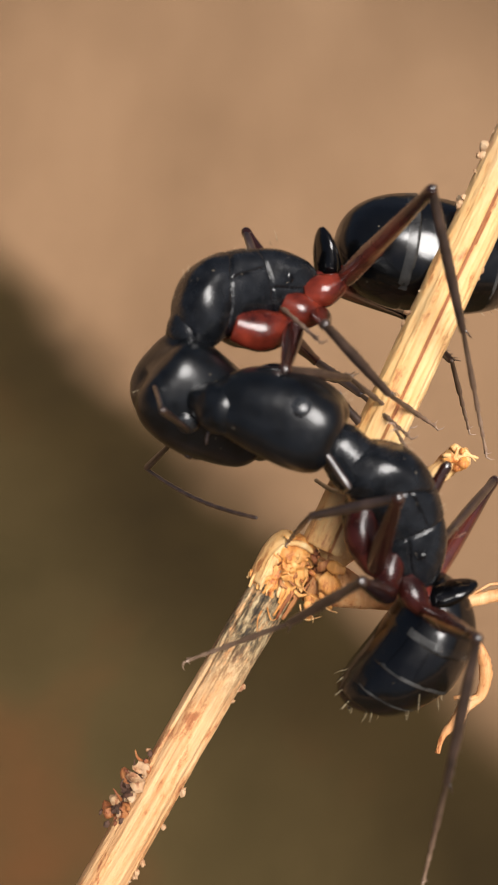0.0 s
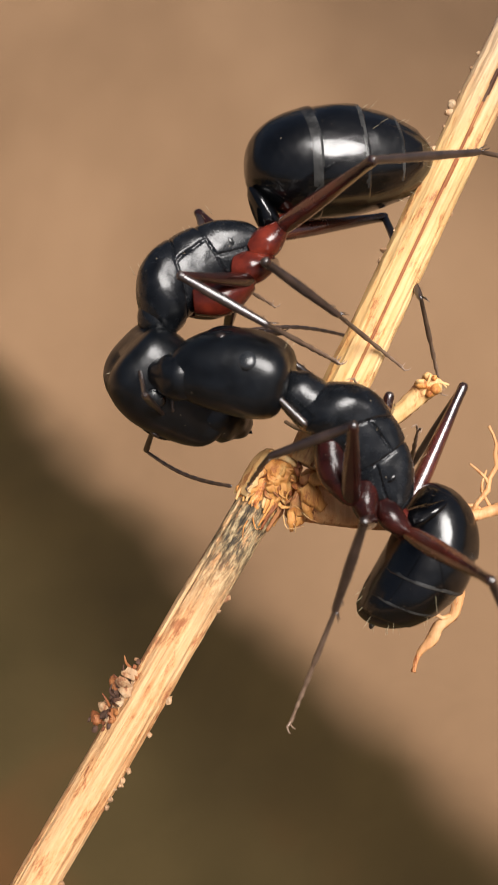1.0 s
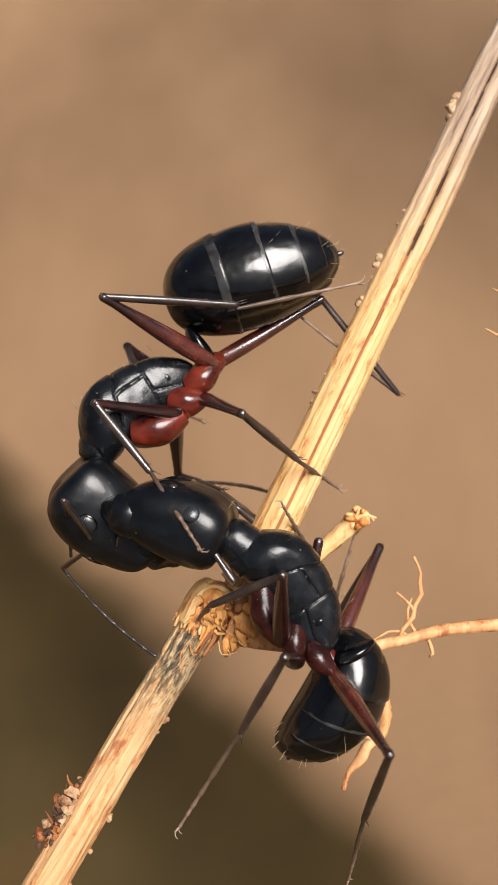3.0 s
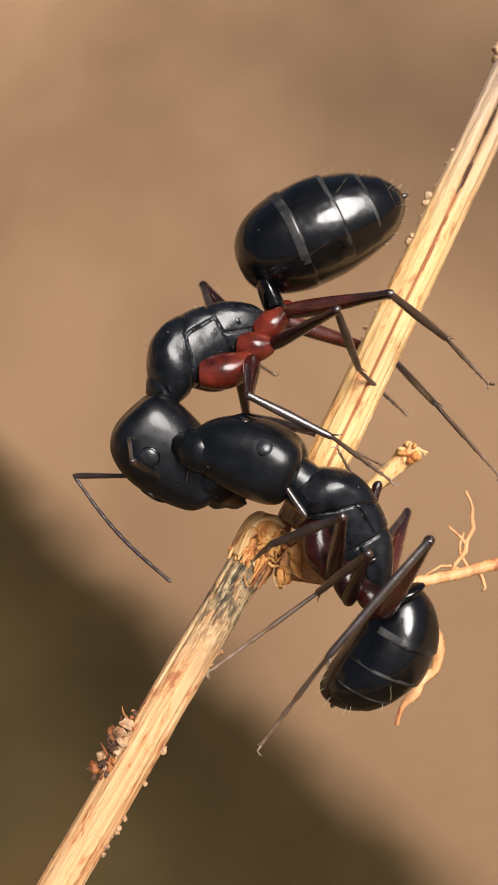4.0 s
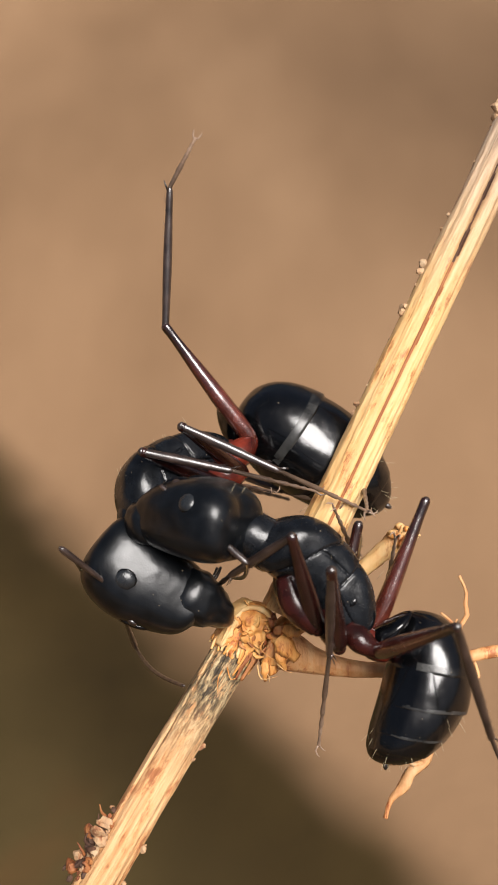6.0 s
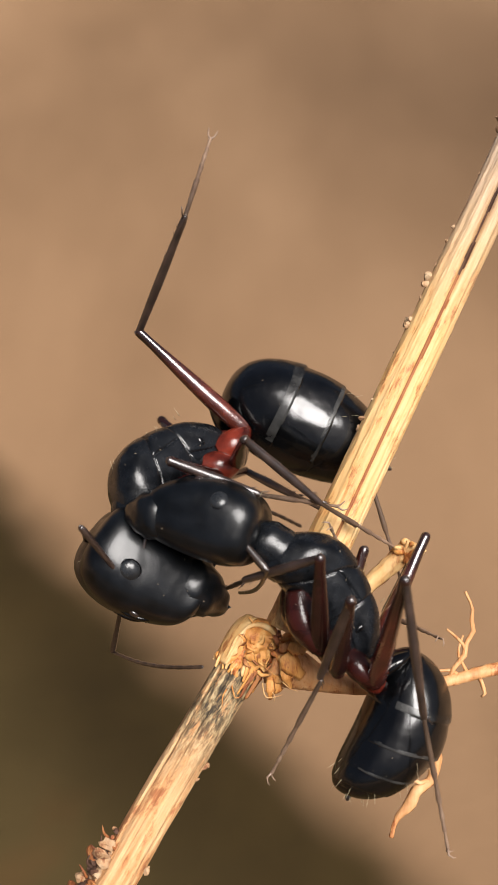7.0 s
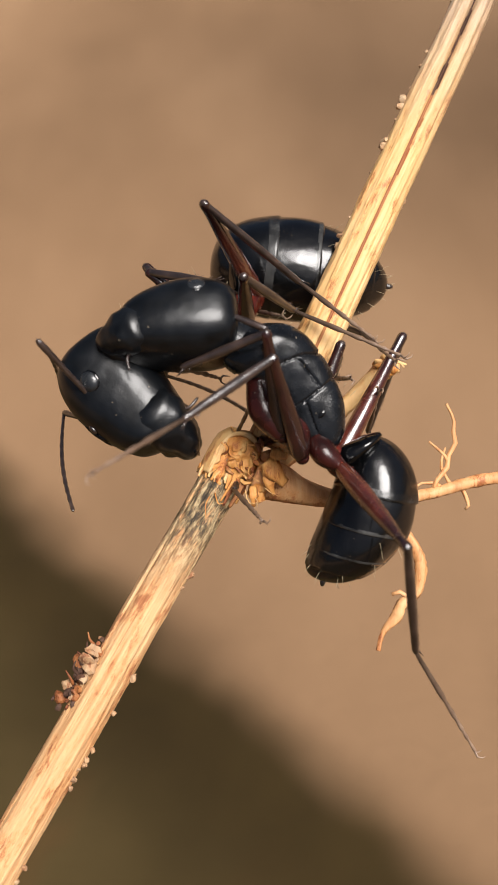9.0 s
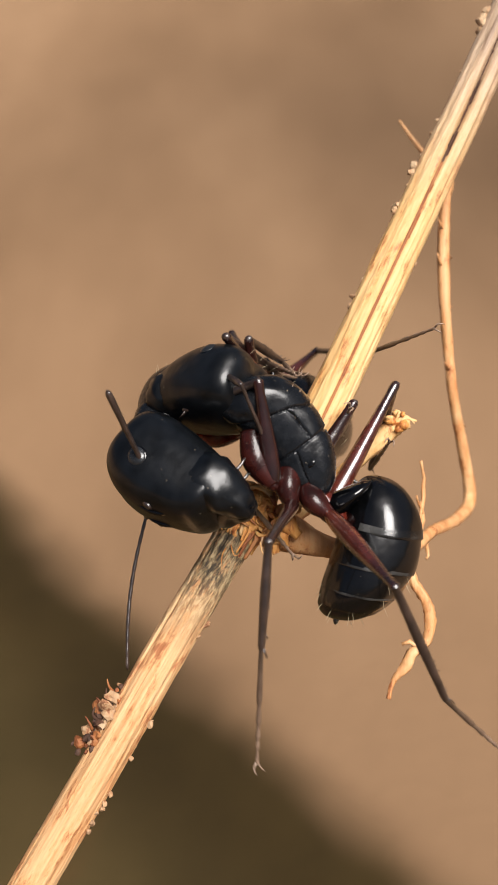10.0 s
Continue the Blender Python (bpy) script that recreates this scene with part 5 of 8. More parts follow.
    walk(a_parts['LH_2'], [
        (0, mm(3.300, 0.000, 0.000, -31.1, -130.1, -7.4)), (0.5, mm(3.300, 0.000, 0.000, -79.3, -126.7, 23.5)),
        (1, mm(3.300, 0.000, 0.000, 63.5, -32.4, -92.2)), (1.5, mm(3.300, 0.000, 0.000, -66.5, -164.4, 23.2)),
        (2, mm(3.300, 0.000, 0.000, -66.0, -168.4, 24.6)), (3.5, mm(3.300, 0.000, 0.000, -59.7, -166.8, 28.9)),
        (4, mm(3.300, 0.000, 0.000, 70.5, -50.4, -116.1)), (4.5, mm(3.300, 0.000, 0.000, -44.7, -100.6, 5.5)),
        (5, mm(3.300, 0.000, 0.000, -32.8, -145.5, 7.8)), (5.5, mm(3.300, 0.000, 0.000, -35.5, -159.2, 11.1)),
        (5.7, mm(3.300, -0.000, -0.000, 13.5, -144.9, 13.6)), (5.9, mm(3.300, -0.000, -0.000, 72.4, -134.6, 0.2)),
        (5.95, mm(3.300, -0.000, -0.000, 77.4, -83.4, -24.4)), (6, mm(3.300, -0.000, -0.000, 55.3, -32.8, -23.1)),
        (6.1, mm(3.300, 0.000, -0.000, 101.8, -79.3, -56.7)), (6.2, mm(3.300, -0.000, -0.000, -47.7, -103.5, 89.3)),
        (7.3, mm(3.300, 0.000, -0.000, 31.4, -58.3, -1.8)), (7.35, mm(3.300, 0.000, -0.000, 44.3, -53.1, 41.7)),
        (7.4, mm(3.300, 0.000, -0.000, 59.3, -54.3, 83.7)), (7.45, mm(3.300, 0.000, 0.000, 37.7, -55.7, 42.8)),
        (7.5, mm(3.300, -0.000, 0.000, 21.2, -65.1, -1.5)), (7.55, mm(3.300, 0.000, 0.000, 0.7, -131.0, 55.3)),
        (7.6, mm(3.300, 0.000, 0.000, -141.7, 6.9, -107.9)), (7.65, mm(3.300, 0.000, 0.000, 27.4, -144.7, 42.3)),
        (7.7, mm(3.300, 0.000, 0.000, 70.2, -107.0, -27.6)), (7.8, mm(3.300, 0.000, -0.000, 70.1, -138.8, 28.7)),
        (7.85, mm(3.300, 0.000, -0.000, -35.5, -123.6, 85.9)), (7.9, mm(3.300, -0.000, -0.000, 72.2, -19.5, -76.3)),
        (8, mm(3.300, -0.000, -0.000, 90.1, -37.3, -85.4)), (8.1, mm(3.300, -0.000, 0.000, 89.6, -51.6, -74.6)),
        (8.2, mm(3.300, 0.000, -0.000, 7.8, -39.0, 40.3)), (8.3, mm(3.300, 0.000, -0.000, -56.0, -59.5, 111.1)),
        (8.5, mm(3.300, 0.000, 0.000, 69.0, -130.8, -46.4)), (9, mm(3.300, 0.000, 0.000, 6.7, -157.9, 1.6)),
        (9.5, mm(3.300, 0.000, 0.000, -2.7, 175.6, 35.5)), (10, mm(3.300, 0.000, 0.000, -5.5, 174.5, 13.9)),
    ])
    walk(a_parts['LH_3'], [
        (0, mm(1.321, 0.256, 2.372, -34.0, -132.6, -3.2)), (0.2, mm(1.310, -0.099, 2.375, -49.8, -125.1, 5.3)),
        (0.25, mm(1.476, -0.229, 2.496, -58.0, -123.0, 10.8)), (0.3, mm(1.339, -0.286, 2.384, -62.9, -122.1, 14.3)),
        (0.4, mm(1.424, -0.495, 2.418, -79.0, -120.2, 26.1)), (0.5, mm(1.602, -0.739, 2.486, -92.4, -119.1, 37.0)),
        (0.7, mm(2.253, -1.728, 2.351, 74.4, -53.7, -121.6)), (0.75, mm(2.269, -1.868, 2.248, 73.0, -51.7, -118.2)),
        (0.8, mm(2.686, -2.227, 2.068, 70.1, -48.0, -111.8)), (1, mm(3.201, -2.617, 1.659, 65.4, -39.5, -101.2)),
        (1.25, mm(1.662, -2.112, 1.571, 90.3, -25.6, -130.8)), (1.3, mm(1.302, -1.878, 1.446, 94.6, -22.2, -135.3)),
        (1.5, mm(0.557, -1.178, 0.836, 108.8, -5.1, -148.0)), (2, mm(0.539, -1.266, 0.622, 109.4, -6.7, -144.4)),
        (3.5, mm(0.657, -1.457, 0.709, 117.8, -5.5, -136.1)), (3.6, mm(0.774, -1.538, 0.930, 111.2, -31.5, -124.2)),
        (3.62, mm(0.997, -1.539, 1.238, 103.0, -45.0, -114.4)), (3.7, mm(1.118, -1.698, 1.402, 63.1, -64.3, -71.9)),
        (3.75, mm(1.336, -1.621, 1.768, 34.4, -64.2, -40.7)), (3.8, mm(1.658, -1.844, 1.874, 7.0, -52.4, -5.4)),
        (3.88, mm(1.884, -1.698, 2.079, -1.2, -35.7, 14.0)), (3.9, mm(2.187, -1.888, 2.192, -2.8, -24.3, 23.0)),
        (4, mm(2.432, -1.774, 2.389, -0.9, -0.1, 40.2)), (4.1, mm(2.503, -1.496, 2.596, -2.7, -9.5, 43.3)),
        (4.2, mm(2.636, -1.107, 2.818, -7.2, -31.8, 47.8)), (4.25, mm(2.585, -0.968, 2.857, -12.8, -50.0, 55.2)),
        (4.3, mm(2.760, -0.663, 2.980, -18.2, -59.2, 62.4)), (4.4, mm(2.806, -0.270, 3.049, 101.0, -103.5, -49.7)),
        (4.5, mm(2.730, -0.055, 3.047, 63.6, -109.0, -7.1)), (4.7, mm(2.014, -0.035, 2.820, -75.4, -57.5, 125.6)),
        (4.75, mm(1.612, -0.143, 2.596, -72.3, -53.6, 119.3)), (4.8, mm(1.509, -0.126, 2.527, -69.6, -46.3, 109.4)),
        (4.9, mm(1.070, -0.247, 2.139, -69.9, -37.8, 99.7)), (5, mm(0.769, -0.346, 1.756, -70.9, -34.9, 95.9)),
        (5.3, mm(0.468, -0.376, 1.202, -74.3, -38.4, 97.3)), (5.4, mm(0.452, -0.421, 1.150, -79.2, -42.4, 100.2)),
        (5.5, mm(0.457, -0.557, 1.102, -88.7, -48.7, 106.4)), (5.6, mm(0.608, -0.773, 1.328, 50.7, -115.2, -34.3)),
        (5.7, mm(0.835, -0.596, 1.783, -20.9, -131.3, 33.0)), (5.8, mm(0.832, -0.144, 1.870, -43.1, -165.8, 38.2)),
        (5.9, mm(1.123, -0.008, 2.207, 129.7, 12.5, -125.9)), (6, mm(5.699, -1.021, 1.678, 153.8, 11.7, -75.7)),
        (6.1, mm(3.616, -0.483, 3.046, 139.0, -25.2, -86.2)), (6.2, mm(3.292, -0.723, 3.015, 139.7, -19.1, -91.2)),
        (6.5, mm(3.458, -0.709, 3.014, 151.2, -8.2, -90.4)), (6.6, mm(3.567, -0.646, 3.020, 154.0, -5.6, -87.6)),
        (6.7, mm(3.701, -0.568, 3.021, 156.5, -3.7, -84.1)), (6.8, mm(3.858, -0.481, 3.011, 158.6, -2.4, -80.4)),
        (6.9, mm(4.035, -0.390, 2.986, 160.2, -1.5, -76.7)), (7, mm(4.231, -0.301, 2.942, 161.5, -1.1, -73.4)),
        (7.1, mm(4.445, -0.214, 2.873, 162.4, -0.9, -70.7)), (7.2, mm(4.677, -0.131, 2.774, 162.8, -0.8, -68.9)),
        (7.3, mm(4.927, -0.051, 2.638, 163.0, -0.8, -68.3)), (7.333, mm(4.450, 0.566, 2.598, 125.3, -2.7, -101.1)),
        (7.367, mm(3.974, 1.182, 2.557, 92.7, -23.5, -127.4)), (7.4, mm(3.497, 1.799, 2.517, 63.7, -54.4, -142.3)),
        (7.433, mm(3.867, 1.188, 2.615, 100.3, -25.1, -131.6)), (7.467, mm(4.236, 0.577, 2.713, 137.0, -6.3, -106.5)),
        (7.5, mm(4.605, -0.033, 2.812, 177.1, -6.9, -75.9)), (7.6, mm(2.356, -2.929, -0.370, -15.2, 174.9, 64.9)),
        (7.7, mm(2.497, 0.419, 2.965, -19.7, -163.8, 62.4)), (7.75, mm(1.876, -0.351, 2.503, 132.7, 12.3, -95.9)),
        (7.8, mm(1.254, -1.122, 2.041, 110.6, 47.0, -86.8)), (7.9, mm(3.993, -2.839, 1.035, 167.6, -9.0, -86.9)),
        (8, mm(3.499, -2.458, 1.878, 2.1, -115.3, 91.3)), (8.1, mm(3.810, -1.858, 2.429, 159.8, -28.7, -75.9)),
        (8.2, mm(5.137, 1.556, 1.953, 126.6, -17.7, -45.0)), (8.25, mm(3.935, 1.513, 2.311, 134.5, -39.4, -83.7)),
        (8.3, mm(2.733, 1.469, 2.670, -16.5, -130.8, 40.8)), (8.4, mm(1.892, 1.359, 2.405, -28.7, -153.9, 44.9)),
        (8.5, mm(1.903, 1.465, 2.348, -42.8, -167.6, 47.8)), (8.6, mm(1.755, 1.169, 2.420, -40.8, -158.4, 33.9)),
        (8.7, mm(1.404, 0.871, 2.293, -27.4, -141.2, -1.5)), (8.75, mm(1.032, 0.618, 2.020, -19.9, -137.2, -15.6)),
        (8.8, mm(0.998, 0.585, 1.993, -4.4, -132.1, -42.3)), (8.9, mm(0.654, 0.283, 1.590, 19.2, -129.0, -79.9)),
        (9, mm(0.429, -0.083, 1.166, -141.9, -49.8, 70.7)), (9.1, mm(0.344, -0.536, 0.765, -133.8, -50.6, 55.1)),
        (9.2, mm(0.399, -1.017, 0.397, -128.3, -55.5, 42.6)), (9.25, mm(0.418, -1.019, 0.513, -119.9, -58.1, 29.5)),
        (9.3, mm(0.549, -1.427, 0.093, -113.5, -58.1, 20.5)), (9.4, mm(0.710, -1.699, -0.122, -95.6, -52.7, -4.5)),
        (9.5, mm(0.785, -1.797, -0.238, -90.1, -47.9, -13.7)), (9.7, mm(0.655, -1.586, -0.313, -104.1, -45.1, 9.5)),
        (9.75, mm(0.495, -1.291, -0.276, -106.7, -43.9, 14.3)), (9.8, mm(0.531, -1.357, -0.320, -110.6, -41.4, 22.1)),
        (9.9, mm(0.406, -1.067, -0.313, -114.0, -37.7, 30.3)), (10, mm(0.304, -0.739, -0.300, -116.0, -34.2, 36.4)),
    ])
    walk(a_parts['RF'], [
        (0, mm(-0.800, -0.520, -0.850, -124.3, 41.6, -136.1)), (0.5, mm(-0.800, -0.520, -0.850, -68.8, 26.0, -80.1)),
        (1, mm(-0.800, -0.520, -0.850, -76.5, 21.9, -79.5)), (1.5, mm(-0.800, -0.520, -0.850, -84.2, 19.8, -101.4)),
        (2, mm(-0.800, -0.520, -0.850, -79.7, 19.9, -90.9)), (3.5, mm(-0.800, -0.520, -0.850, -71.9, 41.2, -69.6)),
        (4, mm(-0.800, -0.520, -0.850, -82.6, 35.1, -84.7)), (4.5, mm(-0.800, -0.520, -0.850, -90.8, 20.6, -99.8)),
        (5, mm(-0.800, -0.520, -0.850, -106.9, -6.0, -160.8)), (5.5, mm(-0.800, -0.520, -0.850, -112.6, -8.8, -161.1)),
        (6, mm(-0.800, -0.520, -0.850, -95.9, 3.2, -137.5)), (7.5, mm(-0.800, -0.520, -0.850, -97.4, 21.2, -155.9)),
        (8, mm(-0.800, -0.520, -0.850, -96.7, 3.2, -168.4)), (8.5, mm(-0.800, -0.520, -0.850, -108.7, -17.0, -141.8)),
        (9, mm(-0.800, -0.520, -0.850, -105.7, -22.1, -149.3)), (9.5, mm(-0.800, -0.520, -0.850, -117.7, -7.0, -125.1)),
        (10, mm(-0.800, -0.520, -0.850, -119.7, -36.9, -154.3)),
    ])
    walk(a_parts['RF_2'], [
        (0, mm(2.300, -0.000, 0.000, 16.7, 9.9, 111.2)), (0.5, mm(2.300, -0.000, 0.000, 44.1, 41.1, 141.3)),
        (1, mm(2.300, 0.000, 0.000, 39.2, 17.0, 141.4)), (1.5, mm(2.300, -0.000, -0.000, 10.8, 31.7, 114.6)),
        (2, mm(2.300, 0.000, 0.000, 23.5, 22.3, 124.2)), (3.5, mm(2.300, 0.000, -0.000, 40.4, 6.6, 117.6)),
        (4, mm(2.300, 0.000, 0.000, 27.0, 26.3, 111.8)), (4.5, mm(2.300, -0.000, 0.000, 11.3, 46.0, 114.5)),
        (5, mm(2.300, 0.000, 0.000, 16.4, 52.5, 162.3)), (5.5, mm(2.300, -0.000, 0.000, -4.9, 45.0, 132.8)),
        (6, mm(2.300, -0.000, -0.000, 5.4, 35.6, 132.4)), (7.5, mm(2.300, -0.000, 0.000, -7.9, 43.6, 107.9)),
        (8, mm(2.300, -0.000, 0.000, -44.7, 55.5, 89.6)), (8.5, mm(2.300, -0.000, -0.000, -10.1, 43.0, 139.6)),
        (9, mm(2.300, -0.000, 0.000, 1.2, 35.2, 165.7)), (9.5, mm(2.300, -0.000, -0.000, 10.6, 21.8, 165.7)),
        (10, mm(2.300, 0.000, -0.000, 5.2, 56.0, 173.7)),
    ])
    walk(a_parts['RF_3'], [
        (0, mm(1.588, 1.837, -0.343, 15.4, 6.6, 118.2)), (0.1, mm(1.463, 1.678, -0.695, 18.2, 6.4, 121.5)),
        (0.2, mm(1.352, 1.461, -0.983, 21.8, 6.2, 124.7)), (0.25, mm(1.326, 1.492, -0.908, 25.1, 6.1, 126.9)),
        (0.3, mm(1.261, 1.234, -1.182, 27.1, 6.1, 128.0)), (0.5, mm(1.123, 0.943, -1.313, 36.4, 4.4, 132.4)),
        (1, mm(0.804, 1.193, -0.584, 34.9, -0.9, 132.6)), (1.25, mm(1.157, 1.390, -0.872, 20.3, 18.2, 109.7)),
        (1.5, mm(1.592, 1.547, -1.051, -1.1, 25.6, 78.1)), (2, mm(1.260, 1.530, -0.760, 9.5, 26.1, 81.0)),
        (2.5, mm(1.233, 1.634, -0.437, 8.7, 27.9, 62.1)), (2.6, mm(1.238, 1.650, -0.389, 7.2, 28.5, 55.2)),
        (2.7, mm(1.247, 1.665, -0.347, 5.5, 29.1, 48.1)), (2.75, mm(1.289, 1.654, -0.492, 4.9, 29.3, 45.7)),
        (2.8, mm(1.257, 1.678, -0.310, 3.7, 29.8, 40.9)), (2.9, mm(1.270, 1.691, -0.280, 1.9, 30.7, 33.9)),
        (3, mm(1.284, 1.703, -0.256, -0.0, 31.6, 27.2)), (3.5, mm(1.379, 1.761, -0.230, -6.7, 34.2, 7.9)),
        (3.75, mm(1.479, 1.732, -0.572, 16.8, 27.1, 60.5)), (3.8, mm(1.532, 1.760, -0.559, 22.5, 22.7, 78.2)),
        (4, mm(1.635, 1.665, -0.888, 28.5, 14.4, 107.2)), (4.25, mm(1.646, 1.478, -1.178, 21.3, 15.8, 106.7)),
        (4.5, mm(1.725, 1.265, -1.439, 14.2, 16.6, 107.0)), (4.75, mm(1.346, 0.876, -1.524, -3.5, 27.7, 112.3)),
        (5, mm(1.141, 0.370, -1.588, -24.6, 33.4, 114.6)), (5.25, mm(1.222, 0.715, -1.525, -21.0, 36.1, 120.9)),
        (5.5, mm(1.340, 1.037, -1.415, -17.2, 38.6, 127.7)), (6, mm(1.204, 1.202, -1.163, 5.8, 36.4, 149.0)),
        (7.5, mm(1.856, 1.378, -1.380, -8.5, 40.1, 120.2)), (7.75, mm(2.061, 1.250, -1.543, -13.4, 45.2, 129.1)),
        (8, mm(2.307, 1.132, -1.649, -14.7, 51.9, 140.0)), (8.25, mm(1.721, 1.098, -1.568, -15.6, 44.2, 143.0)),
        (8.5, mm(1.185, 0.949, -1.363, -15.6, 36.0, 145.7)), (9, mm(0.716, 0.404, -1.153, -0.3, 40.6, 176.7)),
        (9.5, mm(0.500, 0.458, -0.742, 1.4, 7.9, 162.1)), (9.7, mm(0.590, 0.382, -0.964, -1.2, 25.2, 168.1)),
        (9.75, mm(0.767, 0.277, -1.254, -1.5, 29.2, 169.4)), (9.8, mm(0.720, 0.301, -1.189, -1.8, 36.1, 171.8)),
        (9.9, mm(0.923, 0.210, -1.436, -1.7, 44.2, 174.7)), (10, mm(1.189, 0.123, -1.659, -1.0, 50.9, 177.5)),
    ])
    walk(a_parts['RM'], [
        (0, mm(-1.400, -0.540, -0.850, 66.5, -41.3, -96.8)), (0.5, mm(-1.400, -0.540, -0.850, 79.7, -46.5, -86.9)),
        (1, mm(-1.400, -0.540, -0.850, 87.9, -45.5, -96.6)), (1.5, mm(-1.400, -0.540, -0.850, 82.5, -52.3, -88.4)),
        (2, mm(-1.400, -0.540, -0.850, 72.5, -58.7, -76.1)), (3.5, mm(-1.400, -0.540, -0.850, 78.8, -51.2, -86.5)),
        (4, mm(-1.400, -0.540, -0.850, 84.5, -55.7, -93.4)), (4.5, mm(-1.400, -0.540, -0.850, 72.9, -41.5, -80.4)),
        (5, mm(-1.400, -0.540, -0.850, 70.5, -35.0, -109.9)), (5.5, mm(-1.400, -0.540, -0.850, 64.0, -29.3, -106.7)),
        (6, mm(-1.400, -0.540, -0.850, 85.9, -26.5, -115.5)), (7.5, mm(-1.400, -0.540, -0.850, 67.5, -52.0, -86.6)),
        (8, mm(-1.400, -0.540, -0.850, 31.2, -49.6, -41.7)), (8.5, mm(-1.400, -0.540, -0.850, 63.6, -63.6, -80.4)),
        (9, mm(-1.400, -0.540, -0.850, 39.6, -69.2, -49.0)), (9.5, mm(-1.400, -0.540, -0.850, 76.9, -34.6, -97.9)),
        (10, mm(-1.400, -0.540, -0.850, 100.0, -65.5, -141.0)),
    ])
    walk(a_parts['RM_2'], [
        (0, mm(2.500, 0.000, -0.000, 168.6, 7.8, 162.6)), (0.5, mm(2.500, -0.000, -0.000, 162.4, 30.0, 162.3)),
        (1, mm(2.500, 0.000, 0.000, 168.0, 19.4, 167.5)), (1.5, mm(2.500, 0.000, 0.000, 169.8, 26.8, 167.4)),
        (2, mm(2.500, 0.000, 0.000, 166.3, 30.3, 156.2)), (3.5, mm(2.500, 0.000, 0.000, 167.1, 16.8, 159.8)),
        (4, mm(2.500, 0.000, -0.000, 170.3, 17.1, 159.7)), (4.5, mm(2.500, -0.000, -0.000, 165.0, 24.7, 165.2)),
        (5, mm(2.500, -0.000, 0.000, 166.6, -0.4, 167.9)), (5.5, mm(2.500, 0.000, -0.000, 166.8, 1.5, 170.8)),
        (6, mm(2.500, -0.000, 0.000, 166.9, 3.0, -179.0)), (7.5, mm(2.500, 0.000, -0.000, 164.5, 21.7, 157.0)),
        (8, mm(2.500, 0.000, 0.000, 142.9, 31.4, 125.6)), (8.5, mm(2.500, 0.000, -0.000, 171.4, 15.7, 141.6)),
        (9, mm(2.500, 0.000, -0.000, 169.8, 19.0, 132.5)), (9.5, mm(2.500, 0.000, -0.000, 175.4, 7.6, 172.3)),
        (10, mm(2.500, 0.000, 0.000, -169.2, -17.9, 137.5)),
    ])
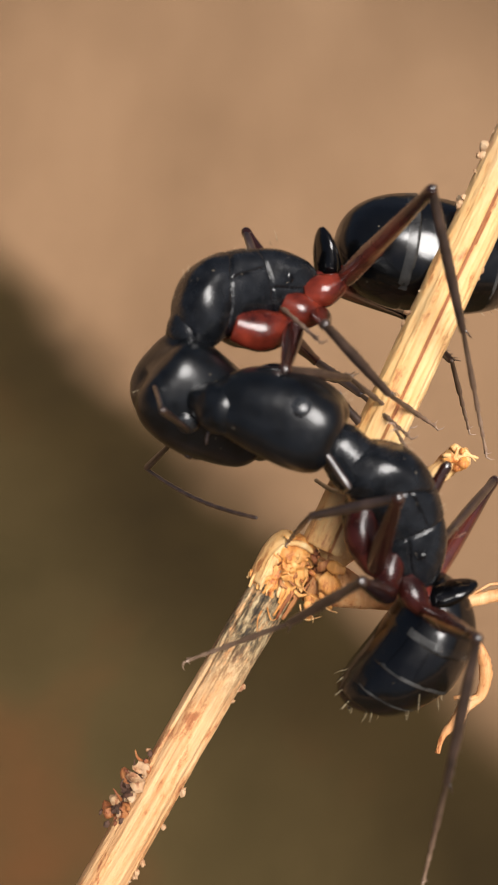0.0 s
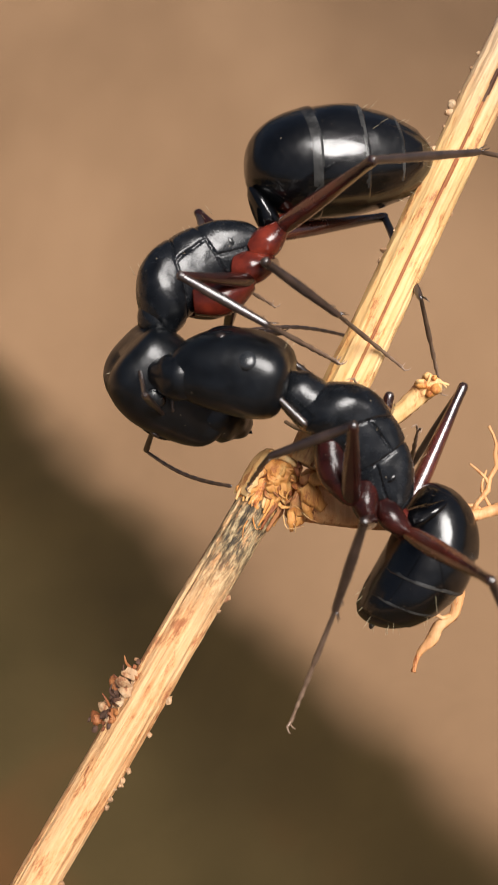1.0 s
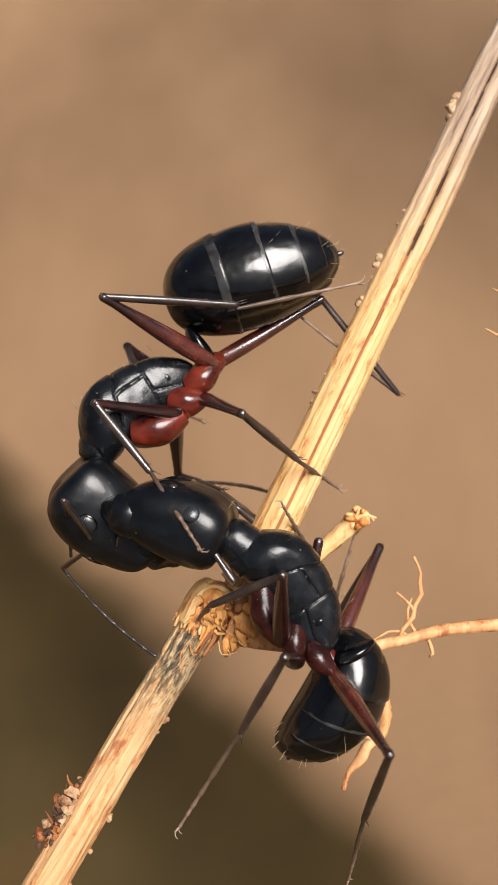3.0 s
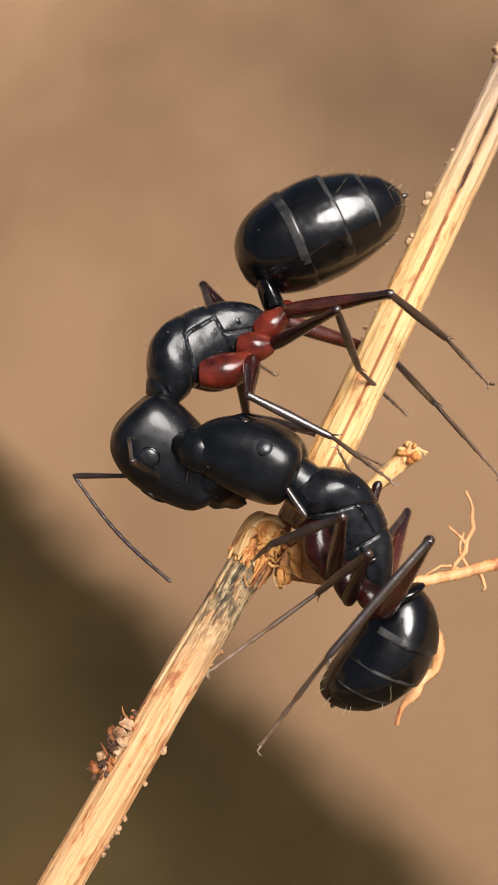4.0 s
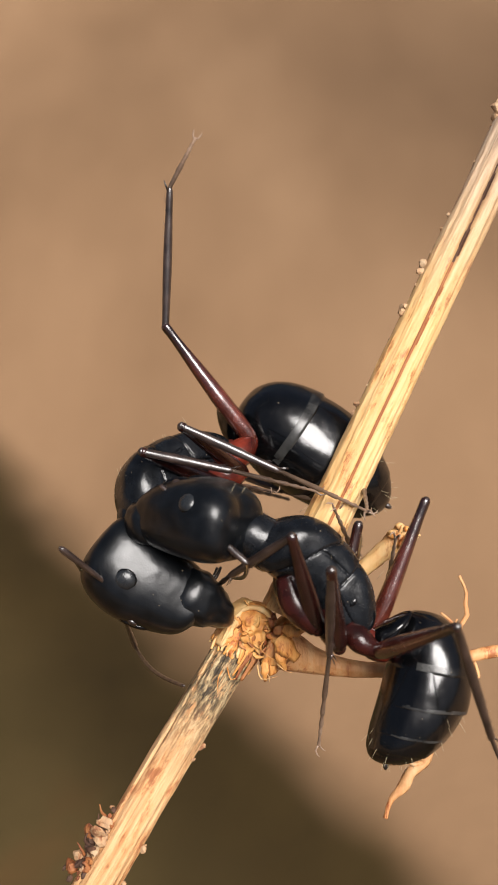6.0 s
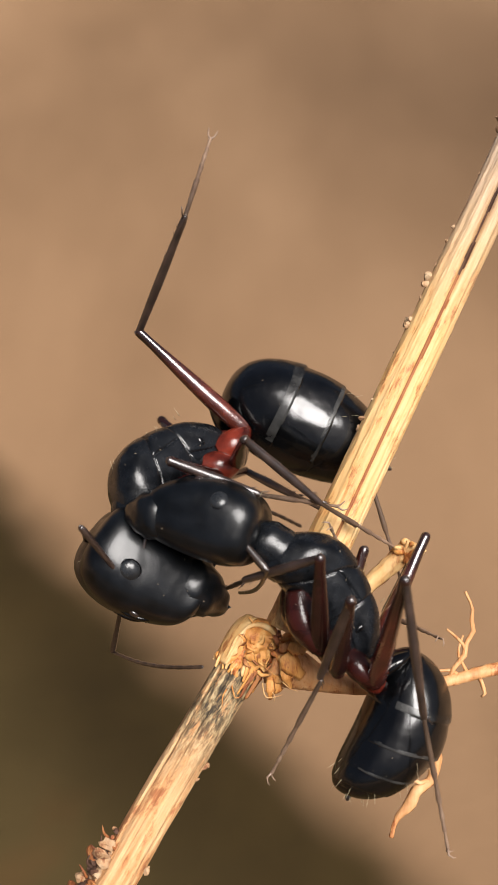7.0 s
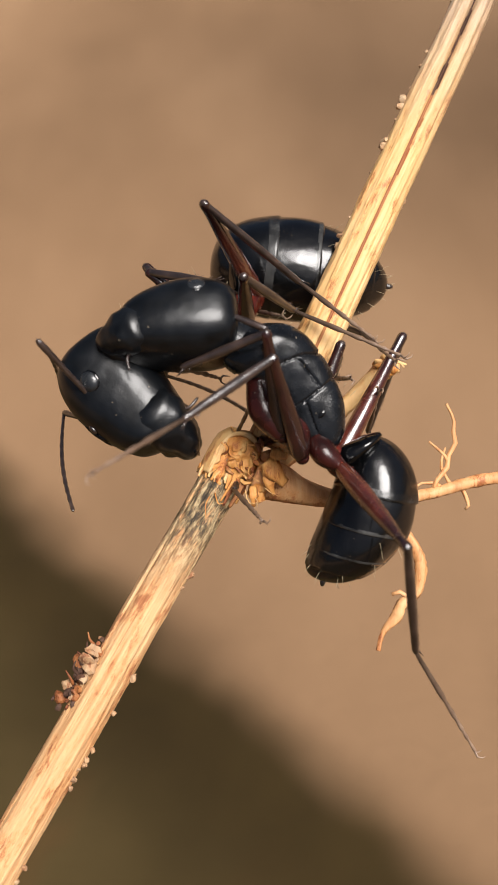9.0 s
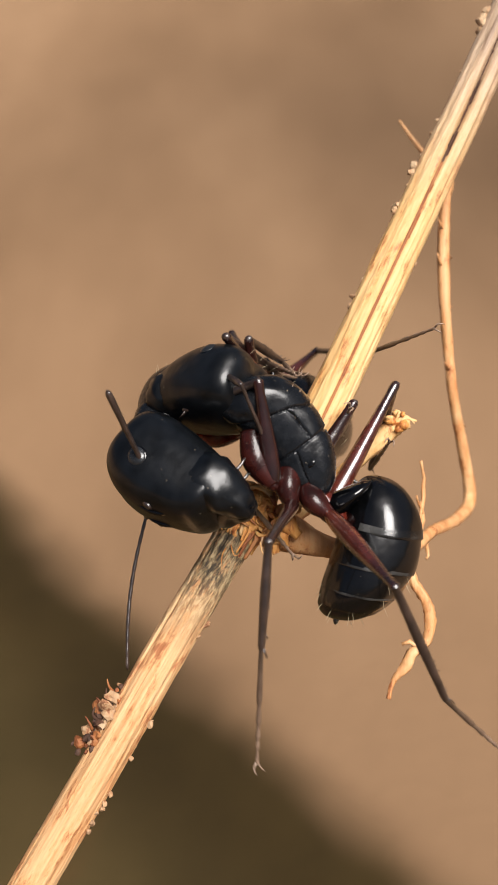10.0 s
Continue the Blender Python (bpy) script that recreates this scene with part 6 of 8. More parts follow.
    walk(a_parts['RM_3'], [
        (0, mm(0.325, 0.680, -0.313, 20.0, -170.9, -28.0)), (0.1, mm(0.375, 0.672, -0.569, 15.2, -168.1, -8.0)),
        (0.2, mm(0.447, 0.660, -0.799, 10.3, -166.9, 15.4)), (0.25, mm(0.422, 0.644, -0.746, 7.6, -166.8, 33.3)),
        (0.3, mm(0.523, 0.645, -0.983, 6.6, -166.7, 43.3)), (0.5, mm(0.603, 0.605, -1.152, 2.6, -164.8, 94.5)),
        (1, mm(0.382, 0.468, -0.766, 166.7, -16.1, -83.0)), (1.5, mm(0.496, 0.448, -1.037, -11.2, -159.6, 97.4)),
        (2, mm(0.683, 0.803, -1.160, -5.1, -162.0, 89.5)), (3.5, mm(0.434, 0.760, -0.665, -10.4, -165.7, 91.2)),
        (4, mm(0.438, 0.761, -0.676, -16.5, -163.9, 87.8)), (4.5, mm(0.480, 0.535, -0.960, -6.3, -155.7, 98.5)),
        (4.75, mm(0.312, 0.518, -0.483, 22.7, -149.3, 34.6)), (5, mm(0.251, 0.480, 0.017, 52.2, -166.9, -23.4)),
        (5.5, mm(0.230, 0.366, -0.059, 53.1, -167.6, -20.9)), (6, mm(0.204, -0.040, -0.121, 52.4, -162.4, -14.1)),
        (6.3, mm(0.204, -0.033, -0.126, 51.2, -164.5, -16.3)), (6.4, mm(0.204, -0.023, -0.135, 50.6, -165.9, -17.8)),
        (6.5, mm(0.205, -0.007, -0.148, 50.0, -167.6, -19.6)), (6.6, mm(0.206, 0.018, -0.169, 49.5, -169.5, -21.6)),
        (6.7, mm(0.209, 0.052, -0.197, 48.9, -171.4, -23.6)), (6.75, mm(0.294, 0.417, -0.497, 48.7, -172.1, -24.3)),
        (6.8, mm(0.214, 0.098, -0.236, 48.4, -173.4, -25.7)), (6.9, mm(0.223, 0.156, -0.285, 47.9, -175.3, -27.6)),
        (7, mm(0.238, 0.229, -0.346, 47.4, -177.1, -29.5)), (7.1, mm(0.261, 0.318, -0.421, 46.9, -178.7, -31.1)),
        (7.2, mm(0.297, 0.423, -0.510, 46.3, -180.0, -32.5)), (7.3, mm(0.351, 0.545, -0.612, 45.6, 179.1, -33.7)),
        (7.5, mm(0.534, 0.837, -0.851, 43.5, 178.8, -34.9)), (7.75, mm(0.895, 1.248, -1.075, 33.0, -159.1, 12.7)),
        (8, mm(1.356, 1.596, -1.197, 15.3, -155.1, 68.4)), (8.25, mm(1.021, 1.482, -0.951, -0.4, -151.0, 72.1)),
        (8.5, mm(0.764, 1.374, -0.622, -16.3, -146.5, 76.0)), (9, mm(1.032, 1.604, -0.750, -13.8, -144.5, 64.7)),
        (9.25, mm(0.514, 1.022, -0.548, 28.5, -147.2, 11.4)), (9.5, mm(0.241, 0.305, -0.304, 46.1, -180.0, -20.2)),
        (9.7, mm(0.273, 0.562, 0.115, 24.2, -132.5, 17.1)), (9.75, mm(0.412, 0.932, 0.252, 10.2, -127.5, 33.4)),
        (9.8, mm(0.387, 0.843, 0.338, -18.9, -128.0, 65.0)), (9.9, mm(0.594, 1.167, 0.543, 132.9, -37.7, -87.3)),
        (10, mm(0.886, 1.479, 0.706, 117.4, -17.5, -75.7)),
    ])
    walk(a_parts['RH'], [
        (0, mm(-2.100, -0.500, -0.400, -152.1, 34.0, -153.9)), (0.5, mm(-2.100, -0.500, -0.400, -144.1, 48.5, -163.0)),
        (1, mm(-2.100, -0.500, -0.400, -151.4, 26.7, -162.8)), (1.25, mm(-2.100, -0.500, -0.400, -141.8, 2.7, -127.2)),
        (1.5, mm(-2.100, -0.500, -0.400, -147.7, -22.3, -93.1)), (1.75, mm(-2.100, -0.500, -0.400, -139.5, -3.4, -126.6)),
        (2, mm(-2.100, -0.500, -0.400, -143.0, 16.8, -158.6)), (3.5, mm(-2.100, -0.500, -0.400, -149.7, 0.4, 166.1)),
        (4, mm(-2.100, -0.500, -0.400, -139.2, 49.4, -170.2)), (4.5, mm(-2.100, -0.500, -0.400, -119.3, 21.8, -136.9)),
        (5, mm(-2.100, -0.500, -0.400, -129.0, -7.2, -175.9)), (5.5, mm(-2.100, -0.500, -0.400, -134.7, 4.3, -163.2)),
        (6, mm(-2.100, -0.500, -0.400, -120.1, 20.6, -161.7)), (7.5, mm(-2.100, -0.500, -0.400, -129.0, 29.1, 172.6)),
        (8, mm(-2.100, -0.500, -0.400, -133.3, 33.7, 160.0)), (8.5, mm(-2.100, -0.500, -0.400, -126.1, 7.6, -163.6)),
        (9, mm(-2.100, -0.500, -0.400, -126.3, 21.9, -153.8)), (9.5, mm(-2.100, -0.500, -0.400, -128.4, 8.2, -143.7)),
        (10, mm(-2.100, -0.500, -0.400, -138.3, -18.0, -161.1)),
    ])
    walk(a_parts['RH_2'], [
        (0, mm(3.300, -0.000, -0.000, -19.6, -6.0, 119.0)), (0.5, mm(3.300, 0.000, -0.000, -33.0, -12.0, 94.7)),
        (1, mm(3.300, -0.000, 0.000, -51.3, -23.9, 111.2)), (1.17, mm(3.300, 0.000, 0.000, -15.7, -18.5, 52.5)),
        (1.33, mm(3.300, 0.000, 0.000, 0.1, 11.1, 6.0)), (1.5, mm(3.300, 0.000, 0.000, -12.9, 42.7, -45.6)),
        (1.67, mm(3.300, 0.000, 0.000, -23.4, 0.5, -8.5)), (1.83, mm(3.300, -0.000, 0.000, -59.9, -24.2, 40.7)),
        (2, mm(3.300, -0.000, 0.000, -102.8, -9.9, 95.2)), (2.75, mm(3.300, -0.000, -0.000, -113.8, -45.7, 77.1)),
        (3.5, mm(3.300, -0.000, -0.000, -89.8, -82.0, 30.9)), (3.75, mm(3.300, -0.000, -0.000, -105.7, -36.0, 69.6)),
        (4, mm(3.300, -0.000, -0.000, -90.7, 8.0, 89.5)), (4.5, mm(3.300, 0.000, 0.000, -87.1, 20.4, 118.5)),
        (5, mm(3.300, -0.000, 0.000, -107.4, 19.9, 127.7)), (5.5, mm(3.300, -0.000, 0.000, -91.3, 20.8, 128.3)),
        (6, mm(3.300, -0.000, 0.000, -92.5, 14.9, 121.3)), (7.5, mm(3.300, -0.000, 0.000, -105.9, 22.1, 101.5)),
        (8, mm(3.300, 0.000, -0.000, -116.2, 33.1, 84.2)), (8.5, mm(3.300, -0.000, 0.000, -98.1, 18.4, 129.7)),
        (9, mm(3.300, 0.000, -0.000, -87.2, 15.2, 125.7)), (9.5, mm(3.300, 0.000, 0.000, -85.4, 10.4, 139.7)),
        (10, mm(3.300, -0.000, 0.000, -103.1, 38.1, 135.7)),
    ])
    walk(a_parts['RH_3'], [
        (0, mm(1.806, 2.697, 0.325, 34.4, -26.0, -12.0)), (0.1, mm(2.172, 2.870, 0.322, 35.0, -25.3, -14.4)),
        (0.2, mm(2.530, 2.983, 0.347, 35.8, -24.3, -17.2)), (0.25, mm(2.419, 2.938, 0.448, 36.6, -23.4, -19.5)),
        (0.3, mm(2.828, 3.037, 0.408, 37.1, -22.8, -20.8)), (0.4, mm(3.016, 3.045, 0.507, 38.6, -21.1, -24.7)),
        (0.5, mm(3.053, 3.022, 0.646, 39.4, -20.3, -26.6)), (0.75, mm(2.675, 2.871, 0.987, 42.9, -39.2, -24.0)),
        (1, mm(2.277, 2.644, 1.255, 50.5, -58.3, -28.6)), (1.1, mm(3.668, 2.762, 1.358, 23.4, -35.6, -24.7)),
        (1.12, mm(4.152, 2.045, 0.770, 13.0, -26.0, -27.7)), (1.2, mm(5.557, 2.002, 0.713, -6.5, -13.2, -35.1)),
        (1.25, mm(6.027, 1.446, 0.286, -19.9, 0.9, -46.0)), (1.3, mm(6.278, 0.838, -0.203, -25.7, 11.3, -55.2)),
        (1.38, mm(5.461, -0.092, -0.907, -46.8, 30.9, -83.1)), (1.4, mm(5.888, -0.840, -1.485, -62.8, 36.0, -102.0)),
        (1.5, mm(4.895, -1.630, -2.101, -93.3, 32.6, -137.9)), (1.6, mm(5.855, -1.325, -1.153, -80.9, 29.6, -106.7)),
        (1.62, mm(5.549, -0.469, -0.631, -75.0, 26.3, -89.8)), (1.7, mm(6.374, 0.026, 0.398, -67.4, 16.9, -59.4)),
        (1.75, mm(6.203, 0.691, 0.839, -67.7, 10.7, -48.6)), (1.8, mm(5.833, 1.367, 1.150, -74.7, -2.8, -35.4)),
        (1.88, mm(4.612, 1.866, 0.685, -87.4, -17.2, -21.7)), (1.9, mm(4.233, 2.731, 1.132, -97.4, -23.9, -10.4)),
        (2, mm(3.022, 3.041, 0.532, -122.0, -29.8, 18.3)), (2.2, mm(3.079, 2.997, 0.761, -101.5, -26.4, -10.0)),
        (2.3, mm(3.195, 2.940, 0.977, -88.5, -17.6, -31.9)), (2.38, mm(3.402, 2.575, 1.376, -83.4, -10.4, -44.8)),
        (2.4, mm(3.344, 2.840, 1.241, -81.8, -6.9, -50.6)), (2.5, mm(3.502, 2.685, 1.536, -78.3, 4.0, -65.4)),
        (2.6, mm(3.647, 2.472, 1.839, -76.7, 15.1, -77.8)), (2.75, mm(3.783, 2.109, 2.220, -78.3, 30.1, -93.0)),
        (2.8, mm(3.820, 1.907, 2.388, -81.6, 37.5, -100.8)), (2.9, mm(3.844, 1.582, 2.610, -91.1, 48.2, -114.4)),
        (3, mm(3.835, 1.250, 2.786, 71.6, 122.5, 45.6)), (3.1, mm(3.801, 0.933, 2.914, 41.5, 117.9, 12.5)),
        (3.12, mm(3.727, 1.166, 2.645, 29.1, 118.4, -1.2)), (3.2, mm(3.754, 0.652, 2.996, 6.5, 124.3, -27.1)),
        (3.3, mm(3.708, 0.428, 3.043, -11.6, 141.2, -50.9)), (3.5, mm(3.671, 0.222, 3.070, -18.3, 163.1, -65.3)),
        (3.6, mm(3.965, 0.844, 2.908, -0.7, 130.6, -42.5)), (3.62, mm(3.922, 1.286, 2.447, 28.7, 119.7, -11.4)),
        (3.7, mm(4.220, 2.030, 2.154, -85.0, 47.4, -123.6)), (3.75, mm(4.174, 2.349, 1.824, -72.8, 34.7, -106.7)),
        (3.8, mm(4.009, 2.784, 1.164, -67.7, 14.3, -82.4)), (3.88, mm(3.750, 2.709, 0.696, -73.1, -2.7, -60.8)),
        (3.9, mm(3.720, 3.063, 0.231, -79.2, -11.1, -48.5)), (4, mm(3.326, 3.070, -0.433, -102.7, -27.1, -6.9)),
        (4.1, mm(2.919, 2.978, -0.774, -117.0, -30.1, 26.7)), (4.2, mm(2.594, 2.863, -0.957, -125.2, -26.8, 52.3)),
        (4.25, mm(2.589, 2.917, -0.772, -128.7, -22.2, 69.9)), (4.3, mm(2.327, 2.753, -1.040, -129.8, -19.2, 80.3)),
        (4.4, mm(2.103, 2.653, -1.067, -129.6, -10.1, 115.5)), (4.5, mm(1.914, 2.554, -1.080, -130.3, -0.6, 136.7)),
        (5, mm(1.518, 2.307, -1.055, 30.2, 157.7, -44.6)), (5.5, mm(1.506, 2.275, -1.102, 46.6, 161.1, -35.9)),
        (6, mm(1.746, 2.561, -0.798, 48.7, 160.1, -33.2)), (6.2, mm(1.789, 2.591, -0.783, 45.8, 164.2, -41.2)),
        (6.3, mm(1.810, 2.604, -0.779, 43.3, 169.2, -49.3)), (6.4, mm(1.832, 2.617, -0.778, -138.7, 3.9, 121.6)),
        (6.5, mm(1.857, 2.630, -0.781, -139.6, -4.2, 112.4)), (6.6, mm(1.887, 2.644, -0.788, -139.2, -13.1, 103.6)),
        (6.7, mm(1.925, 2.660, -0.802, -137.5, -22.2, 95.6)), (6.75, mm(2.216, 2.722, -1.013, -136.7, -25.3, 93.2)),
        (6.8, mm(1.971, 2.677, -0.822, -134.7, -31.3, 88.2)), (6.9, mm(2.028, 2.696, -0.850, -130.8, -39.3, 79.8)),
        (7, mm(2.098, 2.717, -0.885, -125.6, -46.2, 70.0)), (7.1, mm(2.184, 2.739, -0.928, -118.7, -51.8, 58.5)),
        (7.2, mm(2.288, 2.762, -0.978, -110.2, -55.9, 45.4)), (7.5, mm(2.727, 2.814, -1.167, -80.5, -58.9, 3.6)),
        (7.75, mm(3.139, 2.733, -1.454, -61.1, -54.4, -23.1)), (8, mm(3.562, 2.583, -1.694, -45.4, -47.1, -44.8)),
        (8.1, mm(3.337, 2.606, -1.678, -74.3, -48.8, -0.9)), (8.12, mm(2.997, 2.598, -1.559, -85.5, -44.3, 18.1)),
        (8.25, mm(2.432, 2.613, -1.425, -102.6, -20.4, 61.2)), (8.38, mm(1.926, 2.438, -1.201, -107.8, 0.3, 100.2)),
        (8.5, mm(1.420, 2.263, -0.977, -98.5, 19.5, 139.9)), (9, mm(1.554, 2.429, -0.814, -89.7, 9.3, 133.0)),
        (9.5, mm(0.975, 1.972, -0.561, -87.7, 8.5, 149.2)), (9.7, mm(0.992, 1.828, -0.970, -94.0, 26.7, 146.2)),
        (9.75, mm(1.170, 1.853, -1.282, 84.2, 149.8, -35.4)), (9.8, mm(1.108, 1.782, -1.278, 80.6, 143.7, -38.5)),
        (9.9, mm(1.300, 1.743, -1.604, 75.0, 136.2, -42.8)), (10, mm(1.556, 1.704, -1.914, 68.8, 129.9, -47.5)),
    ])
    walk(a_parts['LA'], [
        (0, mm(1.808, 0.464, -2.270, -73.8, -34.0, 57.4)), (0.5, mm(2.789, 0.010, -2.116, -109.0, -34.3, 79.9)),
        (1, mm(2.438, 0.253, -2.033, -100.3, -23.3, 80.3)), (1.5, mm(2.249, 0.318, -1.973, -101.8, -1.8, 86.3)),
        (2, mm(2.487, 0.252, -1.986, -102.6, -13.3, 85.4)), (3.5, mm(2.671, 0.518, -2.175, -100.8, -47.8, 88.8)),
        (4, mm(2.534, 0.556, -1.977, -89.9, -24.5, 73.1)), (4.5, mm(1.938, 0.686, -2.163, -89.6, -38.6, 74.5)),
        (5, mm(2.332, 0.893, -0.952, -77.2, -66.4, 47.4)), (5.5, mm(2.233, 0.962, -1.328, -54.8, -60.1, 28.0)),
        (6, mm(2.482, 0.261, -1.671, -73.4, -60.9, 40.6)), (7.5, mm(2.168, 0.612, -1.772, -98.1, -60.5, 65.8)),
        (8, mm(1.589, 0.923, -2.045, -84.3, -56.7, 45.3)), (8.5, mm(2.074, 0.753, -1.360, -60.2, -61.2, 24.9)),
        (9, mm(2.680, 0.547, -1.001, -73.0, -57.4, 46.2)), (9.5, mm(3.204, 1.010, -1.344, -72.6, -57.6, 48.7)),
        (10, mm(2.382, 1.454, -1.382, -60.1, -55.8, 37.9)),
    ])
    walk(a_parts['LA_2'], [
        (0, mm(2.400, 0.000, 0.000, -46.6, 9.3, -143.7)), (0.5, mm(2.400, 0.000, 0.000, -49.2, 13.4, -152.1)),
        (1, mm(2.400, -0.000, 0.000, -47.0, 3.0, -149.9)), (1.5, mm(2.400, -0.000, 0.000, -50.6, -8.1, -166.0)),
        (2, mm(2.400, -0.000, -0.000, -49.7, 1.3, -153.0)), (3.5, mm(2.400, 0.000, 0.000, -56.2, 14.4, -168.1)),
        (4, mm(2.400, -0.000, -0.000, -44.1, 5.2, -148.6)), (4.5, mm(2.400, -0.000, 0.000, -46.0, 3.4, -136.2)),
        (5, mm(2.400, 0.000, -0.000, -52.9, 5.2, -124.0)), (5.5, mm(2.400, -0.000, -0.000, -49.4, 8.6, -128.0)),
        (6, mm(2.400, 0.000, 0.000, -44.4, 17.9, -144.7)), (7.5, mm(2.400, 0.000, 0.000, -47.4, 14.3, -131.0)),
        (8, mm(2.400, -0.000, -0.000, -35.3, 24.1, -126.3)), (8.5, mm(2.400, 0.000, -0.000, -41.4, 19.3, -134.9)),
        (9, mm(2.400, 0.000, 0.000, -45.0, 10.9, -138.0)), (9.5, mm(2.400, 0.000, 0.000, -49.7, 4.6, -139.5)),
        (10, mm(2.400, 0.000, 0.000, -54.3, 3.3, -155.1)),
    ])
    walk(a_parts['RA'], [
        (0, mm(1.590, -0.396, -2.122, -17.0, 28.3, -69.3)), (0.5, mm(2.510, -0.824, -1.923, -0.0, 4.0, -92.9)),
        (1, mm(2.287, -0.615, -1.848, -3.1, 20.0, -74.2)), (1.5, mm(2.107, -0.552, -1.788, 3.7, 3.9, -43.0)),
        (2, mm(2.335, -0.615, -1.800, 3.4, 9.8, -50.3)), (3.5, mm(2.484, -0.362, -2.150, -0.1, -7.0, -68.6)),
        (4, mm(2.361, -0.327, -1.953, -8.3, -27.1, -43.0)), (4.5, mm(1.752, -0.194, -2.140, -13.5, 11.2, -12.7)),
        (5, mm(2.048, 0.106, -1.283, -23.2, 8.3, -66.0)), (5.5, mm(1.940, 0.179, -1.661, -29.9, 24.7, -73.2)),
        (6, mm(2.453, -0.638, -1.641, -30.7, 35.7, -102.1)), (7.5, mm(2.034, -0.275, -1.833, -15.6, 13.0, -72.7)),
        (8, mm(1.530, 0.034, -2.172, -14.6, -23.3, -63.6)), (8.5, mm(1.813, -0.088, -1.546, -14.0, -13.3, -83.4)),
        (9, mm(2.515, -0.326, -1.146, -10.6, -14.1, -96.2)), (9.5, mm(2.565, 0.720, -1.908, -17.2, 3.2, -84.4)),
        (10, mm(1.678, 1.375, -1.937, -30.0, 14.1, -98.8)),
    ])
    walk(a_parts['RA_2'], [
        (0, mm(2.400, 0.000, 0.000, 130.7, 37.0, 159.4)), (0.5, mm(2.400, 0.000, 0.000, 133.1, 27.3, -165.8)),
        (1, mm(2.400, 0.000, -0.000, 127.0, 41.1, 169.9)), (1.5, mm(2.400, -0.000, -0.000, 147.2, 40.7, 167.0)),
        (2, mm(2.400, 0.000, 0.000, 134.5, 51.5, 158.5)), (3.5, mm(2.400, 0.000, 0.000, 145.7, 71.8, -172.8)),
        (4, mm(2.400, -0.000, -0.000, 139.0, 36.1, 153.8)), (4.5, mm(2.400, 0.000, 0.000, 45.3, 75.4, 27.0)),
        (5, mm(2.400, 0.000, -0.000, 74.5, 30.2, 93.6)), (5.5, mm(2.400, 0.000, 0.000, 86.0, 17.6, 147.7)),
        (6, mm(2.400, 0.000, 0.000, 63.7, 35.7, 152.5)), (7.5, mm(2.400, -0.000, -0.000, 91.3, 34.3, 167.6)),
        (8, mm(2.400, 0.000, -0.000, 99.8, 20.4, 170.9)), (8.5, mm(2.400, 0.000, 0.000, 89.7, -1.9, 149.8)),
        (9, mm(2.400, 0.000, 0.000, 86.6, 13.9, 149.1)), (9.5, mm(2.400, 0.000, 0.000, 74.1, 37.5, 121.5)),
        (10, mm(2.400, 0.000, -0.000, 30.5, 39.8, 70.5)),
    ])
    walk(a_parts['jaw_left'], [
        (0, mm(2.140, 0.440, -0.120, 0.0, -0.0, 0.0)), (0.5, mm(2.140, 0.440, -0.120, 0.0, -0.0, 0.0)),
        (1, mm(2.140, 0.440, -0.120, 0.0, -0.0, 0.0)), (1.5, mm(2.140, 0.440, -0.120, 0.0, -0.0, 0.0)),
        (2, mm(2.140, 0.440, -0.120, 0.0, -0.0, 0.0)), (3.5, mm(2.140, 0.440, -0.120, 0.0, -0.0, 0.0)),
        (4, mm(2.140, 0.440, -0.120, 0.0, -0.0, 0.0)), (4.5, mm(2.140, 0.440, -0.120, 0.0, -0.0, 0.0)),
        (5, mm(2.140, 0.440, -0.120, 0.0, -0.0, 14.0)), (5.5, mm(2.140, 0.440, -0.120, 0.0, -0.0, 34.0)),
        (6, mm(2.140, 0.440, -0.120, 0.0, -0.0, 8.0)), (7.5, mm(2.140, 0.440, -0.120, 0.0, -0.0, 0.0)),
        (8, mm(2.140, 0.440, -0.120, 0.0, -0.0, 0.0)), (8.5, mm(2.140, 0.440, -0.120, 0.0, -0.0, 0.0)),
        (9, mm(2.140, 0.440, -0.120, 0.0, -0.0, 0.0)), (9.5, mm(2.140, 0.440, -0.120, 0.0, -0.0, 0.0)),
        (10, mm(2.140, 0.440, -0.120, 0.0, -0.0, 0.0)),
    ])
    walk(a_parts['jaw_right'], [
        (0, mm(2.140, -0.440, -0.120, 0.0, -0.0, 0.0)), (0.5, mm(2.140, -0.440, -0.120, 0.0, -0.0, 0.0)),
        (1, mm(2.140, -0.440, -0.120, 0.0, -0.0, 0.0)), (1.5, mm(2.140, -0.440, -0.120, 0.0, -0.0, 0.0)),
        (2, mm(2.140, -0.440, -0.120, 0.0, -0.0, 0.0)), (3.5, mm(2.140, -0.440, -0.120, 0.0, -0.0, 0.0)),
        (4, mm(2.140, -0.440, -0.120, 0.0, -0.0, 0.0)), (4.5, mm(2.140, -0.440, -0.120, 0.0, -0.0, 0.0)),
        (5, mm(2.140, -0.440, -0.120, 0.0, 0.0, -14.0)), (5.5, mm(2.140, -0.440, -0.120, 0.0, 0.0, -34.0)),
        (6, mm(2.140, -0.440, -0.120, 0.0, 0.0, -8.0)), (7.5, mm(2.140, -0.440, -0.120, 0.0, -0.0, 0.0)),
        (8, mm(2.140, -0.440, -0.120, 0.0, -0.0, 0.0)), (8.5, mm(2.140, -0.440, -0.120, 0.0, -0.0, 0.0)),
        (9, mm(2.140, -0.440, -0.120, 0.0, -0.0, 0.0)), (9.5, mm(2.140, -0.440, -0.120, 0.0, -0.0, 0.0)),
        (10, mm(2.140, -0.440, -0.120, 0.0, -0.0, 0.0)),
    ])
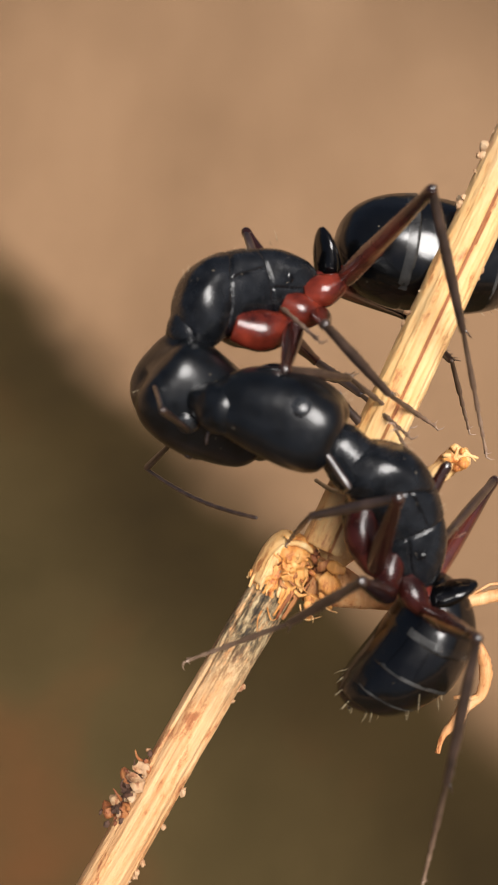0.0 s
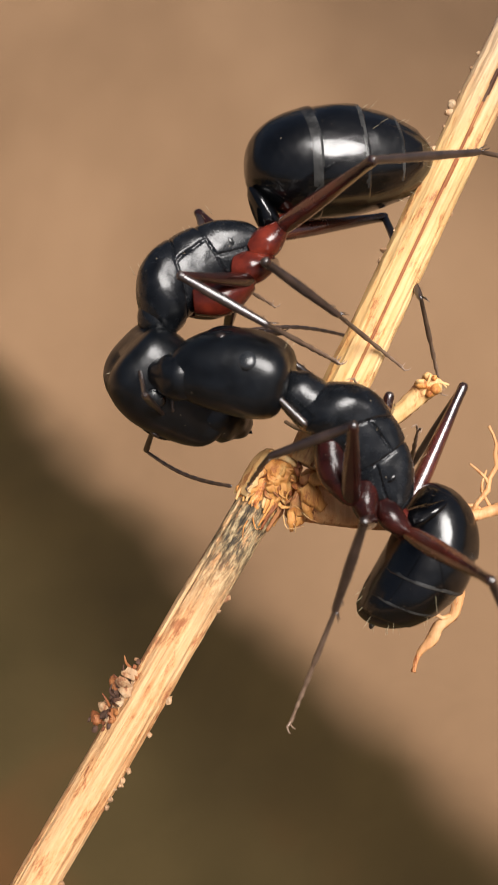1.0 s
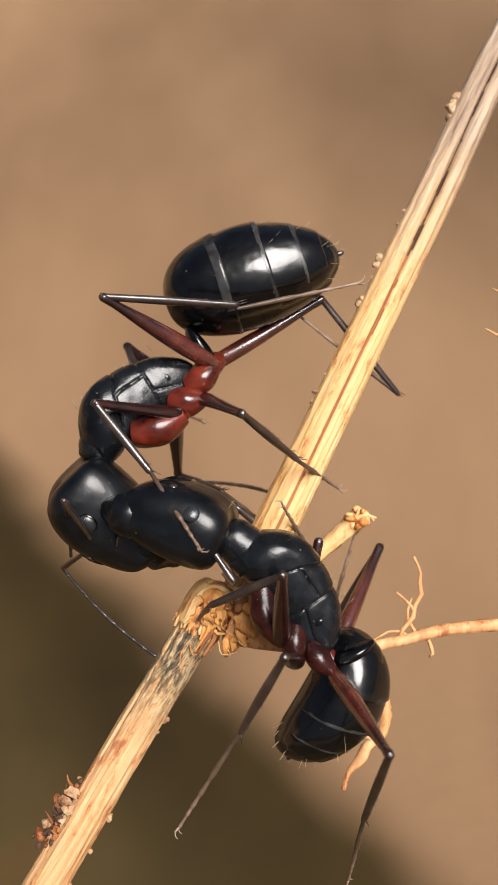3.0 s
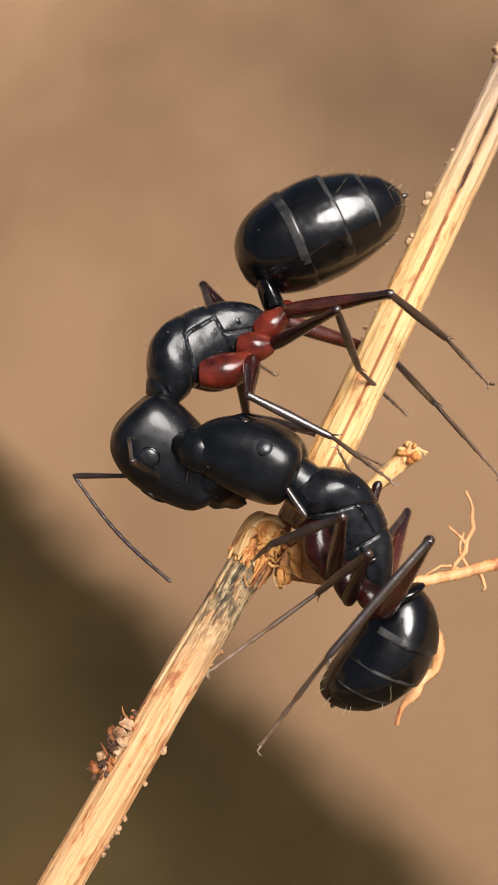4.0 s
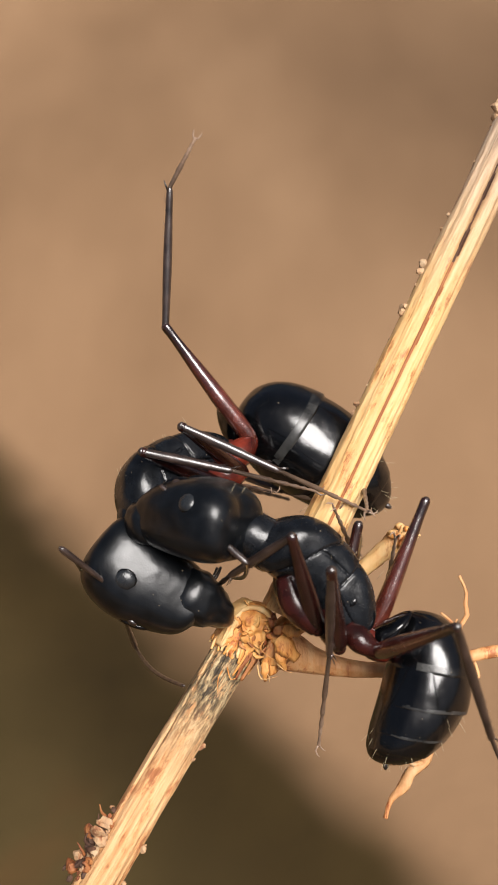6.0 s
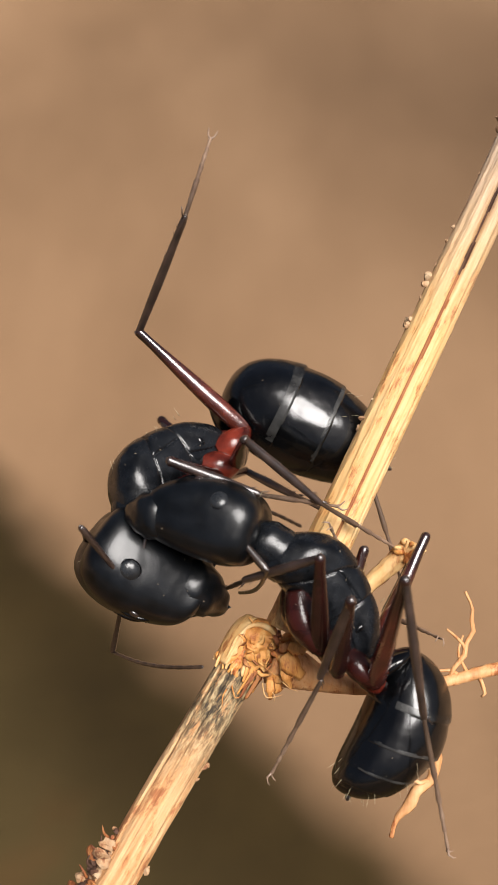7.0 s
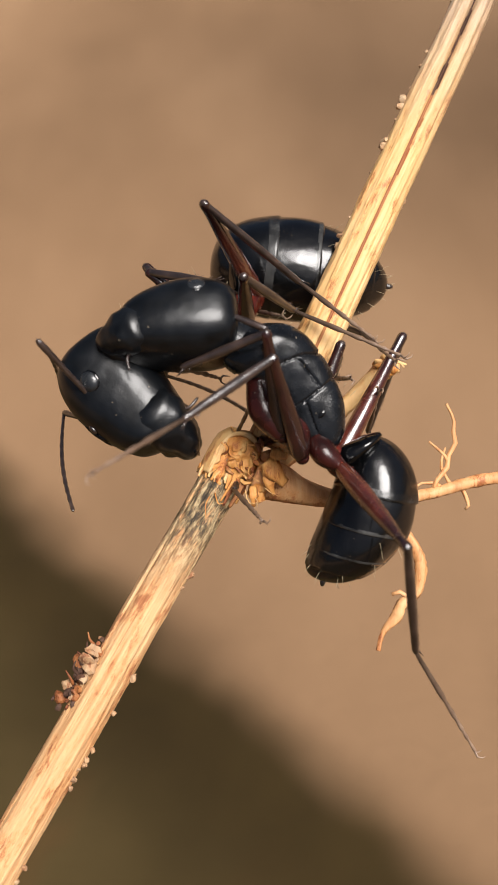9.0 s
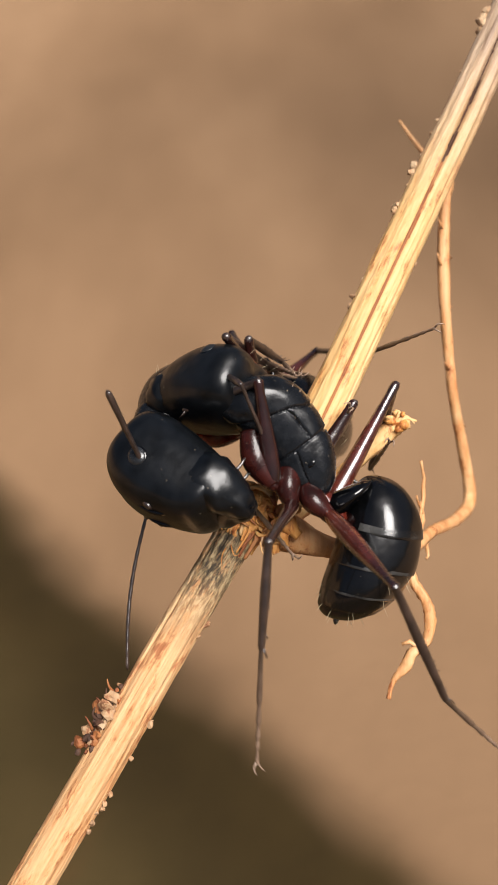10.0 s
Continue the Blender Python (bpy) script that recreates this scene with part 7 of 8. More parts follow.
    walk(b, [
        (0, STAND @ mm(2.901, -1.600, -0.760, -10.2, -60.7, -171.8)), (0.5, STAND @ mm(2.829, -1.600, -0.804, -6.3, -39.1, -174.8)),
        (1, STAND @ mm(2.625, -1.600, -1.388, -7.7, -49.9, -173.9)), (1.5, STAND @ mm(2.765, -1.600, -1.707, -9.2, -55.7, -172.5)),
        (2, STAND @ mm(2.717, -1.600, -1.698, -8.6, -52.7, -172.9)), (3.5, STAND @ mm(2.698, -1.600, -1.594, -8.3, -50.8, -173.2)),
        (4, STAND @ mm(2.652, -1.600, -1.857, -9.5, -54.3, -172.0)), (4.5, STAND @ mm(2.446, -1.600, -1.878, -6.3, -60.8, -171.7)),
        (5, STAND @ mm(2.190, -1.600, -1.237, -2.5, -60.2, -171.4)), (5.5, STAND @ mm(2.138, -1.600, -1.014, -2.6, -59.1, -171.1)),
        (6, STAND @ mm(2.298, -1.600, -0.836, -2.6, -40.6, -174.5)), (7.5, STAND @ mm(2.381, -1.600, -0.900, -1.0, -54.6, -172.7)),
        (8, STAND @ mm(2.059, -1.600, -0.663, 1.3, -41.7, -174.5)), (8.5, STAND @ mm(1.982, -1.600, -0.547, -5.0, -44.1, -174.3)),
        (9, STAND @ mm(2.030, -1.600, -0.752, -10.0, -47.5, -173.2)), (9.5, STAND @ mm(1.895, -1.600, -0.600, -14.8, -58.7, -170.9)),
        (10, STAND @ mm(1.570, -1.600, -0.573, -15.1, -47.6, -173.1)),
    ])
    walk(b_parts['gaster'], [
        (0, mm(-2.016, -0.373, 0.234, -13.7, -57.8, -4.3)), (0.5, mm(-2.332, -0.395, 1.102, 7.7, -59.6, -19.4)),
        (1, mm(-2.092, -0.400, 0.809, -11.9, -60.9, -3.1)), (1.5, mm(-1.821, -0.388, 0.395, -19.2, -60.7, 2.1)),
        (2, mm(-1.936, -0.383, 0.492, -22.3, -62.7, 5.5)), (3.5, mm(-2.018, -0.380, 0.566, -16.4, -60.7, 0.9)),
        (4, mm(-2.147, -0.352, 0.492, -23.4, -60.9, 6.4)), (4.5, mm(-1.623, -0.365, 1.278, -10.2, -47.4, -1.2)),
        (5, mm(-2.324, -0.247, 0.943, -17.3, -50.0, 7.6)), (5.5, mm(-2.353, -0.231, 0.973, -9.9, -54.0, -2.3)),
        (6, mm(-2.569, -0.299, 0.908, 3.9, -58.6, -13.0)), (7.5, mm(-2.358, -0.267, 0.697, -12.2, -57.9, 1.4)),
        (8, mm(-2.369, -0.246, 0.978, -3.2, -54.0, -0.4)), (8.5, mm(-2.462, -0.335, 0.629, -3.2, -59.3, -7.9)),
        (9, mm(-2.302, -0.372, 0.626, -10.4, -57.7, -3.2)), (9.5, mm(-2.118, -0.434, 0.842, -8.4, -43.3, -3.5)),
        (10, mm(-2.367, -0.473, 0.905, -5.3, -53.2, -9.9)),
    ])
    walk(b_parts['head'], [
        (0, mm(1.669, 0.150, -0.308, -4.9, 35.4, -13.2)), (0.5, mm(1.688, 0.163, -0.589, -13.2, 29.0, -11.9)),
        (1, mm(1.788, 0.147, -0.372, -13.7, 35.8, -11.0)), (1.5, mm(1.717, 0.139, -0.290, -13.6, 30.3, -12.6)),
        (2, mm(1.604, 0.148, -0.340, -13.7, 31.0, -12.6)), (3.5, mm(1.608, 0.157, -0.504, -8.9, 25.5, -12.7)),
        (4, mm(1.402, 0.152, -0.291, -11.5, 29.4, -13.0)), (4.5, mm(1.851, 0.113, -0.428, -6.8, 35.9, -14.1)),
        (5, mm(1.992, 0.077, -0.289, 0.1, 33.3, -18.1)), (5.5, mm(2.018, 0.043, -0.548, 3.9, 35.5, -8.1)),
        (6, mm(1.767, 0.542, -0.335, -25.4, 22.8, -42.3)), (7.5, mm(1.733, 0.086, -0.414, -8.1, 34.3, -18.3)),
        (8, mm(1.612, 0.100, -0.394, -13.8, 39.5, -19.6)), (8.5, mm(1.775, 0.351, -0.282, -17.9, 38.5, -28.7)),
        (9, mm(1.513, 0.131, -0.023, 28.8, 48.0, 0.0)), (9.5, mm(1.338, 0.164, -0.178, -8.0, 67.4, -47.2)),
        (10, mm(1.043, 0.145, 0.130, 2.0, 40.8, -54.9)),
    ])
    walk(b_parts['LF'], [
        (0, mm(-0.800, 0.520, -0.850, -24.8, -31.8, 40.8)), (0.5, mm(-0.800, 0.520, -0.850, -35.7, -33.9, 36.8)),
        (1, mm(-0.800, 0.520, -0.850, -33.9, -27.4, 47.3)), (1.5, mm(-0.800, 0.520, -0.850, -30.7, -27.4, 49.2)),
        (2, mm(-0.800, 0.520, -0.850, -35.7, -27.9, 54.9)), (3.5, mm(-0.800, 0.520, -0.850, -31.1, -29.3, 42.6)),
        (4, mm(-0.800, 0.520, -0.850, -33.4, -25.3, 52.7)), (4.5, mm(-0.800, 0.520, -0.850, -20.8, -31.6, 30.6)),
        (5, mm(-0.800, 0.520, -0.850, -17.4, -29.8, 17.1)), (5.5, mm(-0.800, 0.520, -0.850, -18.2, -28.1, 17.9)),
        (6, mm(-0.800, 0.520, -0.850, -24.1, -30.3, 23.7)), (7.5, mm(-0.800, 0.520, -0.850, -26.2, -30.4, 34.2)),
        (8, mm(-0.800, 0.520, -0.850, -31.5, -38.4, 33.3)), (8.5, mm(-0.800, 0.520, -0.850, -24.5, -26.5, 30.5)),
        (9, mm(-0.800, 0.520, -0.850, -16.1, -32.0, 22.5)), (9.5, mm(-0.800, 0.520, -0.850, -6.9, -21.8, 15.9)),
        (10, mm(-0.800, 0.520, -0.850, -4.3, -34.8, 8.4)),
    ])
    walk(b_parts['LF_2'], [
        (0, mm(2.300, -0.000, 0.000, -138.0, 44.3, -166.6)), (0.5, mm(2.300, 0.000, 0.000, -142.7, 47.8, -173.9)),
        (1, mm(2.300, 0.000, 0.000, -137.9, 55.7, -176.9)), (1.5, mm(2.300, 0.000, 0.000, -123.5, 41.1, -158.2)),
        (2, mm(2.300, 0.000, 0.000, -129.3, 46.2, -170.2)), (3.5, mm(2.300, 0.000, 0.000, -143.5, 51.3, -179.8)),
        (4, mm(2.300, 0.000, 0.000, -134.4, 46.5, -177.5)), (4.5, mm(2.300, 0.000, 0.000, -137.3, 35.6, -157.8)),
        (5, mm(2.300, 0.000, 0.000, -127.0, 51.3, -133.5)), (5.5, mm(2.300, 0.000, 0.000, -124.0, 47.9, -132.5)),
        (6, mm(2.300, 0.000, 0.000, -123.4, 52.8, -146.9)), (7.5, mm(2.300, 0.000, 0.000, -125.8, 47.6, -146.9)),
        (8, mm(2.300, 0.000, 0.000, -137.3, 45.5, -160.4)), (8.5, mm(2.300, -0.000, -0.000, -113.8, 52.7, -141.2)),
        (9, mm(2.300, 0.000, 0.000, -125.5, 68.2, -146.7)), (9.5, mm(2.300, 0.000, 0.000, -106.0, 56.4, -121.6)),
        (10, mm(2.300, 0.000, -0.000, -115.6, 62.4, -126.7)),
    ])
    walk(b_parts['LF_3'], [
        (0, mm(0.907, -0.332, -1.396, -170.2, 5.7, -158.7)), (0.5, mm(0.964, -0.142, -1.482, -162.6, 21.1, -152.9)),
        (1, mm(1.175, -0.060, -1.653, -164.3, 14.8, -158.0)), (1.25, mm(1.021, -0.315, -1.505, -161.6, 18.7, -147.7)),
        (1.5, mm(0.901, -0.561, -1.315, -159.8, 22.0, -137.1)), (2, mm(0.935, -0.236, -1.443, -164.9, 10.2, -156.9)),
        (3.5, mm(1.050, -0.004, -1.562, -162.8, 11.6, -149.9)), (4, mm(0.923, -0.061, -1.450, -163.9, 8.6, -155.6)),
        (4.5, mm(0.795, -0.614, -1.165, -165.7, 6.2, -132.4)), (5, mm(1.439, -0.907, -1.560, -161.5, 7.9, -118.9)),
        (5.5, mm(1.394, -0.990, -1.483, -160.0, 13.4, -123.3)), (6, mm(1.287, -0.660, -1.593, -147.5, 19.9, -126.3)),
        (7.5, mm(1.170, -0.737, -1.477, -160.8, 8.6, -131.7)), (8, mm(0.979, -0.471, -1.426, -156.8, 7.4, -125.9)),
        (8.25, mm(1.161, -0.613, -1.525, -153.1, -2.8, -131.7)), (8.5, mm(1.355, -0.761, -1.590, -148.3, -11.4, -139.7)),
        (9, mm(1.679, -0.408, -1.857, -154.8, -15.3, -121.0)), (9.25, mm(1.690, -0.682, -1.778, -153.5, -8.3, -122.7)),
        (9.5, mm(1.720, -0.943, -1.666, -152.8, -1.1, -123.7)), (10, mm(1.745, -0.744, -1.772, -154.0, -6.4, -116.6)),
    ])
    walk(b_parts['LM'], [
        (0, mm(-1.400, 0.540, -0.850, 5.1, -0.6, 57.2)), (0.5, mm(-1.400, 0.540, -0.850, -13.7, -23.1, 56.8)),
        (1, mm(-1.400, 0.540, -0.850, -7.5, -2.5, 75.3)), (1.5, mm(-1.400, 0.540, -0.850, 1.4, -21.9, 60.0)),
        (2, mm(-1.400, 0.540, -0.850, -5.3, -8.0, 74.5)), (3.5, mm(-1.400, 0.540, -0.850, -6.3, -5.3, 67.6)),
        (4, mm(-1.400, 0.540, -0.850, -2.0, -23.1, 63.4)), (4.5, mm(-1.400, 0.540, -0.850, 13.6, -38.1, 39.3)),
        (5, mm(-1.400, 0.540, -0.850, 21.9, -40.1, 21.3)), (5.5, mm(-1.400, 0.540, -0.850, 19.2, -38.1, 24.7)),
        (6, mm(-1.400, 0.540, -0.850, 0.7, -28.4, 45.9)), (7.5, mm(-1.400, 0.540, -0.850, 5.9, -26.1, 50.2)),
        (8, mm(-1.400, 0.540, -0.850, 9.3, -41.8, 31.7)), (8.5, mm(-1.400, 0.540, -0.850, 2.7, -0.1, 63.9)),
        (9, mm(-1.400, 0.540, -0.850, 15.4, -23.0, 31.2)), (9.5, mm(-1.400, 0.540, -0.850, 31.1, -20.4, 8.0)),
        (9.75, mm(-1.400, 0.540, -0.850, 14.6, -7.5, 53.5)), (10, mm(-1.400, 0.540, -0.850, 11.1, 10.6, 88.8)),
    ])
    walk(b_parts['LM_2'], [
        (0, mm(2.500, 0.000, 0.000, 71.6, 130.1, 14.6)), (0.5, mm(2.500, 0.000, 0.000, 32.8, 150.6, -42.3)),
        (1, mm(2.500, 0.000, 0.000, 39.4, 140.1, -40.9)), (1.5, mm(2.500, 0.000, 0.000, 56.6, 158.6, -5.5)),
        (2, mm(2.500, 0.000, 0.000, 51.4, 142.9, -23.8)), (3.5, mm(2.500, 0.000, 0.000, 41.6, 130.4, -29.5)),
        (4, mm(2.500, 0.000, 0.000, 63.5, 163.6, 9.6)), (4.5, mm(2.500, 0.000, 0.000, 53.8, 163.6, 2.3)),
        (5, mm(2.500, 0.000, 0.000, 53.5, -178.8, 32.7)), (5.5, mm(2.500, 0.000, 0.000, 55.2, 173.4, 28.5)),
        (6, mm(2.500, 0.000, 0.000, 57.9, 170.7, -3.7)), (7.5, mm(2.500, 0.000, 0.000, 61.0, 165.4, 1.3)),
        (8, mm(2.500, 0.000, 0.000, 58.6, 179.2, 11.0)), (8.5, mm(2.500, 0.000, 0.000, 53.6, 136.0, -21.9)),
        (9, mm(2.500, 0.000, 0.000, -70.5, 93.8, -101.0)), (9.5, mm(2.500, 0.000, 0.000, 66.5, 112.6, 63.6)),
        (9.75, mm(2.500, 0.000, 0.000, 60.5, 111.7, 11.5)), (10, mm(2.500, 0.000, 0.000, -1.6, 121.2, -89.8)),
    ])
    walk(b_parts['LM_3'], [
        (0, mm(1.067, -0.374, -1.760, 90.8, 121.9, 29.6)), (0.1, mm(0.936, 0.144, -1.680, 79.9, 124.1, 15.7)),
        (0.2, mm(0.891, 0.626, -1.520, 69.5, 128.7, 2.3)), (0.25, mm(0.911, 0.533, -1.575, 63.0, 133.9, -6.1)),
        (0.3, mm(0.918, 1.005, -1.333, 59.8, 137.2, -10.1)), (0.4, mm(0.974, 1.249, -1.184, 51.7, 147.7, -20.1)),
        (0.5, mm(1.018, 1.350, -1.127, 47.8, 152.4, -26.1)), (1, mm(1.165, 1.155, -1.475, 39.9, 132.5, -51.1)),
        (1.25, mm(0.680, 0.717, -1.210, 55.0, 139.4, -27.9)), (1.5, mm(0.368, 0.206, -0.838, 64.6, 149.4, -9.4)),
        (2, mm(0.820, 0.740, -1.386, 51.9, 127.5, -36.3)), (3.5, mm(1.203, 0.735, -1.752, 48.3, 122.3, -32.6)),
        (3.75, mm(0.614, 0.203, -1.301, 58.6, 116.9, -21.9)), (4, mm(0.324, -0.366, -0.649, 69.2, 112.0, -8.4)),
        (4.25, mm(0.307, -0.228, -0.656, 73.9, 144.9, 2.8)), (4.5, mm(0.296, -0.089, -0.651, 69.8, 177.0, 11.4)),
        (4.75, mm(0.327, -0.691, -0.305, -111.0, 0.1, -157.5)), (5, mm(0.564, -1.241, 0.047, -113.3, -2.7, -146.5)),
        (5.5, mm(0.492, -1.090, -0.263, -112.5, -13.9, -138.2)), (5.75, mm(0.274, -0.490, -0.309, -106.4, -1.4, -160.3)),
        (6, mm(0.235, 0.147, -0.370, 78.1, 167.9, -0.9)), (7.5, mm(0.275, -0.052, -0.581, 81.6, 154.8, 0.8)),
        (7.75, mm(0.233, -0.243, -0.306, -94.6, 0.1, -155.0)), (8, mm(0.242, -0.439, -0.030, -102.1, -22.9, -128.7)),
        (8.2, mm(0.246, 0.073, -0.453, -90.1, -0.9, -152.3)), (8.25, mm(0.382, 0.134, -0.886, -87.8, 13.6, -164.5)),
        (8.3, mm(0.415, 0.457, -0.857, 92.0, 158.6, 9.0)), (8.4, mm(0.699, 0.680, -1.259, 85.0, 137.1, -12.5)),
        (8.5, mm(0.964, 0.617, -1.597, 76.9, 126.5, -24.8)), (8.6, mm(1.265, 0.404, -1.898, 85.7, 127.5, -7.5)),
        (8.7, mm(1.695, 0.270, -2.138, 96.7, 130.9, 16.2)), (8.75, mm(0.933, -0.400, -1.636, 99.6, 129.8, 21.8)),
        (8.8, mm(2.136, 0.231, -2.259, 100.2, 117.9, 28.0)), (8.9, mm(2.446, 0.229, -2.288, 124.0, 82.2, 63.4)),
        (9, mm(2.529, 0.149, -2.295, 104.0, 58.7, 53.2)), (9.1, mm(2.453, -0.051, -2.299, 100.5, 54.9, 56.5)),
        (9.2, mm(2.357, -0.298, -2.276, 98.3, 55.2, 61.2)), (9.3, mm(2.269, -0.537, -2.225, 97.1, 57.9, 66.2)),
        (9.5, mm(2.106, -0.793, -2.123, 95.9, 64.2, 73.1)), (9.75, mm(1.668, -0.170, -2.137, 102.0, 120.9, 21.6)),
        (9.8, mm(1.769, 0.270, -2.164, 94.9, 123.0, 6.1)), (9.9, mm(2.073, 0.807, -2.111, 76.5, 120.4, -29.7)),
        (10, mm(2.496, 1.190, -1.968, 49.9, 122.2, -74.8)),
    ])
    walk(b_parts['LH'], [
        (0, mm(-2.100, 0.500, -0.400, -58.7, -15.6, 78.5)), (0.5, mm(-2.100, 0.500, -0.400, -84.1, -10.4, 95.3)),
        (1, mm(-2.100, 0.500, -0.400, -75.6, -13.1, 104.9)), (1.5, mm(-2.100, 0.500, -0.400, -61.9, -24.2, 80.3)),
        (2, mm(-2.100, 0.500, -0.400, -67.6, -23.9, 87.3)), (3.5, mm(-2.100, 0.500, -0.400, -75.0, 0.4, 113.4)),
        (4, mm(-2.100, 0.500, -0.400, -56.3, -30.9, 62.0)), (4.5, mm(-2.100, 0.500, -0.400, -29.1, -34.1, 16.3)),
        (5, mm(-2.100, 0.500, -0.400, -34.0, -29.9, 18.9)), (5.5, mm(-2.100, 0.500, -0.400, -38.5, -29.1, 27.1)),
        (6, mm(-2.100, 0.500, -0.400, -82.9, -27.0, 89.4)), (7.5, mm(-2.100, 0.500, -0.400, -44.0, -28.7, 30.7)),
        (8, mm(-2.100, 0.500, -0.400, -48.3, -33.1, 28.3)), (8.25, mm(-2.100, 0.500, -0.400, -68.9, -29.1, 70.6)),
        (8.5, mm(-2.100, 0.500, -0.400, -80.8, -14.9, 106.8)), (9, mm(-2.100, 0.500, -0.400, -80.6, 0.7, 117.5)),
        (9.5, mm(-2.100, 0.500, -0.400, -55.8, -31.4, 72.5)), (10, mm(-2.100, 0.500, -0.400, -83.4, -6.7, 116.9)),
    ])
    walk(b_parts['LH_2'], [
        (0, mm(3.300, 0.000, 0.000, 174.0, -23.0, 119.6)), (0.5, mm(3.300, -0.000, -0.000, 167.4, -53.0, 132.3)),
        (1, mm(3.300, -0.000, 0.000, 172.1, -62.4, 129.9)), (1.5, mm(3.300, -0.000, 0.000, 165.4, -36.3, 146.9)),
        (2, mm(3.300, 0.000, 0.000, 165.7, -34.7, 147.4)), (3.5, mm(3.300, -0.000, 0.000, 172.9, -28.2, 122.3)),
        (4, mm(3.300, -0.000, 0.000, 149.3, 14.9, 123.8)), (4.5, mm(3.300, 0.000, 0.000, 142.9, -0.9, 178.9)),
        (5, mm(3.300, 0.000, 0.000, 143.5, -8.1, 164.5)), (5.5, mm(3.300, -0.000, -0.000, 141.6, -2.1, -178.1)),
        (6, mm(3.300, 0.000, 0.000, 142.8, -50.3, 156.4)), (7.5, mm(3.300, -0.000, 0.000, 141.9, -9.5, 172.8)),
        (8, mm(3.300, -0.000, -0.000, 137.3, -25.2, -171.6)), (8.5, mm(3.300, 0.000, -0.000, 167.3, -57.4, 116.0)),
        (9, mm(3.300, -0.000, -0.000, 159.7, -51.8, 107.9)), (9.5, mm(3.300, 0.000, 0.000, 117.8, -52.5, -170.5)),
        (10, mm(3.300, 0.000, 0.000, -176.4, -64.4, 86.2)),
    ])
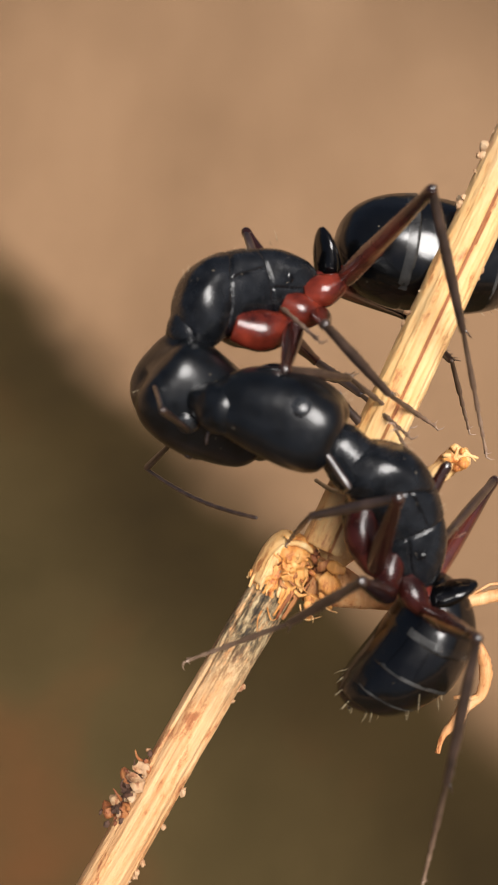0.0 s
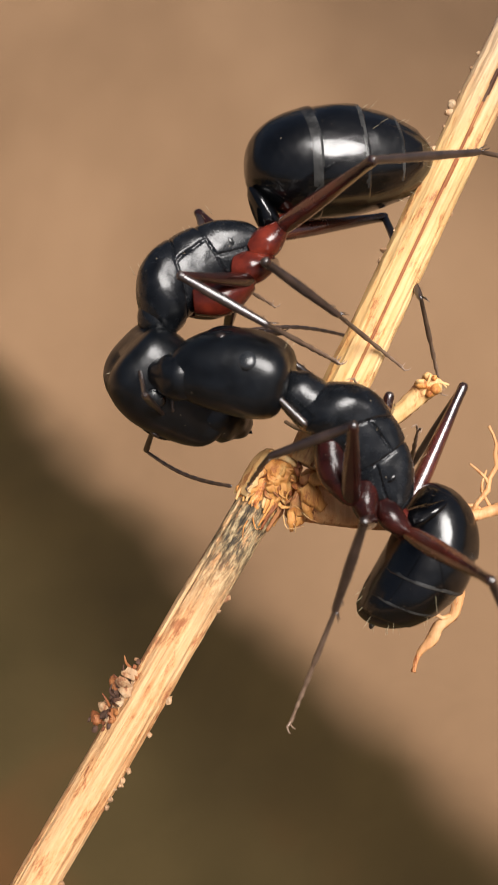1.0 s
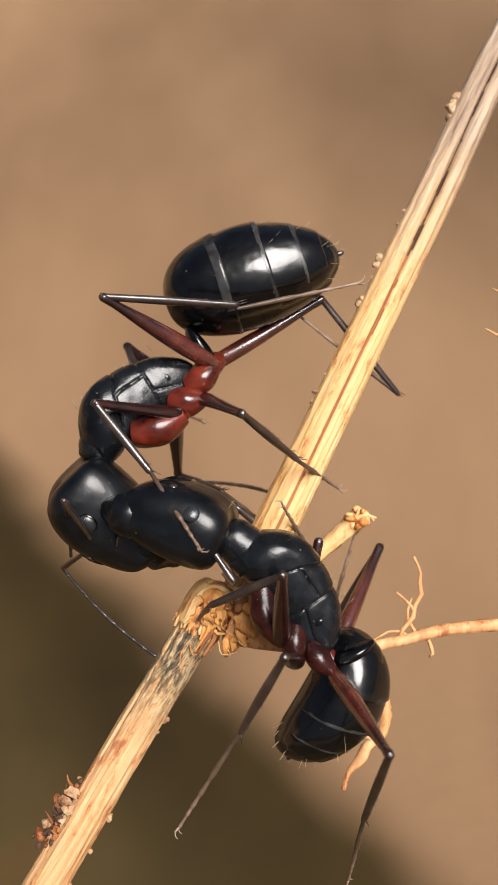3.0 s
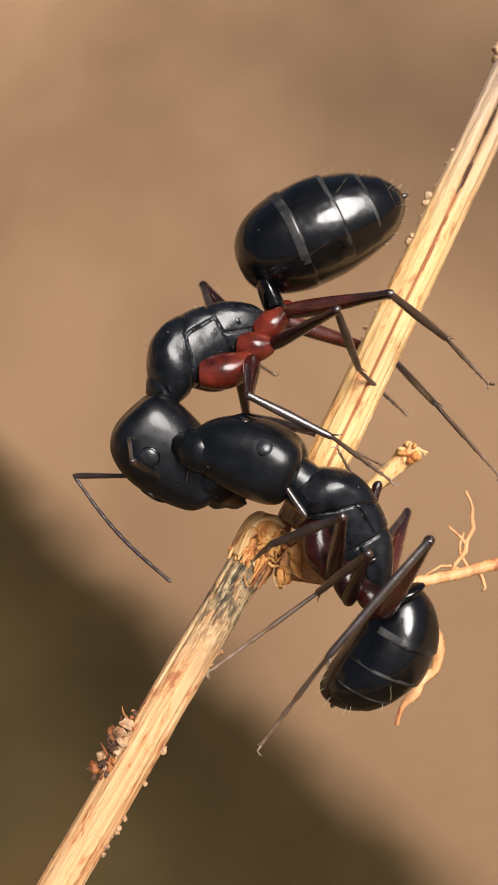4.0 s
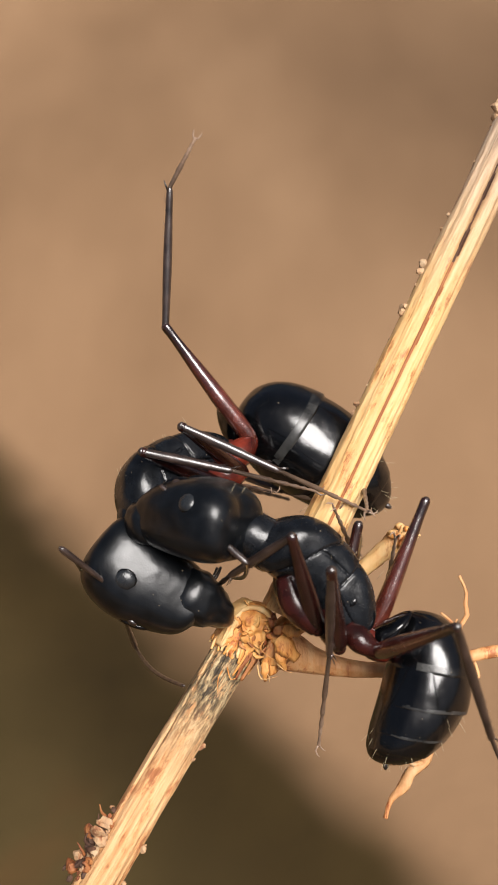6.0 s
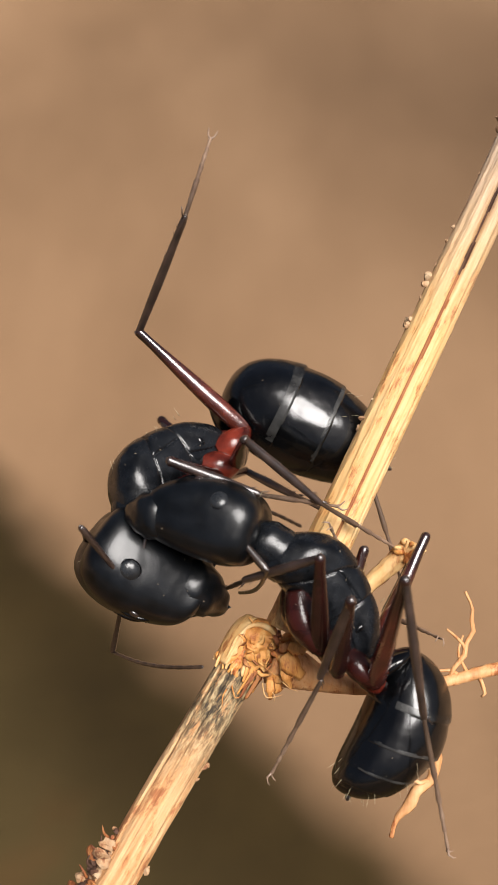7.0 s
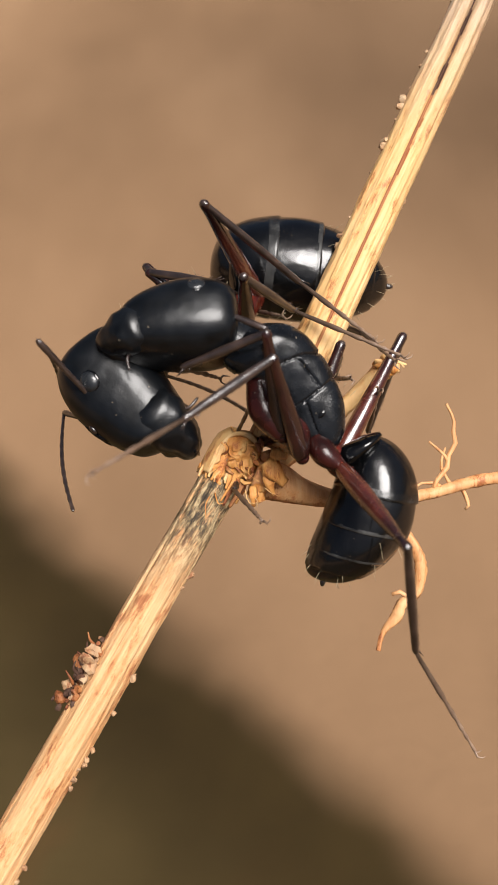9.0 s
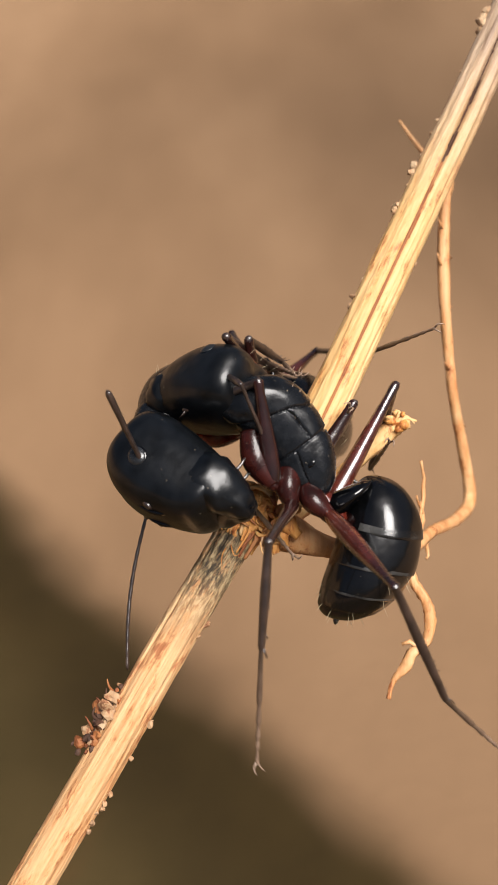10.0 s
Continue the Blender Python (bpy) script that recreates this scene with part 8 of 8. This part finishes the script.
    walk(b_parts['LH_3'], [
        (0, mm(1.889, 2.481, 1.209, -13.0, -156.7, -45.2)), (0.1, mm(1.860, 2.259, 1.560, -13.0, -152.2, -45.1)),
        (0.2, mm(1.858, 2.009, 1.870, -13.2, -147.4, -45.0)), (0.25, mm(1.908, 2.004, 1.912, -13.3, -143.9, -44.8)),
        (0.3, mm(1.889, 1.758, 2.128, -13.4, -142.0, -44.6)), (0.5, mm(2.042, 1.381, 2.474, -12.9, -131.1, -43.8)),
        (1, mm(2.378, 1.101, 2.747, 8.3, -123.3, -65.8)), (1.25, mm(1.754, 1.291, 2.356, 1.5, -131.5, -54.7)),
        (1.5, mm(1.206, 1.364, 1.834, -1.8, -140.4, -46.8)), (2, mm(1.153, 1.374, 1.764, -2.7, -140.5, -44.1)),
        (2.5, mm(1.333, 1.617, 1.768, -1.2, -141.1, -47.8)), (2.6, mm(1.400, 1.701, 1.763, -0.8, -141.4, -49.1)),
        (2.7, mm(1.473, 1.788, 1.753, -0.5, -141.9, -50.4)), (2.8, mm(1.548, 1.875, 1.738, -0.2, -142.4, -51.7)),
        (2.9, mm(1.621, 1.960, 1.718, 0.0, -143.1, -53.0)), (3, mm(1.691, 2.040, 1.691, 0.1, -143.9, -54.1)),
        (3.1, mm(1.752, 2.113, 1.658, 0.0, -144.8, -55.1)), (3.2, mm(1.802, 2.178, 1.620, -0.3, -145.9, -55.8)),
        (3.3, mm(1.836, 2.233, 1.575, -0.8, -147.2, -56.3)), (3.5, mm(1.840, 2.308, 1.466, -2.4, -150.2, -56.5)),
        (3.7, mm(1.663, 2.546, 0.668, -16.2, -163.1, -39.6)), (3.75, mm(1.519, 2.511, 0.364, -17.9, -166.7, -36.3)),
        (3.8, mm(1.652, 2.626, 0.006, -19.7, -174.0, -30.8)), (3.9, mm(1.695, 2.596, -0.543, -20.0, 177.1, -24.5)),
        (4, mm(1.634, 2.490, -0.796, -19.5, 173.1, -19.6)), (4.1, mm(1.284, 2.232, -0.751, -20.0, 174.1, -16.3)),
        (4.2, mm(0.770, 1.705, -0.549, -21.3, 177.4, -13.7)), (4.25, mm(0.595, 1.477, -0.335, -22.1, -179.8, -11.8)),
        (4.3, mm(0.375, 0.986, -0.290, -22.4, -178.4, -10.7)), (4.5, mm(0.201, 0.058, 0.049, -23.2, -172.8, -3.3)),
        (5, mm(0.343, 0.822, 0.438, -24.2, -171.4, 2.2)), (5.25, mm(0.234, 0.365, 0.280, -22.2, -171.9, -10.6)),
        (5.5, mm(0.204, -0.100, 0.113, -21.1, -172.7, -23.4)), (5.7, mm(0.383, 0.298, 1.005, -22.3, -154.9, -19.6)),
        (5.75, mm(0.556, 0.454, 1.369, -23.3, -150.5, -18.6)), (6, mm(1.484, 0.794, 2.384, -36.1, -130.0, -10.0)),
        (6.4, mm(1.229, 0.854, 2.143, -31.5, -136.0, -13.0)), (6.5, mm(1.112, 0.873, 2.015, -29.7, -138.8, -14.1)),
        (6.6, mm(0.988, 0.886, 1.866, -28.0, -142.0, -15.1)), (6.7, mm(0.864, 0.890, 1.698, -26.5, -145.4, -16.1)),
        (6.75, mm(0.698, 0.673, 1.544, -26.0, -146.5, -16.4)), (6.8, mm(0.744, 0.881, 1.517, -25.2, -148.8, -17.0)),
        (6.9, mm(0.635, 0.858, 1.330, -24.2, -152.1, -17.8)), (7, mm(0.538, 0.819, 1.145, -23.4, -155.3, -18.4)),
        (7.1, mm(0.457, 0.764, 0.970, -22.8, -158.1, -19.0)), (7.2, mm(0.389, 0.693, 0.812, -22.4, -160.6, -19.4)),
        (7.5, mm(0.267, 0.385, 0.510, -22.0, -164.2, -19.7)), (8, mm(0.526, -0.408, 1.322, -33.1, -160.0, 14.1)),
        (8.2, mm(0.988, 0.235, 2.052, -32.4, -142.8, -3.6)), (8.25, mm(1.221, 0.756, 2.172, -28.5, -135.0, -15.6)),
        (8.3, mm(1.515, 0.833, 2.394, -25.7, -131.1, -22.1)), (8.5, mm(2.567, 1.501, 2.611, 2.4, -117.2, -68.6)),
        (8.6, mm(2.751, 1.605, 2.595, 12.2, -116.7, -85.9)), (8.7, mm(2.813, 1.702, 2.545, 17.5, -116.2, -96.7)),
        (9, mm(2.711, 1.824, 2.436, 18.6, -112.2, -105.3)), (9.2, mm(2.054, 1.180, 2.582, -28.0, -113.3, -41.9)),
        (9.25, mm(1.852, 0.890, 2.592, -45.8, -120.9, -14.7)), (9.3, mm(1.665, 0.527, 2.581, -52.0, -126.0, -3.8)),
        (9.5, mm(1.439, -0.313, 2.459, -63.8, -151.1, 25.7)), (9.6, mm(1.500, -0.193, 2.516, -65.0, -144.8, 21.1)),
        (9.7, mm(1.703, 0.126, 2.654, -65.1, -131.3, 10.2)), (9.75, mm(2.229, 0.687, 2.827, -64.3, -126.9, 5.9)),
        (9.8, mm(2.093, 0.567, 2.798, -61.8, -119.7, -2.8)), (9.9, mm(2.681, 1.012, 2.864, -56.0, -111.9, -16.3)),
        (10, mm(3.388, 1.334, 2.797, -46.2, -106.2, -33.1)),
    ])
    walk(b_parts['RF'], [
        (0, mm(-0.800, -0.520, -0.850, -126.6, -30.3, -69.4)), (8.4, mm(-0.800, -0.520, -0.850, -126.6, -30.3, -69.4)),
        (8.6, mm(-0.800, -0.520, -0.850, -127.4, 36.3, -81.6)), (9, mm(-0.800, -0.520, -0.850, -126.1, 27.7, -87.1)),
        (9.5, mm(-0.800, -0.520, -0.850, -125.0, 25.9, -105.3)), (10, mm(-0.800, -0.520, -0.850, -123.4, 10.1, -86.5)),
    ])
    walk(b_parts['RF_2'], [
        (0, mm(2.300, 0.000, 0.000, 28.5, -65.3, -84.8)), (8.4, mm(2.300, 0.000, 0.000, 28.5, -65.3, -84.8)),
        (8.5, mm(2.300, 0.000, -0.000, -91.1, -128.9, -2.4)), (8.6, mm(2.300, 0.000, -0.000, 87.1, -17.9, 134.1)),
        (9, mm(2.300, -0.000, 0.000, 87.4, -18.0, 138.6)), (9.5, mm(2.300, 0.000, -0.000, 80.2, -4.0, 136.6)),
        (10, mm(2.300, 0.000, -0.000, 83.1, -7.7, 154.9)),
    ])
    walk(b_parts['RF_3'], [
        (0, mm(2.376, -0.831, 1.818, -77.6, -128.6, 26.4)), (8.4, mm(2.376, -0.831, 1.818, -77.6, -128.6, 26.4)),
        (8.5, mm(1.045, 0.053, 1.556, -63.9, -152.0, -12.5)), (8.6, mm(0.977, 1.368, 0.615, 109.5, -3.2, 138.9)),
        (9, mm(0.874, 1.259, 0.617, 99.5, -0.9, 154.0)), (9.5, mm(0.850, 1.370, 0.140, -81.2, 144.8, -21.4)),
        (10, mm(0.505, 0.840, 0.267, -77.7, 157.8, -18.3)),
    ])
    walk(b_parts['RM'], [
        (0, mm(-1.400, -0.540, -0.850, 5.6, -57.6, -8.7)), (0.5, mm(-1.400, -0.540, -0.850, 5.3, -55.3, -8.4)),
        (1, mm(-1.400, -0.540, -0.850, 4.9, -51.9, -7.8)), (1.5, mm(-1.400, -0.540, -0.850, 4.5, -48.0, -7.6)),
        (2, mm(-1.400, -0.540, -0.850, 4.7, -50.1, -7.9)), (3.5, mm(-1.400, -0.540, -0.850, 4.8, -51.5, -8.1)),
        (4, mm(-1.400, -0.540, -0.850, 5.0, -53.1, -8.7)), (4.5, mm(-1.400, -0.540, -0.850, -1.5, -47.5, -2.9)),
        (5, mm(-1.400, -0.540, -0.850, -8.4, -53.7, 2.5)), (5.5, mm(-1.400, -0.540, -0.850, -9.7, -58.8, 3.7)),
        (6, mm(-1.400, -0.540, -0.850, -2.2, -62.5, -2.2)), (7.5, mm(-1.400, -0.540, -0.850, -8.7, -54.9, 2.9)),
        (8, mm(-1.400, -0.540, -0.850, -10.2, -60.6, 4.8)), (8.5, mm(-1.400, -0.540, -0.850, 2.3, -64.6, -6.2)),
        (9, mm(-1.400, -0.540, -0.850, 11.3, -63.6, -14.7)), (9.5, mm(-1.400, -0.540, -0.850, 13.9, -59.5, -16.7)),
        (10, mm(-1.400, -0.540, -0.850, 33.9, -71.9, -37.3)),
    ])
    walk(b_parts['RM_2'], [
        (0, mm(2.500, 0.000, 0.000, 158.1, -10.5, -114.4)), (0.5, mm(2.500, 0.000, 0.000, 179.4, -5.5, -107.2)),
        (1, mm(2.500, 0.000, 0.000, 171.7, -9.3, -103.0)), (1.5, mm(2.500, 0.000, 0.000, 167.9, -7.2, -90.3)),
        (2, mm(2.500, -0.000, 0.000, 169.4, -2.2, -95.9)), (3.5, mm(2.500, 0.000, 0.000, 170.2, -2.3, -106.0)),
        (4, mm(2.500, 0.000, 0.000, 165.0, -3.5, -102.6)), (4.5, mm(2.500, 0.000, 0.000, 163.4, -9.4, -92.8)),
        (5, mm(2.500, 0.000, 0.000, 162.1, -16.5, -111.0)), (5.5, mm(2.500, 0.000, 0.000, 158.6, -11.8, -111.8)),
        (6, mm(2.500, 0.000, -0.000, 172.7, -9.2, -114.7)), (7.5, mm(2.500, -0.000, 0.000, 167.2, -9.3, -116.2)),
        (8, mm(2.500, 0.000, -0.000, 172.3, -8.6, -106.1)), (8.5, mm(2.500, 0.000, 0.000, 166.8, -7.6, -110.4)),
        (9, mm(2.500, 0.000, 0.000, 162.9, -5.7, -103.9)), (9.5, mm(2.500, 0.000, 0.000, 155.0, -7.6, -100.2)),
        (10, mm(2.500, 0.000, -0.000, 152.2, -4.9, -106.0)),
    ])
    walk(b_parts['RM_3'], [
        (0, mm(1.567, -2.060, 0.418, 46.6, 35.8, 61.1)), (0.5, mm(1.822, -2.187, 0.219, 32.0, 21.2, 71.4)),
        (1, mm(1.990, -2.212, 0.372, 40.4, 24.0, 75.9)), (1.5, mm(2.486, -2.282, 0.289, 44.7, 20.7, 82.7)),
        (2, mm(2.262, -2.286, 0.087, 42.0, 16.3, 77.1)), (3.5, mm(1.866, -2.209, 0.094, 35.2, 23.6, 58.4)),
        (4, mm(1.997, -2.240, 0.141, 43.5, 25.6, 68.1)), (4.5, mm(2.390, -2.267, 0.374, 44.0, 24.4, 68.3)),
        (5, mm(1.711, -2.060, 0.652, 40.9, 38.5, 54.4)), (5.5, mm(1.664, -2.090, 0.472, 51.2, 30.6, 67.4)),
        (6, mm(1.550, -2.062, 0.367, 37.0, 20.6, 62.9)), (7.5, mm(1.497, -2.036, 0.371, 41.1, 27.4, 60.0)),
        (8, mm(1.868, -2.184, 0.345, 40.2, 18.1, 73.8)), (8.25, mm(1.787, -2.163, 0.323, 45.6, 9.2, 82.0)),
        (8.5, mm(1.706, -2.137, 0.306, 49.0, -0.8, 88.8)), (9, mm(1.949, -2.221, 0.229, 52.1, -4.1, 92.5)),
        (9.5, mm(2.098, -2.244, 0.305, 59.5, 10.9, 85.6)), (10, mm(1.869, -2.203, 0.195, 62.3, 4.6, 80.7)),
    ])
    walk(b_parts['RH'], [
        (0, mm(-2.100, -0.500, -0.400, 67.4, -44.2, -77.0)), (0.5, mm(-2.100, -0.500, -0.400, 18.3, -71.0, -12.8)),
        (1, mm(-2.100, -0.500, -0.400, 43.1, -61.1, -41.0)), (1.5, mm(-2.100, -0.500, -0.400, 46.5, -42.6, -48.3)),
        (2, mm(-2.100, -0.500, -0.400, 54.4, -43.5, -57.6)), (3.5, mm(-2.100, -0.500, -0.400, 64.0, -46.5, -69.7)),
        (4, mm(-2.100, -0.500, -0.400, 63.5, -32.9, -73.2)), (4.5, mm(-2.100, -0.500, -0.400, 10.2, -46.4, -3.0)),
        (5, mm(-2.100, -0.500, -0.400, 3.1, -54.1, 2.6)), (5.5, mm(-2.100, -0.500, -0.400, 1.5, -60.3, 4.2)),
        (6, mm(-2.100, -0.500, -0.400, 8.6, -70.8, -1.3)), (7.5, mm(-2.100, -0.500, -0.400, 37.5, -61.2, -37.0)),
        (8, mm(-2.100, -0.500, -0.400, -0.5, -66.6, 7.5)), (8.5, mm(-2.100, -0.500, -0.400, 58.4, -68.6, -53.7)),
        (9, mm(-2.100, -0.500, -0.400, 56.8, -63.5, -52.3)), (9.5, mm(-2.100, -0.500, -0.400, 25.1, -61.5, -17.8)),
        (10, mm(-2.100, -0.500, -0.400, 61.5, -60.5, -56.2)),
    ])
    walk(b_parts['RH_2'], [
        (0, mm(3.300, 0.000, -0.000, 159.5, 11.9, 159.2)), (0.25, mm(3.300, 0.000, 0.000, 169.1, 1.8, -165.7)),
        (0.5, mm(3.300, 0.000, 0.000, 171.2, -11.8, -132.0)), (1, mm(3.300, 0.000, -0.000, 165.2, -9.0, -121.2)),
        (1.5, mm(3.300, 0.000, 0.000, 167.2, -8.5, -90.6)), (1.75, mm(3.300, 0.000, -0.000, 168.6, 3.2, -144.7)),
        (2, mm(3.300, 0.000, -0.000, 159.7, 11.2, 160.2)), (2.75, mm(3.300, 0.000, -0.000, 162.4, -0.9, -147.0)),
        (3.5, mm(3.300, -0.000, 0.000, 154.3, -10.3, -93.7)), (3.75, mm(3.300, -0.000, -0.000, 158.0, 2.0, -139.4)),
        (4, mm(3.300, -0.000, -0.000, 151.7, 13.3, 174.4)), (4.5, mm(3.300, -0.000, -0.000, 166.3, -11.4, -126.2)),
        (5, mm(3.300, -0.000, 0.000, 163.6, -21.3, -135.7)), (5.5, mm(3.300, -0.000, 0.000, 159.1, -22.6, -133.7)),
        (6, mm(3.300, 0.000, 0.000, 168.0, -11.3, -145.6)), (7.5, mm(3.300, -0.000, 0.000, 155.6, -17.2, -111.3)),
        (8, mm(3.300, -0.000, 0.000, 167.4, -17.4, -129.5)), (8.5, mm(3.300, 0.000, 0.000, 160.4, -21.6, -127.6)),
        (9, mm(3.300, 0.000, 0.000, 157.9, -19.0, -120.7)), (9.5, mm(3.300, 0.000, 0.000, 150.7, -18.6, -111.2)),
        (10, mm(3.300, 0.000, -0.000, 156.2, -21.2, -115.8)),
    ])
    walk(b_parts['RH_3'], [
        (0, mm(0.464, 1.077, -0.637, -17.1, 3.2, -39.3)), (0.25, mm(0.297, -0.763, -0.099, 18.3, 21.7, 14.9)),
        (0.5, mm(1.269, -2.255, 0.633, 71.8, 27.2, 74.3)), (1, mm(1.714, -2.619, 0.487, 78.8, 20.8, 86.3)),
        (1.2, mm(2.396, -2.931, 0.448, 76.9, 19.4, 90.0)), (1.25, mm(2.462, -2.948, 0.466, 75.9, 18.7, 92.2)),
        (1.3, mm(2.813, -3.029, 0.447, 75.4, 18.3, 93.4)), (1.5, mm(3.270, -3.066, 0.460, 73.4, 16.3, 98.4)),
        (1.6, mm(2.478, -2.972, 0.313, 67.4, 13.8, 80.2)), (1.7, mm(1.118, -2.201, -0.043, 59.1, 6.5, 46.3)),
        (1.75, mm(0.775, -1.791, -0.175, 57.2, 3.9, 35.2)), (1.8, mm(0.337, -0.823, -0.395, 54.8, -0.5, 13.1)),
        (1.9, mm(0.295, 0.507, -0.568, 54.1, -4.5, -15.5)), (2, mm(0.439, 1.030, -0.602, 54.3, -5.5, -27.2)),
        (2.3, mm(0.264, 0.410, -0.476, 55.8, -1.8, -14.9)), (2.4, mm(0.224, -0.026, -0.381, 57.0, 0.7, -6.6)),
        (2.5, mm(0.257, -0.528, -0.263, 58.8, 3.6, 2.9)), (2.6, mm(0.386, -1.049, -0.132, 60.9, 6.6, 13.1)),
        (2.75, mm(0.699, -1.687, 0.048, 64.3, 10.7, 26.9)), (2.9, mm(1.266, -2.325, 0.252, 69.4, 15.8, 43.8)),
        (3, mm(1.668, -2.612, 0.353, 73.0, 18.6, 53.7)), (3.1, mm(2.084, -2.819, 0.433, 76.9, 20.9, 63.2)),
        (3.2, mm(2.475, -2.948, 0.491, 80.6, 22.6, 71.7)), (3.5, mm(3.103, -3.044, 0.555, 86.9, 24.5, 84.9)),
        (3.75, mm(0.949, -2.018, -0.109, 62.5, 11.7, 33.9)), (4, mm(0.297, 0.293, -0.712, 50.0, -0.3, -14.9)),
        (4.2, mm(0.353, -0.820, -0.501, 54.4, 4.8, 9.1)), (4.25, mm(0.495, -1.310, -0.153, 57.3, 8.4, 21.7)),
        (4.3, mm(0.712, -1.700, -0.147, 59.0, 10.5, 27.8)), (4.5, mm(1.507, -2.453, 0.614, 73.8, 20.3, 58.2)),
        (4.7, mm(1.453, -2.295, 0.966, 80.6, 17.5, 70.9)), (4.75, mm(1.351, -2.248, 0.871, 81.3, 16.7, 72.3)),
        (4.8, mm(1.354, -2.171, 1.053, 82.9, 15.2, 75.5)), (5, mm(1.234, -2.017, 1.127, 87.8, 10.3, 84.8)),
        (5.5, mm(1.323, -2.069, 1.192, 93.6, 1.9, 90.4)), (5.75, mm(1.032, -1.905, 0.915, 86.7, 13.9, 75.1)),
        (6, mm(0.791, -1.717, 0.606, 77.9, 22.4, 56.4)), (6.75, mm(1.428, -2.335, 0.809, 87.5, 6.8, 86.0)),
        (7.5, mm(2.226, -2.760, 0.916, 92.9, -13.4, 110.8)), (7.75, mm(1.806, -2.547, 0.944, 87.3, 4.6, 93.2)),
        (8, mm(1.417, -2.282, 0.926, 77.1, 19.5, 72.1)), (8.5, mm(1.543, -2.285, 1.142, 88.0, 22.1, 79.1)),
        (9, mm(1.806, -2.521, 1.011, 92.3, 19.4, 91.0)), (9.5, mm(2.237, -2.740, 0.987, 94.8, 17.5, 86.8)),
        (10, mm(2.042, -2.601, 1.123, 93.5, 13.4, 92.4)),
    ])
    walk(b_parts['LA'], [
        (0, mm(3.288, 0.291, -0.620, 4.9, -5.8, 160.9)), (0.5, mm(3.308, 0.428, -0.798, 11.5, 1.1, 166.4)),
        (1, mm(3.367, 0.449, -0.766, 12.1, -5.8, 167.5)), (1.5, mm(3.334, 0.390, -0.538, 11.9, -0.2, 165.9)),
        (2, mm(3.217, 0.401, -0.607, 12.0, -0.9, 165.9)), (3.5, mm(3.249, 0.351, -0.581, 7.5, 4.3, 163.4)),
        (4, mm(3.030, 0.367, -0.496, 10.0, 0.6, 164.4)), (4.5, mm(3.464, 0.250, -0.768, 6.5, -6.1, 160.9)),
        (5, mm(3.631, 0.013, -0.511, 0.5, -4.2, 153.5)), (5.5, mm(3.643, 0.218, -0.806, -2.2, -6.9, 161.6)),
        (6, mm(3.567, 0.229, -0.683, 7.1, 0.4, 160.9)), (7.5, mm(3.359, 0.121, -0.723, 7.5, -4.5, 157.4)),
        (8, mm(3.192, 0.173, -0.882, 12.3, -9.4, 158.9)), (8.5, mm(3.454, 0.345, -0.869, 6.0, -11.1, 163.5)),
        (9, mm(3.080, 0.199, -0.550, -16.9, -24.1, 156.9)), (9.5, mm(2.494, -0.288, -1.273, 10.3, -37.5, 127.3)),
        (10, mm(2.278, -0.875, -0.284, 0.1, -11.8, 115.6)),
    ])
    b_parts['LA_2'].matrix_basis = mm(2.400, -0.000, -0.000, 100.2, 19.3, 101.7)
    walk(b_parts['RA'], [
        (0, mm(3.126, -0.592, -0.558, 88.2, 6.8, -100.7)), (0.5, mm(3.225, -0.450, -0.618, 94.0, -0.8, -94.7)),
        (1, mm(3.322, -0.433, -0.593, 87.1, -0.4, -93.4)), (1.5, mm(3.247, -0.487, -0.354, 92.6, -1.0, -95.1)),
        (2, mm(3.134, -0.476, -0.424, 91.9, -1.0, -95.1)), (3.5, mm(3.113, -0.530, -0.456, 97.8, 2.6, -97.3)),
        (4, mm(2.917, -0.513, -0.340, 93.7, 0.7, -96.6)), (4.5, mm(3.307, -0.632, -0.682, 87.6, 5.3, -100.6)),
        (5, mm(3.351, -0.842, -0.513, 90.4, 10.9, -108.1)), (5.5, mm(3.481, -0.666, -0.856, 88.1, 13.9, -100.7)),
        (6, mm(3.400, -0.649, -0.572, 93.9, 3.6, -100.0)), (7.5, mm(3.148, -0.748, -0.618, 89.1, 4.0, -103.8)),
        (8, mm(3.027, -0.696, -0.716, 83.5, 0.0, -102.0)), (8.5, mm(3.342, -0.546, -0.802, 82.7, 6.4, -98.5)),
        (9, mm(2.758, -0.590, -0.840, 70.4, 28.9, -116.0)), (9.5, mm(1.919, -0.978, -1.225, 55.9, 5.9, -135.8)),
        (10, mm(1.530, -1.374, -0.308, 82.7, 12.2, -147.6)),
    ])
    b_parts['RA_2'].matrix_basis = mm(2.400, 0.000, 0.000, -130.5, -31.3, 34.7)
    # the loose root tip swings away behind the stem at the very end
    walk(ROOT, [
        (0.0, mm(4.6, 0.5, -3.44)), (9.5, mm(4.6, 0.5, -3.44)), (9.65, mm(4.6, 0.5, -3.44, 0, 0, 25)),
        (9.8, mm(4.6, 0.5, -3.44, 0, 0, 53)), (10.0, mm(4.6, 0.5, -3.44, 0, 0, 64)),
    ])


motions()
